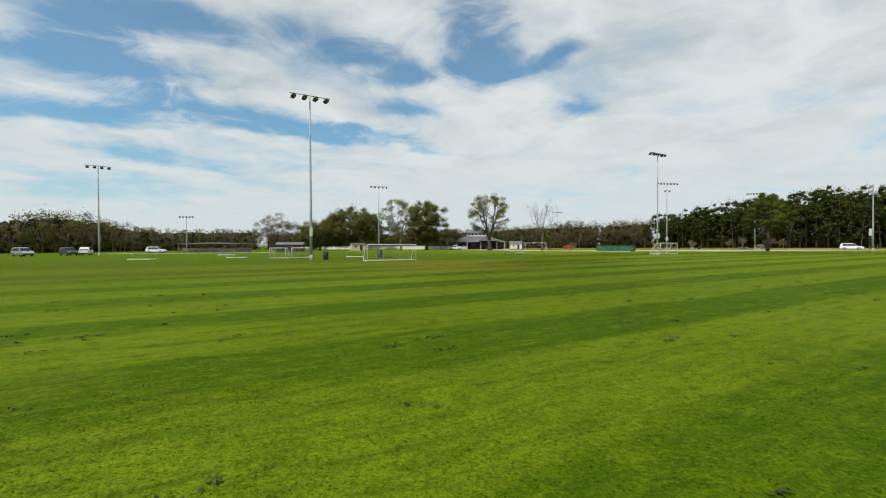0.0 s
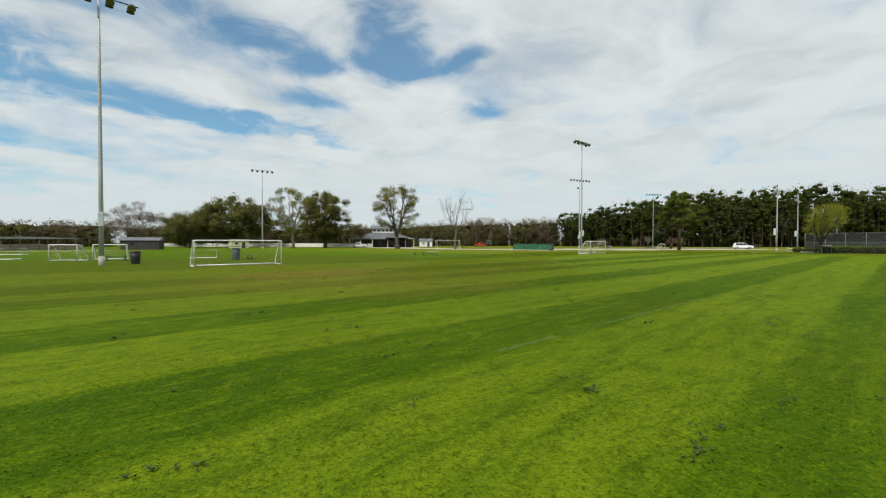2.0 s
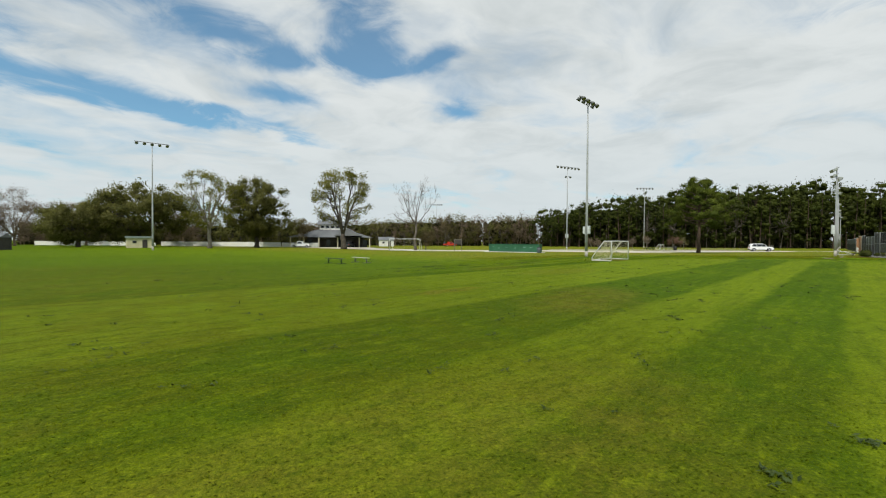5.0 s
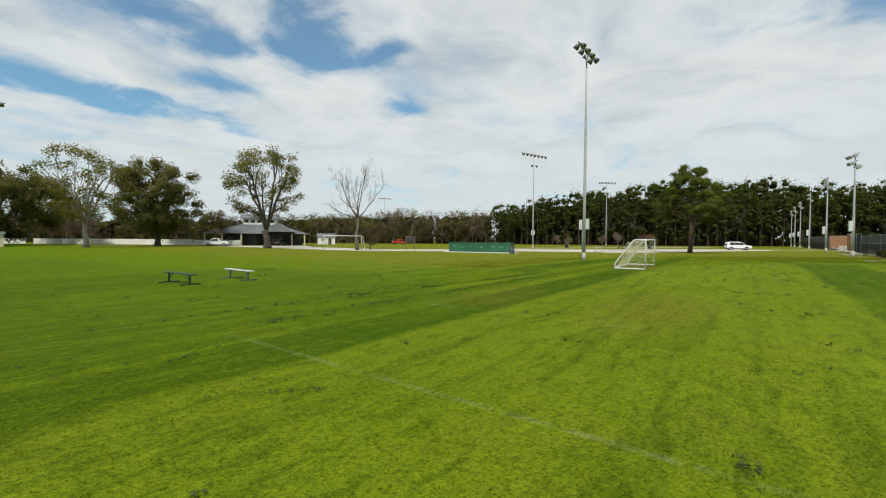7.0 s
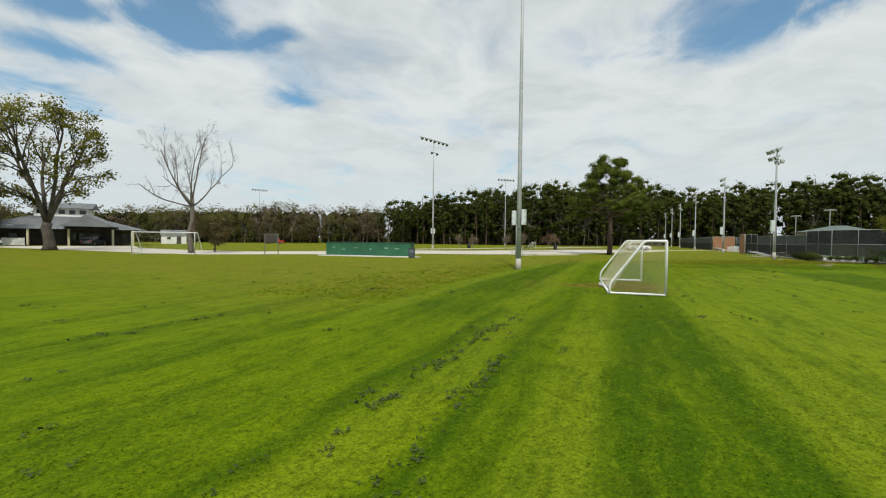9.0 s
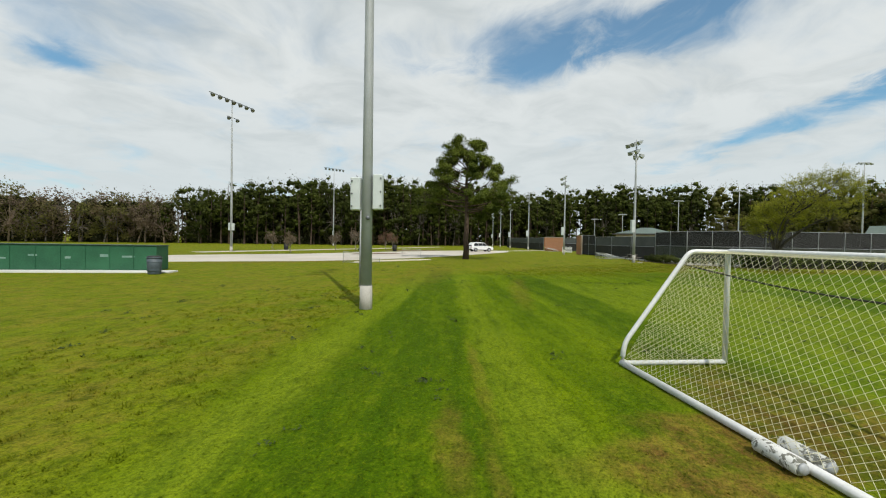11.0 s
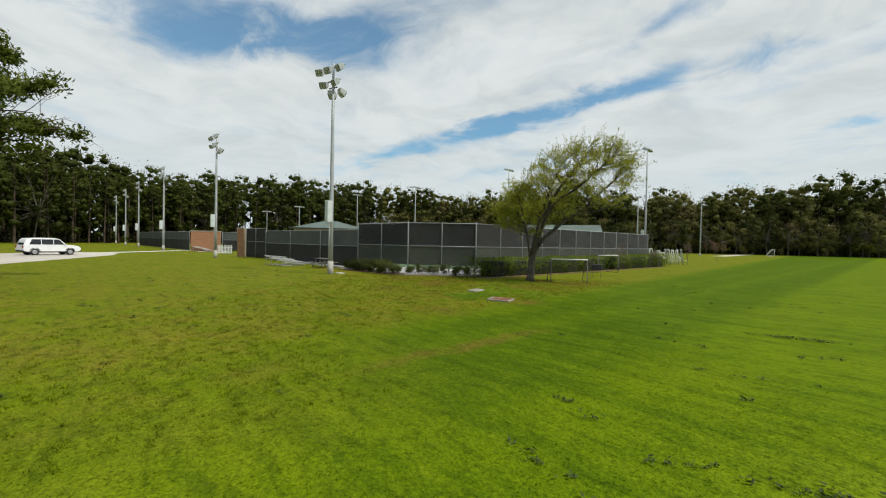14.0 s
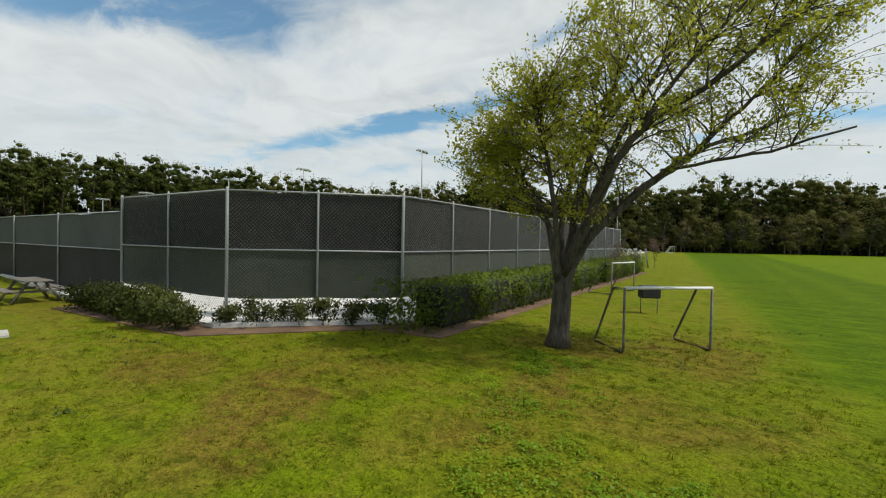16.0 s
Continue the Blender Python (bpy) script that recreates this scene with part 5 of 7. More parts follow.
court_fence("court_fence", F0, F1, 3.62, 2, SCREEN, 0.66, 1.98, sides="a", low_screen=SCREEN_LOW)
court_fence("court_fence", F1, F2, 3.62, 2, SCREEN, 0.66, 1.98, low_screen=SCREEN_LOW)
court_fence("court_fence", F2, FE, 3.62, 11, SCREEN, 0.66, 1.98, sides="b", low_screen=SCREEN_LOW)
court_fence("court_fence", FA, F0, 3.15, 3, SCREEN_GREY, 0.12, 1.80, label="chain-link fence with grey cloth above and black cloth below", low_screen=SCREEN, sides="a", wires=False)
court_fence("court_fence", FB, FA, 3.45, 2, SCREEN, 0.12, 1.9, wires=False, sides="a")
court_fence("court_fence", FE, (128.0, 59.3), 3.62, 10, SCREEN, 0.5, 1.98, wires=False, sides="b")
court_fence("court_fence", (136.8, 98.5), (136.6, 93.0), 3.2, 2, SCREEN_GREY, 0.15, 1.9, wires=False, label="short chain-link fence with grey cloth beside the brick wall", low_screen=SCREEN)
court_fence("court_fence", (137.7, 103.6), (176.0, 126.0), 3.2, 13, SCREEN_GREY, 0.15, 1.9, wires=False, label="long chain-link court fence with grey cloth", low_screen=SCREEN)

PAD = [(F2[0] - 0.75, F2[1] - 0.4), (F1[0] - 0.8, F1[1] + 0.3), (F0[0] - 0.4, F0[1] + 0.9), (112, 88.2), (130, 59.6), (FE[0] - 0.6, FE[1] - 0.4)]
tagged(part("court_apron", slab(PAD, -0.05, 0.13), CONCRETE_PALE), "pale concrete apron of the tennis courts", "pavement", kind="structure")
tagged(part("court_surface", slab([(93.4, 71.4), (95.6, 75.6), (110.8, 84.6), (126, 60), (104.0, 49.5)], 0.08, 0.136), COURT), "green painted tennis court surface", "court", kind="structure")


def tennis_net():
    ob = thing("tennis_net", "low tennis net between two posts on the court", "tennis net", m=pose(104.0, 67.5, 0.13, 0, 0, 28))
    for s in (-1, 1):
        part("post", Build().tube([(s * 6.4, 0, 0), (s * 6.4, 0, 1.07)], 0.04, 8), GREEN_DARK, ob)
    part("net", net_between([(-6.4, 0, 1.05), (6.4, 0, 1.05), (6.4, 0, 0.05), (-6.4, 0, 0.05)], 90, 12, 0.004, 0.05), BLACK_CORD, ob)
    part("tape", boxed((12.8, 0.02, 0.06), (0, 0, 1.04)), WHITE_PAINT, ob, "white tape")


tennis_net()

# ---- brick walls and low buildings at the courts ----


def brick_wall(a, b, h, label):
    L = math.dist(a, b)
    ob = thing("brick_wall", label, "wall", "brick walls", pose(*a, 0, 0, 0, math.degrees(math.atan2(b[1] - a[1], b[0] - a[0]))))
    part("core", boxed((L, 0.24, h - 0.1), (L / 2, 0, (h - 0.1) / 2)), MORTAR, ob, "sandy mortar")
    course, long = 0.20, 0.62
    row = None
    for k in range(int((h - 0.1) / course)):
        x = -0.31 if k % 2 else 0.0
        while x < L - 0.05:
            x0, x1 = max(x, 0) + 0.008, min(x + long, L) - 0.008
            if x1 - x0 > 0.08:
                if abs(x1 - x0 - (long - 0.016)) < 1e-6 and row is not None:
                    again(row, Matrix.Translation((x0, 0, k * course)), ob)
                else:
                    p = part("brick", boxed((x1 - x0, 0.27, course - 0.014), ((x1 - x0) / 2, 0, course / 2), 0, 0.006), BRICK, ob)
                    p.matrix_basis = Matrix.Translation((x0, 0, k * course))
                    if abs(x1 - x0 - (long - 0.016)) < 1e-6:
                        row = p
            x += long
    part("coping", boxed((L + 0.1, 0.36, 0.10), (L / 2, 0, h - 0.05), 0, 0.015), CONCRETE, ob)


MORTAR = plain("sandy_mortar", (0.30, 0.22, 0.15), (0.40, 0.31, 0.22), 1.5, 30, 0.95)
BRICK = plain("orange_brick", (0.34, 0.155, 0.075), (0.50, 0.255, 0.14), 1.5, 24, 0.9, bump=0.006, spread=0.5)
brick_wall((115.5, 91.1), (116.9, 92.1), 3.5, "short orange brick wall at the court entrance")
brick_wall((137.0, 98.8), (137.4, 103.3), 3.35, "orange brick wall at the court entrance")


def water_station():
    ob = thing("picket_gate", "white picket gate between the brick walls", "gate", m=pose(124.0, 95.3, 0, 0, 0, 100))
    for s in (-1, 1):
        part("rail", boxed((2.0, 0.05, 0.08), (0, 0, 0.6 + 0.35 * s), 0, 0.006), WHITE_PAINT, ob)
    for k in range(11):
        part("picket", prism([(-0.05, 0), (0.05, 0), (0.05, 1.12), (0, 1.22), (-0.05, 1.12)], 0.03, Matrix.Translation((-0.9 + 1.8 * k / 10, -0.05, 0.08))), WHITE_PAINT, ob)


water_station()


def hip_building(name, at, heading, L, W, wall_h, rise, roof, wall, label, over=0.7, gable=False):
    ob = thing(name, label, "building", m=pose(*at, 0, 0, 0, heading))
    body = part("wall", boxed((L, W, wall_h), (0, 0, wall_h / 2)), wall, ob)
    bm = bmesh.new()
    a, b, z = L / 2 + over, W / 2 + over, wall_h
    ridge = a if gable else max(a - b, 0.4)
    vs = [bm.verts.new(p) for p in ((-a, -b, z), (a, -b, z), (a, b, z), (-a, b, z), (-ridge, 0, z + rise), (ridge, 0, z + rise))]
    for f in ((0, 1, 5, 4), (2, 3, 4, 5), (1, 2, 5), (3, 0, 4), (3, 2, 1, 0)):
        bm.faces.new([vs[i] for i in f])
    r = part("roof", bm, roof, ob)
    for s in (-1, 1):
        n = max(4, int(L / 1.2))
        for k in range(n + 1):
            x = -a + 2 * a * k / n
            t = 1.0 if abs(x) <= ridge else (a - abs(x)) / (a - ridge)
            if t > 0.1:
                part("seam", Build().tube([(x, s * b, z + 0.02), (x, s * b * (1 - t), z + rise * t + 0.02)], 0.03, 4, False), roof, r)
    for s in (-1, 1):
        part("fascia", boxed((2 * a, 0.06, 0.24), (0, s * b, z - 0.02)), DARK_TIMBER, r)
    for k in range(3):
        w = part("window", boxed((1.3, 0.1, 1.0), (-L / 2 + L * (k + 0.5) / 3, -W / 2 - 0.02, wall_h * 0.62), 0, 0.01), GLASS, ob)
        part("frame", boxed((1.5, 0.08, 0.08), (-L / 2 + L * (k + 0.5) / 3, -W / 2 - 0.05, wall_h * 0.62 + 0.55)), WHITE_WALL, w)
    return ob


hip_building("court_house", (137.0, 81.4), 88, 11.0, 9.0, 4.1, 1.45, ROOF_GREEN, TAN_WALL, "tan court building under a green hipped metal roof")
hip_building("park_pavilion", (121.0, 45.5), 62, 10.0, 7.0, 3.4, 2.0, ROOF_GREEN, TAN_WALL, "low building with a green gabled metal roof behind the courts", gable=True)

# ---- hedges and shrubs ----


def leaf_mass(rng, n, size, half, mat_size, hollow=0.72, dome=0.25):
    """Leaves on and in a rounded block."""
    p = rng.uniform(-1, 1, (n * 2, 3))
    q = np.abs(p).max(1)
    p = p[(q > hollow) | (rng.random(len(p)) < 0.25)][:n]
    lump = 1 + 0.10 * np.sin(p[:, :1] * half[0] * 2.3 + 1.0) + 0.07 * rng.normal(size=(len(p), 1))
    p = p * lump
    p[:, 2] -= dome * (np.abs(p[:, 1]) ** 3) * (p[:, 2] > 0)
    return p * np.array(half) + np.array((0, 0, half[2]))


def hedge(a, b, width, height, seed, label):
    rng = np.random.default_rng(seed)
    L = math.dist(a, b)
    (cx, cy), turn = at_angle(a, b)
    ob = thing("hedge", label, "hedge", "hedges at the courts", pose(cx, cy, 0, 0, 0, turn))
    c = leaf_mass(rng, int(1250 * L), 0.1, (L / 2, width / 2, height / 2), 0.1)
    part("foliage", Build().leaves(c, 0.115, rng, 0.0, 0.6, np.c_[c[:, 0] * 0, c[:, 1] / width * 2, (c[:, 2] - height / 2) / height * 2.4]), LEAF_HEDGE, ob)
    # solid block in near-black, its colour standing in for shade among the leaves
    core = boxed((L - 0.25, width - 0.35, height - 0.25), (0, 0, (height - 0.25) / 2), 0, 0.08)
    part("twig_core", core, HEDGE_SHADE, ob, "dark inner twigs")
    return ob


# shade inside the hedge, put in as a near-black colour
HEDGE_SHADE = plain("dark_inner_twigs", (0.010, 0.012, 0.006), (0.022, 0.024, 0.012), 4, 30, 0.95)
U = ((FE[0] - F2[0]) / math.dist(F2, FE), (FE[1] - F2[1]) / math.dist(F2, FE))
V = (U[1], -U[0])


def beside(s, off):
    """A place along the long court fence, off metres on its field side."""
    return (F2[0] + U[0] * s + V[0] * off, F2[1] + U[1] * s + V[1] * off)


hedge(beside(-0.4, 1.15), beside(15.8, 1.15), 1.3, 1.32, 5, "dense clipped dark green hedge along the court fence")
hedge(beside(17.2, 1.15), beside(29.4, 1.15), 1.3, 1.42, 6, "dense clipped dark green hedge along the court fence")
hedge((112.0, 87.0), (116.6, 90.6), 0.9, 0.75, 8, "low clipped dark green hedge at the court entrance")
tagged(part("mulch_strip", slab([beside(-1.5, 0.3), beside(30, 0.3), beside(30, 2.1), beside(-1.2, 2.2)], -0.05, 0.02), MULCH), "brown mulch strip under the hedge", "mulch bed", kind="structure")


def shrub(at, r, h, seed, label="small round dark green shrub in the mulch"):
    rng = np.random.default_rng(seed)
    ob = thing("shrub", label, "shrub", "shrubs at the courts", pose(*at, 0))
    n = int(1000 * (r / 0.35) ** 2)
    lobes = np.c_[rng.normal(size=(9, 2)) * r * 0.42, rng.uniform(0.30, 0.86, 9) * h]
    lobes[:, :2] *= (1.15 - 0.5 * np.abs(lobes[:, 2:] / h - 0.5))
    i = rng.integers(0, 9, n)
    c = lobes[i] + rng.normal(size=(n, 3)) * (r * 0.27, r * 0.27, h * 0.13)
    c = c[(c[:, 2] > 0.03) & (c[:, 2] < h * 1.12)]
    part("foliage", Build().leaves(c, 0.085, rng, 0.0, 0.5, c - (0, 0, h * 0.4)), LEAF_BUSH, ob)
    st = Build()
    for k in range(7):
        a = rng.uniform(0, 6.28)
        st.tube([(0.04 * math.cos(a), 0.04 * math.sin(a), 0), (r * 0.6 * math.cos(a), r * 0.6 * math.sin(a), h * 0.75)], (0.014, 0.005), 4)
    part("stems", st, BARK_GREY, ob)


for k in range(6):
    t = (k + 0.3) / 6
    shrub((F1[0] + (F2[0] - F1[0]) * t - 0.62, F1[1] + (F2[1] - F1[1]) * t + 0.2), 0.33 + 0.03 * (k % 3), 0.70 + 0.05 * (k % 2), 20 + k)
for k in range(7):
    t = (k + 0.2) / 7
    shrub((F1[0] + (F0[0] - F1[0]) * t - 0.75, F1[1] + (F0[1] - F1[1]) * t + 1.0), 0.50 + 0.06 * (k % 2), 0.80 + 0.08 * (k % 3), 40 + k, "broad dark green shrub beside the court fence")
tagged(part("mulch_strip", slab([(F2[0] - 1.3, F2[1] - 0.3), (F2[0] - 0.2, F2[1] - 0.1), (F1[0] - 0.3, F1[1] + 0.3), (F0[0] - 0.1, F0[1] + 0.4), (F0[0] - 0.9, F0[1] + 1.6), (F1[0] - 1.5, F1[1] + 0.9)], -0.05, 0.024), MULCH), "brown mulch strip under the shrubs", "mulch bed", kind="structure")

# ---- clutter by the courts ----


def frame_stack(at, heading):
    ob = thing("goal_stack", "stack of folded white goal frames leaning together", "goal frames", m=pose(*at, 0, 0, 0, heading))
    rng = np.random.default_rng(9)
    for k in range(8):
        x = -1.8 + 0.5 * k
        h, w = rng.uniform(1.5, 2.0), rng.uniform(0.5, 0.9)
        part("frame", Build().tube(bent([(x, -w, 0.03), (x + 0.25, -w, h), (x + 0.25, w, h), (x, w, 0.03)], 0.08), 0.05, 7), WHITE_PAINT if k % 3 else STEEL, ob, smooth=True)
        part("rail", Build().tube([(x + 0.12, -w, h * 0.5), (x + 0.12, w, h * 0.5)], 0.035, 6), WHITE_PAINT, ob)


frame_stack((106.6, 38.6), 40)
frame_stack((109.5, 36.4), 50)
stand = thing("equipment_box", "small black equipment box on a thin steel stand", "equipment box", m=pose(86.5, 63.0, 0, 0, 0, 60))
part("body", boxed((0.62, 0.4, 0.42), (0, 0, 0.74), 0, 0.03), BLACK, stand)
part("panel", boxed((0.42, 0.02, 0.24), (0, -0.21, 0.74)), TAIL_RED, stand, "faded reddish panel")
for s in (-1, 1):
    part("leg", Build().tube([(s * 0.28, 0, 0.0), (s * 0.28, 0, 0.55)], 0.014, 6), STEEL_DARK, stand)
tipped = thing("fallen_goal", "white soccer goal lying tipped on the grass", "soccer goal", m=pose(116.5, 26.0, 0, 0, 0, 60))
part("frame", Build().tube(bent([(0, -1.2, 0.05), (0.9, -1.2, 1.1), (0.9, 1.2, 0.3), (0, 1.2, 0.05)], 0.1), 0.045, 7), WHITE_PAINT, tipped, smooth=True)
part("bar", Build().tube([(0, -1.3, 0.06), (2.6, 0.4, 0.06)], 0.045, 7), WHITE_PAINT, tipped)

# ---- vehicles ----


def car(at, heading, paint, label, L=4.9, W=1.95, H=1.86, kind="suv"):
    """Nose towards +x."""
    ob = thing("car", label, "car", "parked cars", pose(*at, 0, 0, 0, heading))
    h = L / 2
    low = [(-h + 0.06, 0.48), (-h, 0.68), (-h + 0.04, 1.02), (-h + 0.12, 1.12), (h - 1.45, 1.12), (h - 0.60, 1.06), (h - 0.14, 0.94), (h, 0.72), (h - 0.04, 0.46), (h - 0.30, 0.36), (h - 0.52, 0.36), (-h + 0.5, 0.36)]
    body = part("body", prism(low, W, bevel=0.05), paint, ob, smooth=False)
    if kind == "pickup":
        top = [(-0.75, 1.04), (-0.62, H - 0.03), (0.75, H), (1.35, 1.05)]
    else:
        top = [(-h + 0.1, 1.08), (-h + 0.30, H - 0.20), (-h + 0.52, H - 0.06), (-h + 1.3, H), (0.10, H - 0.01), (0.55, H - 0.10), (h - 1.25, 1.10)]
    cab = prism(top, W - 0.12, bevel=0.03)
    for v in cab.verts:
        k = (v.co.z - 1.04) / (H - 1.04)
        v.co.y *= 1 - 0.16 * max(k, 0)
    part("cabin", cab, paint, ob)
    for s in (-1, 1):
        xs = (-h + 0.50, -0.95, 0.05, 1.02) if kind == "suv" else (-0.55, 0.25, 1.1)
        for x0, x1 in zip(xs, xs[1:]):
            bm = bmesh.new()
            y0, y1 = s * (W / 2 - 0.055), s * (W / 2 - 0.165)
            lean0 = 0.22 if x0 == xs[0] else 0.0
            lean1 = -0.46 if x1 == xs[-1] else 0.0
            poly(bm, [(x0 + 0.03, y0, 1.15), (x1 - 0.03, y0, 1.15), (x1 - 0.03 + lean1, y1 + s * 0.022, H - 0.16), (x0 + 0.03 + lean0, y1 + s * 0.022, H - 0.16)])
            part("side_window", bm, GLASS, ob, "dark tinted window")
        for x in (-h + 0.95, h - 0.98):
            w = part("wheel", Build().tube([(x, s * (W / 2 - 0.24), 0.36), (x, s * (W / 2 - 0.22), 0.36), (x, s * (W / 2 + 0.0), 0.36), (x, s * (W / 2 + 0.012), 0.36)], (0.31, 0.36, 0.36, 0.32), 20), TYRE, ob, smooth=False)
            part("rim", Build().tube([(x, s * (W / 2 + 0.005), 0.36), (x, s * (W / 2 + 0.02), 0.36)], (0.235, 0.20), 10), RIM, w)
            part("arch", Build().tube([(x + 0.42 * math.cos(q), s * (W / 2 + 0.004), 0.36 + 0.42 * math.sin(q)) for q in np.linspace(0.05, math.pi - 0.05, 11)], 0.035, 5), BLACK, body)
        part("headlight", boxed((0.22, 0.36, 0.13), (h - 0.14, s * (W / 2 - 0.26), 0.80), 0, 0.02), BOX_PAINT, ob, "clear headlight")
        part("tail_light", boxed((0.10, 0.22, 0.26), (-h + 0.05, s * (W / 2 - 0.16), 0.90), 0, 0.02), TAIL_RED, ob, "red tail light")
        part("mirror", boxed((0.14, 0.2, 0.15), (1.0, s * (W / 2 + 0.06), 1.14), 0, 0.03), paint, ob)
        part("sill", boxed((L - 2.6, 0.04, 0.12), (0, s * (W / 2), 0.36), 0, 0.01), BLACK, ob)
    part("windscreen", prism([(h - 1.27, 1.14), (0.62, H - 0.13), (0.60, H - 0.12), (h - 1.31, 1.14)], W - 0.42, Matrix.Translation((0.03, 0, 0.0))), GLASS, ob)
    part("rear_window", prism([(-h + 0.12, 1.12), (-h + 0.40, H - 0.16), (-h + 0.43, H - 0.16), (-h + 0.16, 1.12)], W - 0.45, Matrix.Translation((-0.035, 0, 0))), GLASS, ob)
    part("bumper", boxed((0.14, W - 0.2, 0.2), (h - 0.06, 0, 0.46), 0, 0.03), BLACK, ob)
    part("rear_bumper", boxed((0.14, W - 0.2, 0.2), (-h + 0.08, 0, 0.46), 0, 0.03), BLACK, ob)
    return ob


car((115.95, 110.8), -42, CAR_WHITE, "white SUV parked on the pale park road")
car((-85.4, 87.8), -25, CAR_SILVER, "silver car parked at the field's edge")
car((-81.2, 93.9), -30, CAR_GREY, "dark grey car parked at the field's edge")
car((-78.9, 95.8), 120, CAR_WHITE, "white SUV parked at the field's edge")
car((-92.0, 86.0), -30, CAR_GREY, "dark grey car parked at the field's edge")
car((-80.0, 122.0), 10, CAR_WHITE, "white car parked beside the pavilion")
car((9.5, 167.0), 170, CAR_WHITE, "white pickup truck parked before the house", kind="pickup", L=5.4)
car((24.0, 172.0), 60, CAR_GREY, "dark car parked before the house")
car((66.0, 198.0), 10, CAR_RED, "red truck parked beyond the road", kind="pickup", L=5.4)

# ---- house, sheds, pavilion across the field ----


def gable_roof(parent, L, W, z, rise, at=(0, 0), roof=None, over=0.6, name="roof", turn=0.0):
    bm = bmesh.new()
    a, b = L / 2 + over, W / 2 + over
    vs = [bm.verts.new(p) for p in ((-a, -b, z), (a, -b, z), (a, b, z), (-a, b, z), (-a, 0, z + rise), (a, 0, z + rise))]
    for f in ((0, 1, 5, 4), (2, 3, 4, 5), (1, 2, 5), (3, 0, 4), (3, 2, 1, 0)):
        bm.faces.new([vs[i] for i in f])
    bmesh.ops.transform(bm, matrix=Matrix.Translation((*at, 0)) @ Matrix.Rotation(turn, 4, "Z"), verts=bm.verts)
    return part(name, bm, roof or ROOF_GREY, parent)


def lodge():
    ob = thing("lodge", "low dark lodge with broad grey metal roofs and a white clerestory", "house", m=pose(19.5, 180.0, 0, 0, 0, -10))
    part("wall", boxed((20, 9, 3.2), (0, 0, 1.6)), DARK_TIMBER, ob, "dark timber wall")
    # broad skirt roof, then the raised clerestory
    bm = bmesh.new()
    lo, hi = [(-13, -8, 3.1), (13, -8, 3.1), (13, 7, 3.1), (-13, 7, 3.1)], [(-4.5, -2.6, 5.6), (4.5, -2.6, 5.6), (4.5, 2.6, 5.6), (-4.5, 2.6, 5.6)]
    A, B = [bm.verts.new(p) for p in lo], [bm.verts.new(p) for p in hi]
    for k in range(4):
        bm.faces.new((A[k], A[(k + 1) % 4], B[(k + 1) % 4], B[k]))
    bm.faces.new(A[::-1])
    bm.faces.new(B)
    r = part("roof", bm, ROOF_GREY, ob)
    for k in range(22):
        x = -12.6 + 25.2 * k / 21
        part("seam", Build().tube([(x, -8.0, 3.13), (x * 4.5 / 13, -2.6, 5.63)], 0.035, 4, False), ROOF_GREY, r)
    c = part("clerestory", boxed((8.2, 4.6, 1.8), (0, 0, 6.4)), WHITE_WALL, ob, "white boarded clerestory")
    for k in range(5):
        w = part("window", boxed((0.95, 0.1, 0.75), (-3.2 + 1.6 * k, -2.32, 6.5), 0, 0.01), GLASS, c)
    gable_roof(ob, 8.6, 5.0, 7.25, 1.2, name="upper_roof")
    # front porch with a gable and pale posts
    gable_roof(ob, 7.0, 7.0, 3.6, 2.2, (5.5, -7.0), name="porch_roof", turn=radians(90))
    for x in (-12, -8, -3.5, 2.2, 8.8, 12):
        part("porch_post", boxed((0.32, 0.32, 3.1), (x, -7.6, 1.55), 0, 0.02), CREAM, ob, "cream post")
    for x in (-6.5, -1.0, 5.5, 10.5):
        part("door", boxed((1.3, 0.1, 2.2), (x, -4.53, 1.15), 0, 0.01), GLASS, ob)
    for x in (-9.5, 3.0):
        part("window", boxed((1.8, 0.1, 1.2), (x, -4.53, 1.7), 0, 0.01), GLASS, ob)


lodge()


def white_fence(a, b, h=1.5):
    L = math.dist(a, b)
    ob = thing("board_fence", "white solid board fence behind the oaks", "fence", "white board fences", pose(*a, 0, 0, 0, math.degrees(math.atan2(b[1] - a[1], b[0] - a[0]))))
    n = int(L / 2.4)
    for k in range(n):
        part("panel", boxed((L / n - 0.12, 0.05, h - 0.12), (L * (k + 0.5) / n, 0, h / 2 + 0.05), 0, 0.008), WHITE_WALL, ob)
    for k in range(n + 1):
        part("post", boxed((0.13, 0.13, h + 0.05), (L * k / n, 0, (h + 0.05) / 2), 0, 0.01), WHITE_WALL, ob)


white_fence((-34, 196), (3.5, 176))
white_fence((-75, 212), (-36, 197))
white_fence((3.9, 175.8), (14.5, 170.8), 1.4)


def shed(name, at, heading, L, W, h, rise, wall, roof, label):
    ob = thing(name, label, "shed", m=pose(*at, 0, 0, 0, heading))
    part("wall", boxed((L, W, h), (0, 0, h / 2)), wall, ob)
    gable_roof(ob, L, W, h, rise, roof=roof, over=0.25)
    part("door", boxed((1.0, 0.08, min(2.0, h - 0.2)), (L * 0.2, -W / 2 - 0.02, min(2.0, h - 0.2) / 2), 0, 0.01), DARK_TIMBER, ob)
    part("window", boxed((0.8, 0.08, 0.6), (-L * 0.2, -W / 2 - 0.02, h * 0.62), 0, 0.01), GLASS, ob)


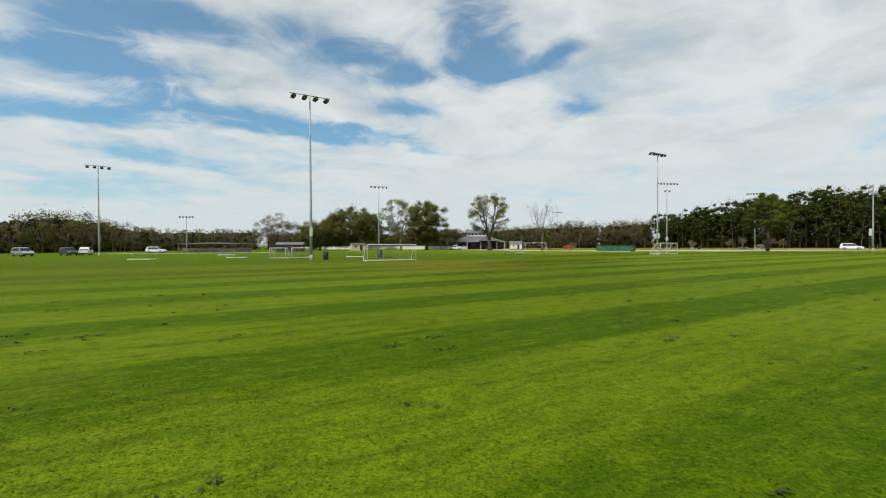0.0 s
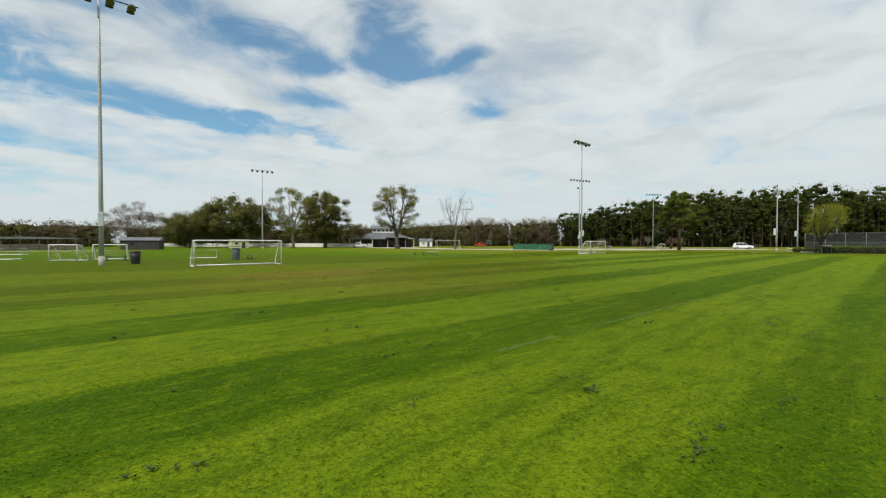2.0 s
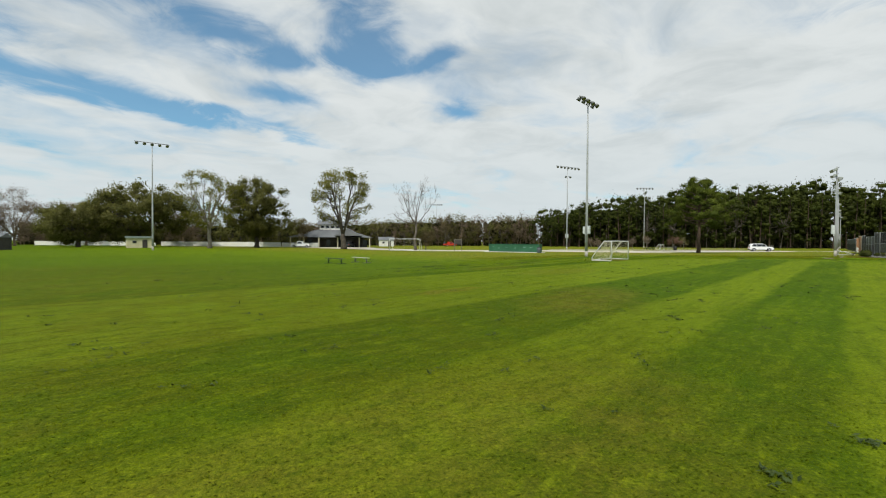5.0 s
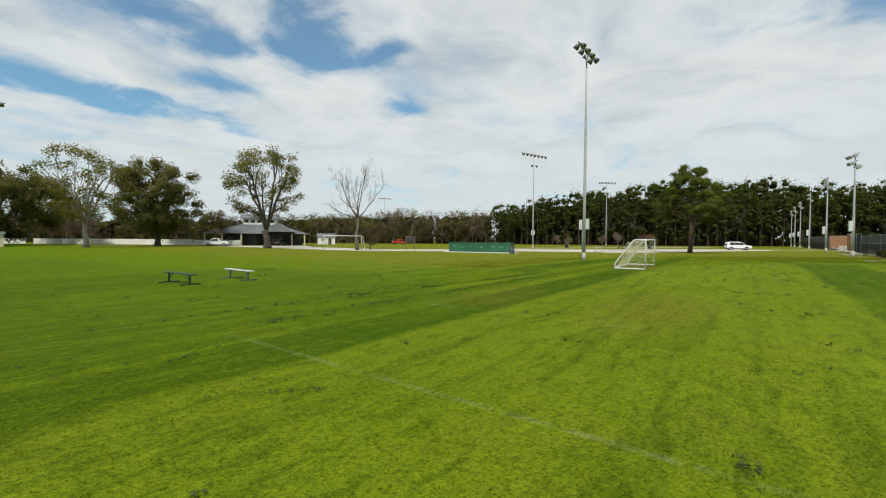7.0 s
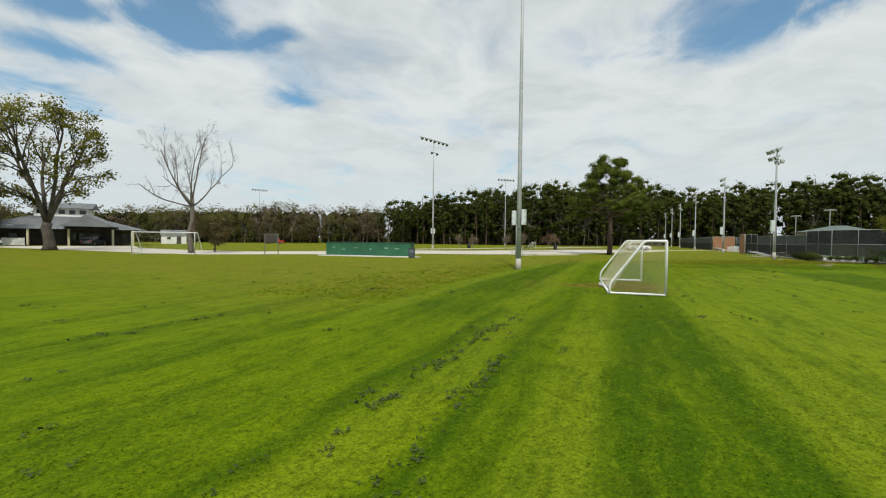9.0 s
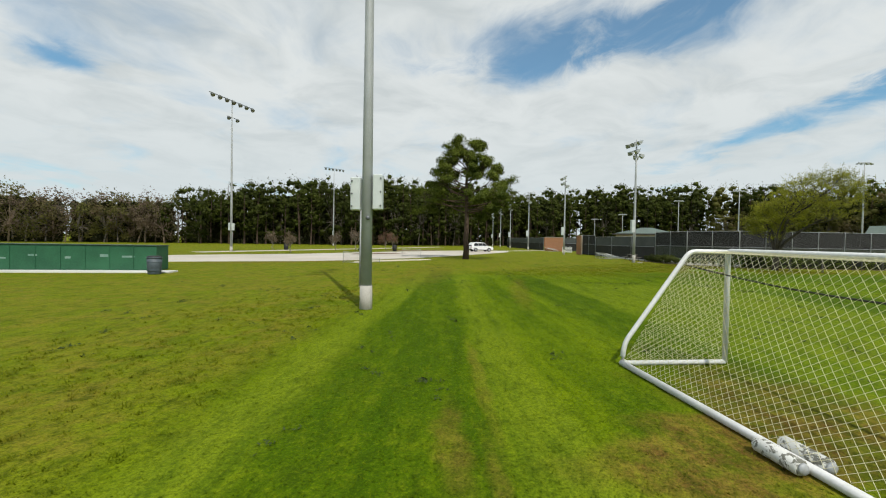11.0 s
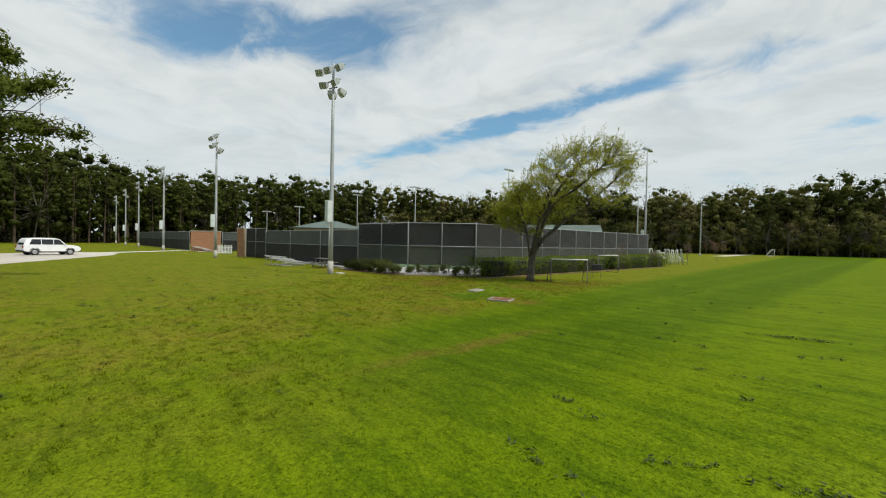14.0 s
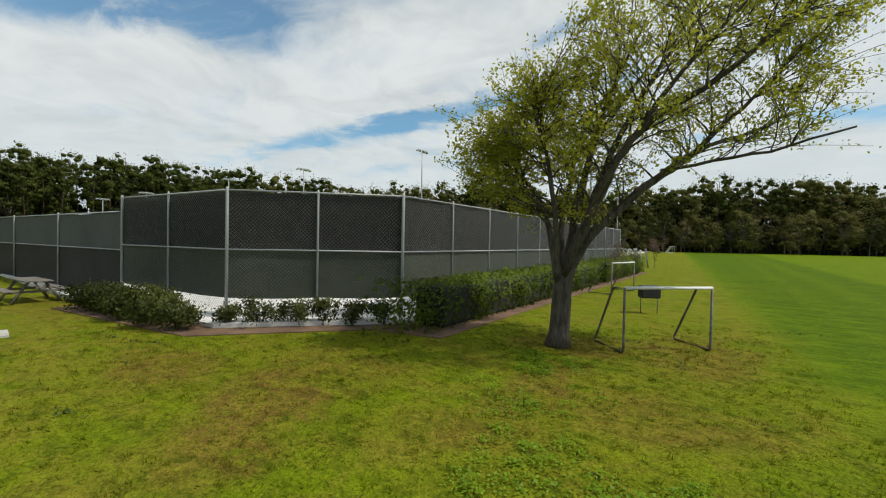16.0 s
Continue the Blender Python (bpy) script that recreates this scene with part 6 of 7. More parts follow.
shed("storage_shed", (-28.6, 160.5), 22, 5.2, 3.0, 2.4, 0.5, CREAM, ROOF_GREEN, "small cream storage shed at the field's edge")
shed("white_cottage", (40.0, 197.0), -8, 5.5, 4.5, 2.3, 1.3, WHITE_WALL, ROOF_GREY, "small white cottage under a grey gabled roof")
shed("brown_barn", (-46.0, 136.0), 5, 8.2, 4.4, 2.3, 0.8, DARK_TIMBER, ROOF_GREY, "low brown barn behind the field")


def open_pavilion(at, heading, L, W, h, label):
    ob = thing("shelter", label, "shelter", "open shelters", pose(*at, 0, 0, 0, heading))
    part("roof", prism([(-L / 2, 0), (L / 2, 0), (L / 2, 0.16), (0, 0.5), (-L / 2, 0.16)], W, Matrix.Translation((0, 0, h))), ROOF_GREY, ob)
    for k in range(7):
        for s in (-1, 1):
            part("post", boxed((0.14, 0.14, h), (-L / 2 + 0.3 + (L - 0.6) * k / 6, s * (W / 2 - 0.3), h / 2), 0, 0.01), WOOD_GREY, ob)
    for k in range(3):
        part("rail", boxed((L, 0.06, 0.12), (0, -W / 2 + 0.2, 0.5 + 0.4 * k), 0, 0.006), WOOD_GREY, ob)
    part("back_board", boxed((L, 0.06, 1.2), (0, W / 2 - 0.2, 0.7), 0, 0.006), TAN_WALL, ob)


open_pavilion((-66.0, 128.0), 8, 20.0, 4.0, 2.6, "long low open-sided stable shelter with grey roof")
open_pavilion((-120.0, 82.0), -40, 16.0, 5.0, 2.8, "long low open-sided shelter with grey roof")
tagged(part("sand_patch", slab([(-88, 112), (-46, 118), (-46, 122), (-88, 117)], -0.05, 0.015), SAND), "strip of pale sand before the stable shelter", "sand", kind="structure")


for x, y in ((128.0, 117.0), (130.5, 118.2), (133.0, 119.5)):
    b = thing("bollard", "short grey wooden post at the path", "bollard", "posts by the path", pose(x, y, 0))
    part("post", Build().tube([(0, 0, 0), (0, 0, 1.3), (0, 0, 1.36)], (0.11, 0.10, 0.06), 8), WOOD_GREY, b)

# ---- single trees ----

R = np.random.default_rng
LEAF_SPRING_FAR = leafy("thin_spring_leaves", (0.12, 0.125, 0.018), (0.28, 0.27, 0.050), 0.45, 0.15)
runs, crowns = pine(R(3), 13.3, 0.41, 8.6, 0.36, 54000, 0.26)
as_tree("pine_tree", "tall lone pine with a bare lower trunk and tufted crown", "tree", (82.1, 98.5), BARK_PINE, runs, crowns)


def leaning_tree():
    """The tree beside the courts: a short trunk that splits low into long limbs, the crown a fan swept to one side."""
    rng = R(12)
    runs = [trunk_run(rng, 1.75, 0.235, 0.20, (-0.05, -0.12), 0.04, 7, 1.3)]
    sway, side, up = np.array((-0.60, -0.80, 0.0)), np.array((0.80, -0.60, 0.0)), np.array((0, 0, 1.0))

    def place(q):
        q = np.asarray(q, float)
        return q[..., :1] * sway + q[..., 1:2] * side + q[..., 2:] * up

    # the main limbs: reach along the sway, to the side, height; first and last radius
    mains = [
        ([(0.08, 0.02, 1.4), (0.55, 0.1, 2.4), (1.9, 0.3, 3.7), (2.8, 0.5, 4.4), (3.9, 0.6, 5.5), (5.0, 0.7, 6.5)], 0.150),
        ([(0.05, 0, 1.5), (0.55, -0.2, 3.1), (0.95, -0.4, 4.2), (1.55, -0.6, 5.0), (2.9, -0.8, 5.9), (3.8, -1.0, 6.7), (4.7, -1.1, 7.6)], 0.130),
        ([(0.05, 0, 1.6), (0.45, 0.2, 3.2), (0.80, 0.4, 4.8), (1.2, 0.5, 6.0), (1.9, 0.7, 7.4)], 0.110),
        ([(0.6, -0.2, 3.2), (1.3, -0.2, 4.9), (2.2, 0.0, 6.4), (3.3, 0.2, 7.9)], 0.080),
        ([(1.7, 0.25, 3.5), (3.0, 1.0, 4.4), (4.4, 1.4, 4.9), (5.5, 1.6, 5.4)], 0.068),
        ([(2.2, 0.4, 4.0), (3.6, -0.5, 4.1), (4.9, -1.0, 4.5)], 0.042),
        ([(-0.05, 0, 1.5), (-0.25, 0.25, 2.9), (-0.75, 0.6, 3.9), (-1.5, 0.8, 4.5)], 0.085),
        ([(-0.02, -0.02, 1.4), (-0.1, -0.45, 2.9), (-0.4, -0.8, 4.2), (-0.7, -1.0, 5.2)], 0.080),
        ([(0.0, 0.1, 1.6), (0.2, 0.9, 3.5), (0.6, 1.5, 5.1), (1.4, 1.9, 6.5)], 0.085),
        ([(0.1, -0.1, 1.6), (0.6, -1.0, 3.5), (1.6, -1.6, 5.3), (2.9, -1.9, 6.8)], 0.085),
        ([(0.9, 0.4, 4.9), (1.9, 1.1, 6.4), (3.1, 1.5, 7.6)], 0.060),
    ]
    limbs_at = []
    for pts, r in mains:
        pts = np.array(pts)
        t = np.linspace(0, len(pts) - 1, 5 * (len(pts) - 1) + 1)
        # an eased line through the corners, with small kinks
        q = np.stack([np.interp(t, np.arange(len(pts)), pts[:, i]) for i in range(3)], 1)
        q[1:-1] = (q[:-2] + 2 * q[1:-1] + q[2:]) / 4
        q[1:-1] = (q[:-2] + 2 * q[1:-1] + q[2:]) / 4
        q[2:] += np.cumsum(rng.normal(size=(len(q) - 2, 3)), 0) * 0.022
        rad = np.linspace(r, 0.020, len(q))
        runs.append((place(q), rad, 1))
        limbs_at.append((q, rad))
    every = np.concatenate([q[3:-1] for q, _ in limbs_at])
    every_r = np.concatenate([r[3:-1] for _, r in limbs_at])
    ahead = np.concatenate([(q[4:] - q[3:-1]) for q, _ in limbs_at])
    # half outline of the crown seen from the field: reach along the sway, height
    lx, lz = np.array([(-2.0, 3.9), (-1.5, 3.0), (0.2, 3.0), (2.0, 3.8), (4.2, 4.4), (5.6, 5.0)]).T
    hx, hz = np.array([(-2.0, 4.2), (-1.4, 5.4), (-0.3, 6.1), (0.7, 7.4), (2.4, 8.2), (4.6, 8.3), (5.6, 7.4)]).T
    tips, leaves_at = [], []
    while len(tips) < 300:
        a = -2.0 + 7.6 * rng.random() ** 1.1
        z0, z1 = np.interp(a, lx, lz), np.interp(a, hx, hz)
        z = z0 + (z1 - z0) * rng.random() ** 0.62
        deep = 2.4 * math.sqrt(max(0.05, 1 - ((a - 1.8) / 4.4) ** 2)) * math.sqrt(max(0.05, 1 - ((z - (z0 + z1) / 2) / (z1 - z0 + 0.3) * 1.8) ** 2))
        q = np.array((a, rng.uniform(-1, 1) * deep, z))
        tips.append(q)
        # branch off a limb below and behind the tip
        gap = q - every
        cost = np.linalg.norm(gap, axis=1) + np.where(gap[:, 2] < 0.1, 1.5, 0) + np.where((gap * ahead).sum(1) < 0, 1.0, 0)
        j = int(rng.choice(np.argsort(cost)[:4]))
        root, d = every[j], ahead[j] / np.linalg.norm(ahead[j])
        L = np.linalg.norm(q - root)
        mid = root + (q - root) * 0.45 + d * 0.30 * L * 0.6 + rng.normal(size=3) * 0.07 * L
        u = np.linspace(0, 1, 7)[:, None]
        sub = (1 - u) ** 2 * root + 2 * u * (1 - u) * mid + u ** 2 * q + rng.normal(size=(7, 3)) * 0.035 * u
        runs.append((place(sub), np.linspace(max(0.013, min(every_r[j] * 0.5, 0.034)), 0.006, 7), 3))
        way = (sub[-1] - sub[-3]) / np.linalg.norm(sub[-1] - sub[-3])
        n_leaf = 34 if a < 0.8 else 25
        for _ in range(6):
            e = q + (way * 0.45 + rng.normal(size=3) * (0.5, 0.5, 0.36) + (0.10, 0, 0)) * rng.uniform(0.4, 1.0)
            b0 = sub[rng.integers(2, 7)]
            m = (b0 + e) / 2 + rng.normal(size=3) * 0.06
            runs.append((place(np.array([b0, m, e])), np.array([0.008, 0.006, 0.003]), 4))
            f = rng.random((n_leaf, 1)) ** 0.7
            leaves_at.append(np.where(f < 0.5, b0 + (m - b0) * f * 2, m + (e - m) * (f * 2 - 1)) + rng.normal(size=(n_leaf, 3)) * 0.075)
    c = place(np.concatenate(leaves_at))
    return as_tree("leaning_tree", "leaning many-limbed tree with thin yellow-green spring leaves", "tree", (84.3, 69.15), BARK_DARK, runs, [(LEAF_SPRING, Build().leaves(c, 0.078, rng))])


leaning_tree()


def put_tree(name, label, at, wood, made, group=""):
    return as_tree(name, label, "tree", at, wood, *made, group)


OAK = "large dark evergreen live oak with low spreading limbs"
put_tree("live_oak", OAK, (-2.2, 166.0), BARK_DARK, clump_tree(R(21), 20.5, 0.4, 20.5, 4.5, 0.62, 120, 1.7, LEAF_OAK, 240, 0.42, 0.55, 8, loose=0.35))
put_tree("live_oak", OAK, (-34.0, 178.0), BARK_DARK, clump_tree(R(22), 18.8, 0.2, 30.0, 3.5, 0.62, 170, 1.9, LEAF_OAK, 220, 0.45, 0.55, 9, loose=0.4))
put_tree("live_oak", "dark evergreen live oak beside the field", (-46.0, 172.0), BARK_DARK, clump_tree(R(23), 13.0, 0.2, 21.0, 3.0, 0.5, 105, 1.7, LEAF_OAK, 220, 0.42, 0.55, 8, loose=0.35))
put_tree("spring_tree", "big pale-limbed tree just leafing out yellow-green", (-11.6, 153.6), BARK_PALE, clump_tree(R(24), 19.8, 4.0, 19.0, 5.0, 0.50, 74, 1.2, LEAF_SPRING_FAR, 125, 0.33, 0.8, 7, False, loose=0.32))
put_tree("spring_tree", "big many-stemmed tree with thin yellow-green leaves before the lodge", (19.8, 141.4), BARK_DARK, clump_tree(R(25), 20.0, 5.6, 17.5, 3.6, 0.66, 64, 1.15, LEAF_SPRING_FAR, 135, 0.33, 0.78, 6, False, (-0.6, 0), loose=0.30))
runs, crowns = broadleaf(R(26), 15.6, 6.6, 10.5, 0.27, LEAF_SPRING, 0, 0.3, 0.1, 6, 3, 0.6)
low_limb, _ = limbs(R(61), (0, 0, 5.6), (-1.0, 0.2, 0.05), 6.0, 0.10, 2, 0.35, 0.10, (4, 5), (25, 55), (0.3, 0.45))
put_tree("bare_tree", "leafless grey tree with thin twigs", (33.4, 124.5), BARK_GREY, (runs + [(q, r, k + 1) for q, r, k in low_limb], crowns))
put_tree("small_tree", "small pale tree in early leaf beside the white fence", (9.0, 172.0), BARK_PALE, clump_tree(R(27), 9.0, 1.2, 11.0, 2.0, 0.2, 34, 1.3, LEAF_OLIVE, 170, 0.3, 0.4, 6, False))
put_tree("small_tree", "small dense olive-green tree behind a goal", (36.5, 127.5), BARK_GREY, clump_tree(R(28), 5.6, 0.8, 6.6, 1.2, 0.16, 22, 1.0, LEAF_OLIVE, 230, 0.24, 0.4, 6))
for k, (x, y, h) in enumerate(((-72.0, 196.0, 18.0), (-58.0, 205.0, 15.0), (-30.0, 205.0, 13.0))):
    put_tree("winter_tree", "leafless brown winter tree with a dense twig crown", (x, y), TWIG_BROWN, clump_tree(R(30 + k), h, 1.5, h * 1.25, 3.0, 0.35, 85, 1.5, LEAF_BROWN, 200, 0.26, 0.4, 7, False, loose=0.45), "winter trees")
for k, (x, y, h, mat, label) in enumerate((
    (106.0, 127.0, 3.6, LEAF_RUSSET, "small russet-brown ornamental tree in the mulch bed"), (98.5, 128.5, 4.0, LEAF_BROWN, "slim pale leafless young tree beside the road"),
    (96.0, 131.0, 3.4, LEAF_BROWN, "slim pale leafless young tree beside the road"), (81.0, 126.0, 3.0, LEAF_BROWN, "slim pale leafless young tree beside the road"),
    (114.0, 131.0, 3.6, LEAF_OLIVE, "slim green young tree beside the road"), (88.0, 138.0, 3.2, LEAF_BROWN, "slim pale leafless young tree beside the road"))):
    w = h * (1.15 if mat is LEAF_RUSSET else 0.6)
    put_tree("young_tree", label, (x, y), BARK_PALE, broadleaf(R(50 + k), h, h * 0.4, w, 0.07, mat, 3200 if mat is LEAF_RUSSET else 1000, 0.16, 0.2, 6, 2, 0.6), "young trees")
for k, (x, y, h, mat) in enumerate(((94.6, 55.0, 2.6, LEAF_BROWN), (104.5, 37.5, 2.9, LEAF_RUSSET), (99.5, 47.0, 2.2, LEAF_BROWN), (118.0, 18.0, 3.6, LEAF_RUSSET))):
    put_tree("young_tree", "thin young sapling beside the hedge", (x, y), BARK_GREY, broadleaf(R(60 + k), h, h * 0.35, h * (0.55 if k < 3 else 1.0), 0.03, mat, 260 if k < 3 else 1800, 0.10, 0.12, 5, 2, 0.75), "young trees")

# ---- woods ----


def wood_pine(rng, h, row):
    """Straight trunk under a rounded head of needle clumps."""
    tr = trunk_run(rng, h * 0.95, 0.20, 0.06, tuple(rng.normal(size=2) * 0.5), 0.2, 4, 1.2)
    base, k = h * (rng.uniform(0.04, 0.22) if row == 0 else rng.uniform(0.36, 0.52)), rng.integers(19, 24) if row == 0 else rng.integers(15, 19)
    z = rng.uniform(0.0, 1.0, k) ** 0.75
    wide = h * rng.uniform(0.105, 0.150) * np.sqrt(np.clip(1 - ((z - 0.45) / 0.70) ** 2, 0.08, 1))
    a, q = np.arange(k) * 2.4 + rng.uniform(0, 0.8, k), np.sqrt(rng.uniform(0.25, 1.0, k))
    r = h * rng.uniform(0.048, 0.080, k)
    c = np.stack([wide * q * np.cos(a) + tr[0][-1, 0] * z, wide * q * np.sin(a) + tr[0][-1, 1] * z, base + (h - base) * z - r * 0.7 * z], 1)
    return [tr], c, r


def wood_broad(rng, h, row):
    tr = trunk_run(rng, h * 0.55, 0.15, 0.07, tuple(rng.normal(size=2) * 0.6), 0.3, 4, 1.2)
    runs, k = [tr], int(max(14, h * 1.5))
    a, z = rng.uniform(0, 2 * np.pi, k), rng.uniform(0.14, 0.92, k)
    r = h * 0.30 * np.sqrt(np.clip(1 - ((z - 0.5) / 0.52) ** 2, 0.05, 1)) * np.sqrt(rng.uniform(0.1, 1, k))
    c0 = np.stack([r * np.cos(a), r * np.sin(a), h * z], 1)
    for q in c0:
        runs.append((np.array([tr[0][2], (tr[0][2] + q) / 2 + (0, 0, 0.3), q]), np.array([0.07, 0.05, 0.02]), 3))
    return runs, c0, h * rng.uniform(0.065, 0.105, k)


def wood(name, label, line, depth, gap, skyline, mix, seed, front=None, core=0.54):
    """A belt of trees behind a line: trunks in one mesh, crowns in another. skyline: (place along the line's corners, height)."""
    rng = R(seed)
    pts = np.array(line, float)
    seg = np.linalg.norm(np.diff(pts, axis=0), axis=1)
    cum = np.r_[0, np.cumsum(seg)]
    tops_at, tops = np.array(skyline, float).T
    tops_at = np.interp(tops_at, np.arange(len(pts)), cum)
    trunks, crowns = {}, {}
    for row in range(4):
        s = rng.uniform(0, gap)
        kinds = front if front and row == 0 else mix
        while s < cum[-1]:
            p = np.array([np.interp(s, cum, pts[:, i]) for i in (0, 1)])
            j = min(np.searchsorted(cum, s) - 1, len(seg) - 1)
            d = (pts[j + 1] - pts[j]) / seg[j]
            n = np.array((d[1], -d[0]))
            p = p + n * (depth * (row + rng.uniform(-0.35, 0.35)) / 4) + d * rng.normal() * gap * 0.25
            h = np.interp(s, tops_at, tops) * rng.uniform(0.86, 1.08) * ((0.55 if front else 0.80) if row == 0 else 1.0)
            kind = rng.choice(len(kinds), p=[m[1] for m in kinds])
            leaf, _, make, bark_mat, size = kinds[kind]
            runs, c0, cr = make(rng, h, row)
            here = np.array((p[0], p[1], 0.0))
            if row < 3:
                tb = trunks.setdefault(bark_mat, Build())
                for q, r, level in runs:
                    if level == 0 or row == 0:
                        tb.tube(q + here, r * 1.25, 5 if level == 0 else 3, False)
            cb = crowns.setdefault(leaf, Build())
            if core:
                cb.lumps(c0 + here, cr * core, rng, 0.8)
            per, big = ((56, 0.82), (34, 0.90), (18, 1.05), (10, 1.25))[row]
            n_leaf = len(c0) * per
            i = rng.integers(0, len(c0), n_leaf)
            u = rng.normal(size=(n_leaf, 3)) + (c0[i] - (0, 0, h * 0.6)) / (h * 0.25) * 0.35
            at = c0[i] + u * (cr[i][:, None] * ((0.47, 0.47, 0.40) if make is wood_pine else (0.66, 0.66, 0.56)))
            face = u * 0.35 + (at - (0, 0, h * 0.6)) / (h * 0.25) + (0, 0, 0.25)
            cb.leaves(at + here, size * big, rng, 0.0, 0.6, face)
            s += gap * rng.uniform(0.75, 1.3)
    ob = thing(name, label, "wood", kind="stuff")
    for mat, b in trunks.items():
        part("trunks", b, mat, ob)
    for mat, b in crowns.items():
        part("foliage", b, mat, ob)
    # low scrub that closes the wood's foot, and large dark leaves as its inner shade
    b, deep = Build(), Build()
    s = np.sort(rng.uniform(0, cum[-1], int(cum[-1] * 70)))
    q = np.stack([np.interp(s, cum, pts[:, i]) for i in (0, 1)], 1)
    j = np.clip(np.searchsorted(cum, s) - 1, 0, len(seg) - 1)
    d = np.diff(pts, axis=0)[j] / seg[j][:, None]
    n = np.stack([d[:, 1], -d[:, 0]], 1)
    z = rng.gamma(1.8, 1.1, len(s)) * (0.6 + 0.4 * np.sin(s * 0.35) + 0.4)
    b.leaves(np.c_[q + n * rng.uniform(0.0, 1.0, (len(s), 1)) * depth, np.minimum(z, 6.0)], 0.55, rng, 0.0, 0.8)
    part("undergrowth", b, LEAF_SCRUB_SHADE, ob)
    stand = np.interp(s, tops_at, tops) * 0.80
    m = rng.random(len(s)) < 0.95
    # filler leaves, dark in colour to stand in for shade between the trees
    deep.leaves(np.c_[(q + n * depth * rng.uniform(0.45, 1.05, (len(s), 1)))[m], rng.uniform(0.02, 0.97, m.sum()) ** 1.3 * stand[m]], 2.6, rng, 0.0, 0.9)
    part("thicket", deep, LEAF_SCRUB_SHADE, ob)
    return ob


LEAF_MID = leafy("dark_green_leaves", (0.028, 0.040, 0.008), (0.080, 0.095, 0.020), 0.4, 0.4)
# colours the low scrub, and the dark filler that stands in for inner shade
LEAF_SCRUB_SHADE = leafy("dark_undergrowth", (0.022, 0.026, 0.010), (0.058, 0.060, 0.025), 0.3, 0.4)
PINES = [(LEAF_WOOD, 0.84, wood_pine, BARK_PINE, 0.56), (LEAF_MID, 0.16, wood_broad, BARK_GREY, 0.55)]
MIXED = [(LEAF_OLIVE, 0.50, wood_broad, BARK_GREY, 0.52), (LEAF_BROWN, 0.24, wood_broad, TWIG_BROWN, 0.45), (LEAF_OAK, 0.26, wood_broad, BARK_GREY, 0.55)]
BROWN = [(LEAF_OLIVE, 0.36, wood_broad, BARK_GREY, 0.52), (LEAF_BROWN, 0.42, wood_broad, TWIG_BROWN, 0.45), (LEAF_OAK, 0.22, wood_broad, BARK_GREY, 0.55)]
EDGE = [(LEAF_WOOD, 0.70, wood_pine, BARK_PINE, 0.60), (LEAF_OLIVE, 0.10, wood_broad, BARK_GREY, 0.6), (LEAF_OAK, 0.20, wood_broad, BARK_GREY, 0.6)]
SKIRT = [(LEAF_OLIVE, 0.34, wood_broad, BARK_GREY, 0.52), (LEAF_OAK, 0.32, wood_broad, BARK_GREY, 0.55), (LEAF_MID, 0.34, wood_broad, BARK_GREY, 0.55)]
wood("pine_wood", "dense dark pine wood along the park's edge", [(262, 60), (250, 112), (215, 142), (180, 152), (150, 166), (122, 190), (108, 206)], 24, 3.5,
     ((0, 31.5), (0.5, 28.5), (0.8, 30), (1.15, 29.5), (1.5, 24.5), (1.9, 25.5), (2.3, 28), (2.7, 25.5), (3.4, 25.5), (4, 22.8), (4.3, 23), (5, 19), (6, 16.5)), PINES, 71)
wood("mixed_wood", "mixed olive and brown spring wood behind the field", [(110, 204), (88, 214), (62, 220), (38, 224)], 22, 3.6, ((0, 16), (0.6, 14.4), (1.1, 15), (1.6, 14.2), (3, 12.4)), MIXED, 72, core=0.25)
wood("mixed_wood", "low mixed trees behind the lodge and paddocks", [(40, 226), (0, 232), (-45, 235), (-90, 228)], 16, 4.4, ((0, 12), (0.6, 10.8), (1, 9.8), (2, 9), (3, 10)), BROWN, 73, core=0.25)
wood("mixed_wood", "brown and olive trees at the far edge of the field", [(-88, 226), (-112, 190), (-122, 150), (-138, 105), (-150, 60)], 20, 3.9, ((0, 11), (1, 9.8), (1.4, 10), (1.6, 13), (2, 15), (2.25, 13.4), (2.4, 9.5), (4, 9)), BROWN, 74, core=0.25)
wood("pine_wood", "pines and oaks beyond the tennis courts", [(126, -142), (150, -112), (176, -70), (196, -22), (228, 20), (262, 62)], 26, 4.0,
     ((0, 26), (0.54, 28), (1.3, 26.5), (1.5, 30), (1.73, 27), (1.93, 24), (2.2, 26), (2.4, 20), (2.6, 27), (2.75, 20), (3.0, 24), (3.2, 23.5), (3.36, 31.5), (3.5, 25), (4.08, 24.5), (4.3, 21.5), (4.45, 24), (4.68, 28.5), (5, 28)), EDGE, 75, SKIRT)

# ---- grass, clippings, weeds ----


def path_places(rng, n, near, far):
    """Places on the ground round the flown line, denser close to it."""
    line = np.array([eye[:2] for t, eye, target, roll in PATH] + [(80.5, 74.0), (84.0, 72.0), (87.0, 70.5)])
    seg = np.linalg.norm(np.diff(line, axis=0), axis=1)
    cum = np.r_[0, np.cumsum(seg)]
    s = rng.uniform(0, cum[-1], n)
    p = np.stack([np.interp(s, cum, line[:, i]) for i in (0, 1)], 1)
    k = np.clip(np.searchsorted(cum, s) - 1, 0, len(seg) - 1)
    d = np.diff(line, axis=0)[k] / seg[k][:, None]
    off = rng.uniform(near, far, n) * rng.choice((-1, 1), n)
    return p + np.stack([-d[:, 1], d[:, 0]], 1) * off[:, None] + rng.normal(size=(n, 2)) * 0.6


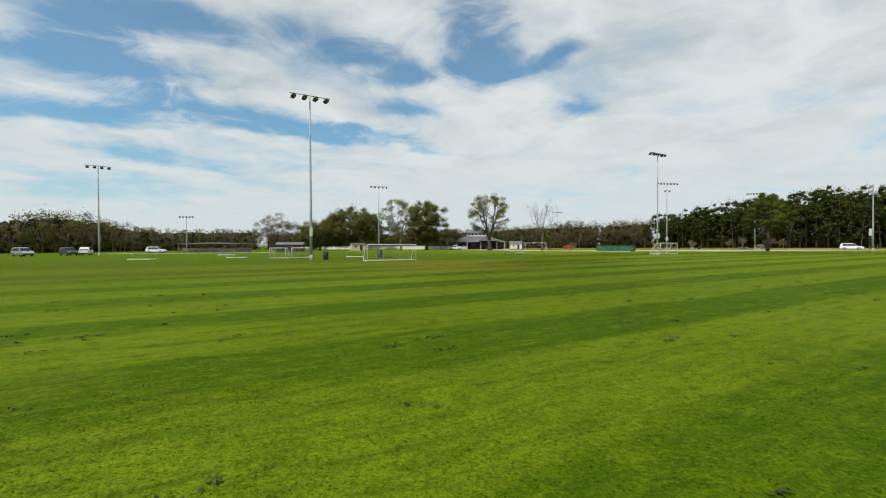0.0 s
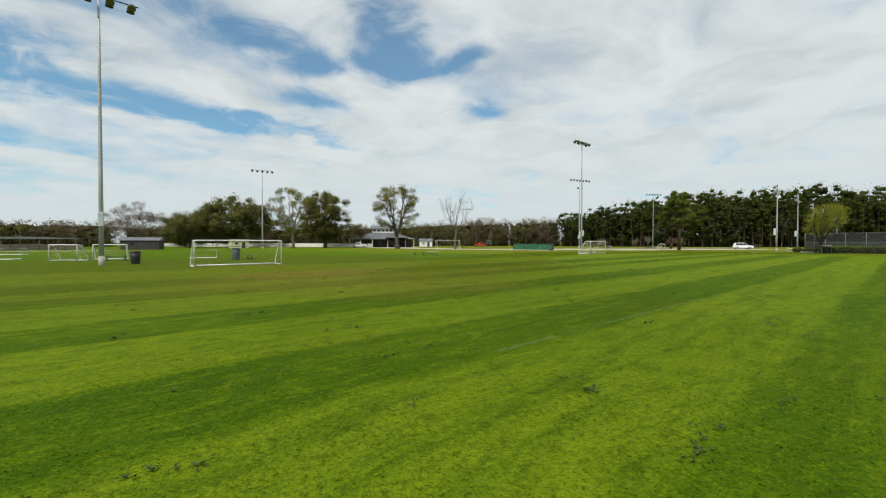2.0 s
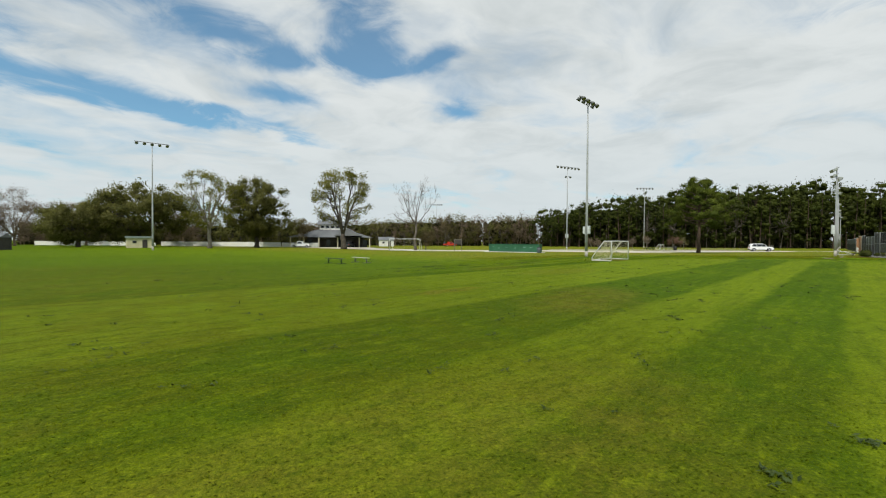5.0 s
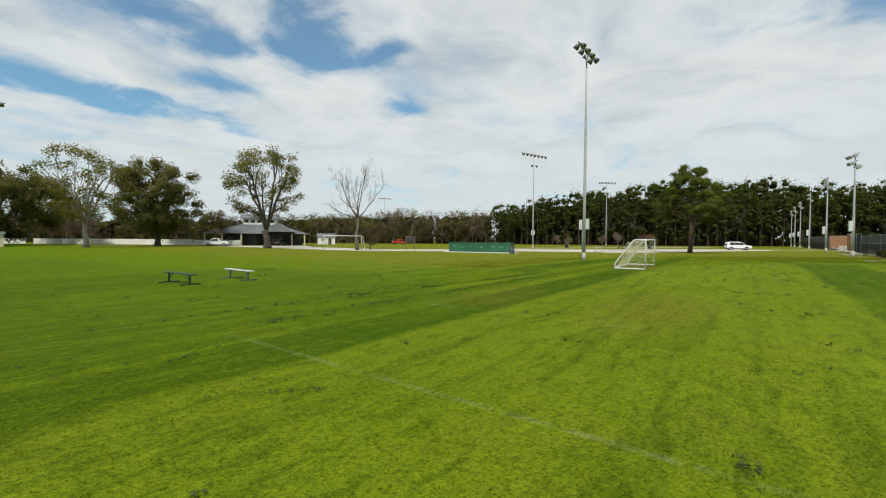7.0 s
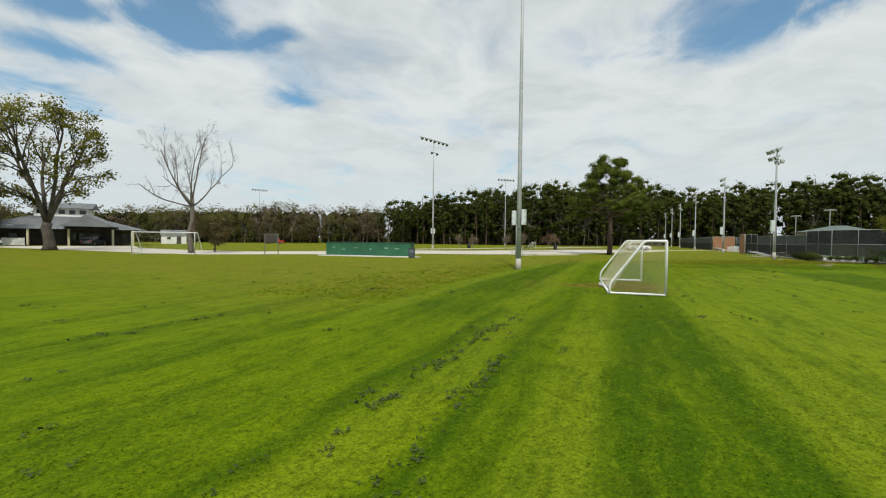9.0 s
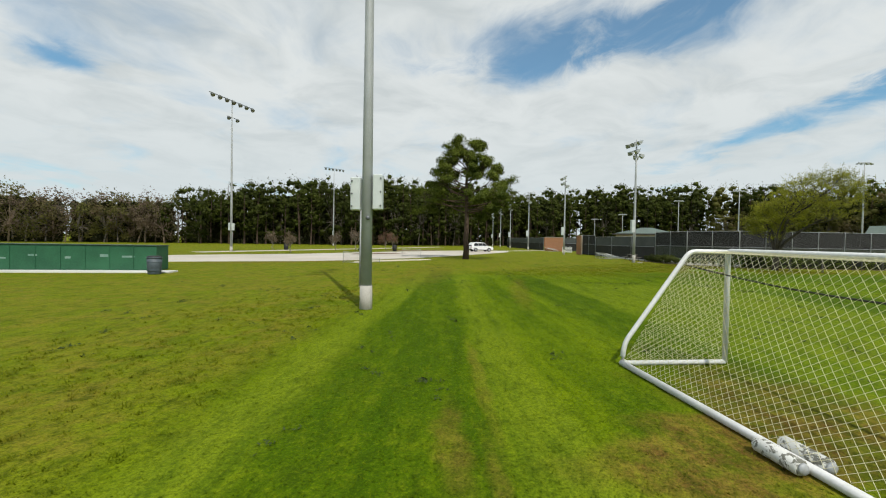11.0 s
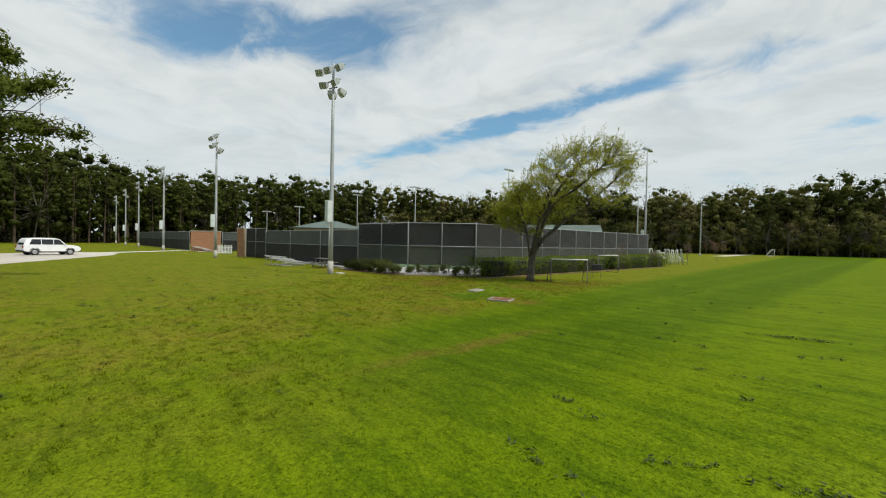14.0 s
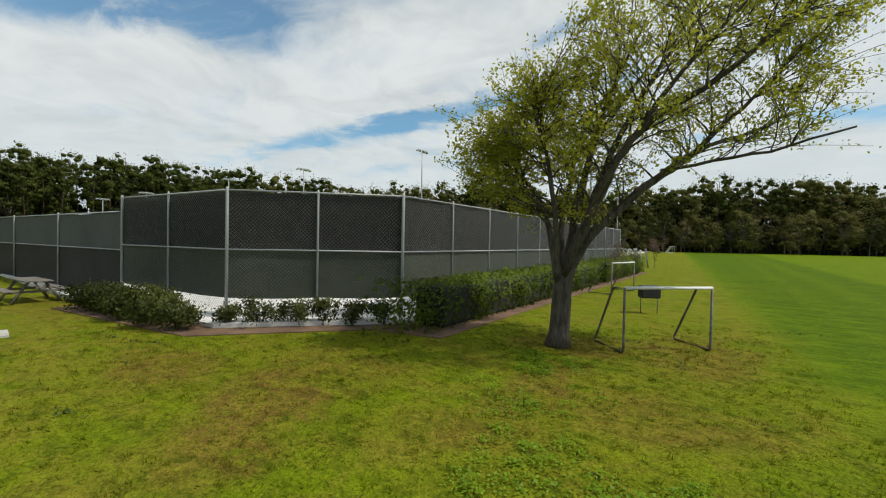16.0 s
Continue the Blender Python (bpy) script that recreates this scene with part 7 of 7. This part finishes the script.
def grass():
    rng = R(5)
    n = 340000
    p = path_places(rng, n, 0.0, 5.6)
    h = rng.uniform(0.010, 0.030, n)
    a = rng.uniform(0, 2 * np.pi, n)
    w = rng.uniform(0.005, 0.010, n)
    out = rng.uniform(0.020, 0.055, n)
    lean = np.stack([np.cos(a) * out, np.sin(a) * out], 1)
    base = np.c_[p, np.zeros(n)]
    off = np.c_[-np.sin(a) * w, np.cos(a) * w, np.zeros(n)]
    tri = np.stack([base - off, base + off, base + np.c_[lean, h]], 1).reshape(-1, 3)
    b = Build().add(tri, np.arange(3 * n).reshape(n, 3))
    tagged(part("grass", b, TURF_BLADES), "short mown green grass blades", "grass", kind="stuff")


grass()


STRINGS = [
    ((61.0, 81.9), (61.9, 79.0), 16), ((63.3, 76.9), (61.6, 74.2), 14), ((69.2, 69.8), (66.8, 67.5), 10), ((64.4, 77.4), (62.8, 75.4), 8),
    ((16.0, 63.4), (31.0, 71.9), 46), ((18.6, 67.2), (33.0, 73.6), 40), ((14.0, 64.6), (22.0, 69.4), 16), ((26.0, 70.2), (34.6, 74.6), 18), ((19.9, 75.2), (34.0, 81.8), 18),
]


def clippings():
    """Dark clods and clippings left by the mower, in loose strings."""
    rng = R(8)
    b = Build()
    spots = [(x, y, rng.normal(0.5, 0.5)) for x, y in path_places(rng, 900, 0.5, 17.0)]
    # strings of clippings along the edges of the mower's passes: from, to, how many
    for (x0, y0), (x1, y1), n in STRINGS:
        for t in np.sort(rng.random(n)):
            spots.append((x0 + (x1 - x0) * t + rng.normal() * 0.10, y0 + (y1 - y0) * t + rng.normal() * 0.10, math.atan2(y1 - y0, x1 - x0) + rng.normal() * 0.15))
    for x, y, a in spots:
        n = rng.integers(2, 9)
        for k in range(n):
            q = rng.normal() * 0.28
            cx, cy = x + math.cos(a) * q + rng.normal() * 0.04, y + math.sin(a) * q + rng.normal() * 0.04
            s = rng.uniform(0.015, 0.048)
            c = np.c_[rng.normal(size=(7, 2)) * s + (cx, cy), np.abs(rng.normal(size=7)) * s * 0.3 + 0.022]
            b.leaves(c, s * 1.5, rng, 0.6, 0.5)
    tagged(part("grass_clippings", b, CLOD), "dark clumps of cut grass on the turf", "grass clippings", kind="stuff")


clippings()


def weeds():
    """Clover and broad-leaved weeds round the drain, in low uneven mounds."""
    rng = R(9)
    b = Build()
    for x, y, r, n in WEEDS:
        heads = rng.normal(size=(int(16 * r) + 4, 2)) * r * 0.5 + (x, y)
        tall = rng.uniform(0.03, 0.10, len(heads))
        i = rng.integers(0, len(heads), n)
        d = rng.normal(size=(n, 2)) * 0.10
        z = tall[i] * np.exp(-(d ** 2).sum(1) / 0.02) * rng.uniform(0.5, 1.1, n) + 0.015
        b.leaves(np.c_[heads[i] + d, z], 0.040, rng, 0.6, 0.8)
    tagged(part("weeds", b, LEAF_WEED), "low patch of leafy green clover and weeds", "weeds", kind="stuff")


WEEDS = [
    (78.3, 74.9, 0.9, 2600), (77.6, 75.3, 0.7, 2000), (78.6, 73.7, 0.5, 900), (77.8, 74.1, 0.6, 1400), (78.2, 72.6, 0.9, 1200), (83.4, 70.4, 1.0, 1500),
    (79.2, 73.8, 0.8, 1400), (79.4, 72.4, 0.9, 1400), (76.9, 75.6, 0.5, 900), (80.6, 73.2, 0.9, 900), (77.2, 72.2, 0.7, 800), (82.0, 72.0, 1.0, 1000),
]
weeds()


def rough_tufts():
    """Longer tufts in the unmown verge beside the courts and the north mast."""
    rng = R(14)
    n, each = 7600, 11
    spots = path_places(rng, 60000, 0.3, 9.0)
    along, across = spots @ (0.88, 0.475), spots @ (-0.475, 0.88)
    verge = ((along + 0.085 * across > 104.2) & (along > 97)) | ((across > 53.8) & (along > 64)) | ((along > 97) & (across > 38))
    spots = spots[verge][:n]
    i = np.repeat(np.arange(len(spots)), each)
    m = len(i)
    p = spots[i] + rng.normal(size=(m, 2)) * 0.035
    h = rng.uniform(0.02, 0.062, m) * np.repeat(rng.uniform(0.6, 1.3, len(spots)), each)
    a = rng.uniform(0, 2 * np.pi, m)
    w, out = rng.uniform(0.004, 0.009, m), rng.uniform(0.02, 0.06, m)
    base = np.c_[p, np.zeros(m)]
    off = np.c_[-np.sin(a) * w, np.cos(a) * w, np.zeros(m)]
    tri = np.stack([base - off, base + off, base + np.c_[np.cos(a) * out, np.sin(a) * out, h]], 1).reshape(-1, 3)
    tagged(part("grass_tufts", Build().add(tri, np.arange(3 * m).reshape(m, 3)), TURF_BLADES), "longer uneven grass tufts on the verge", "grass", kind="stuff")


rough_tufts()
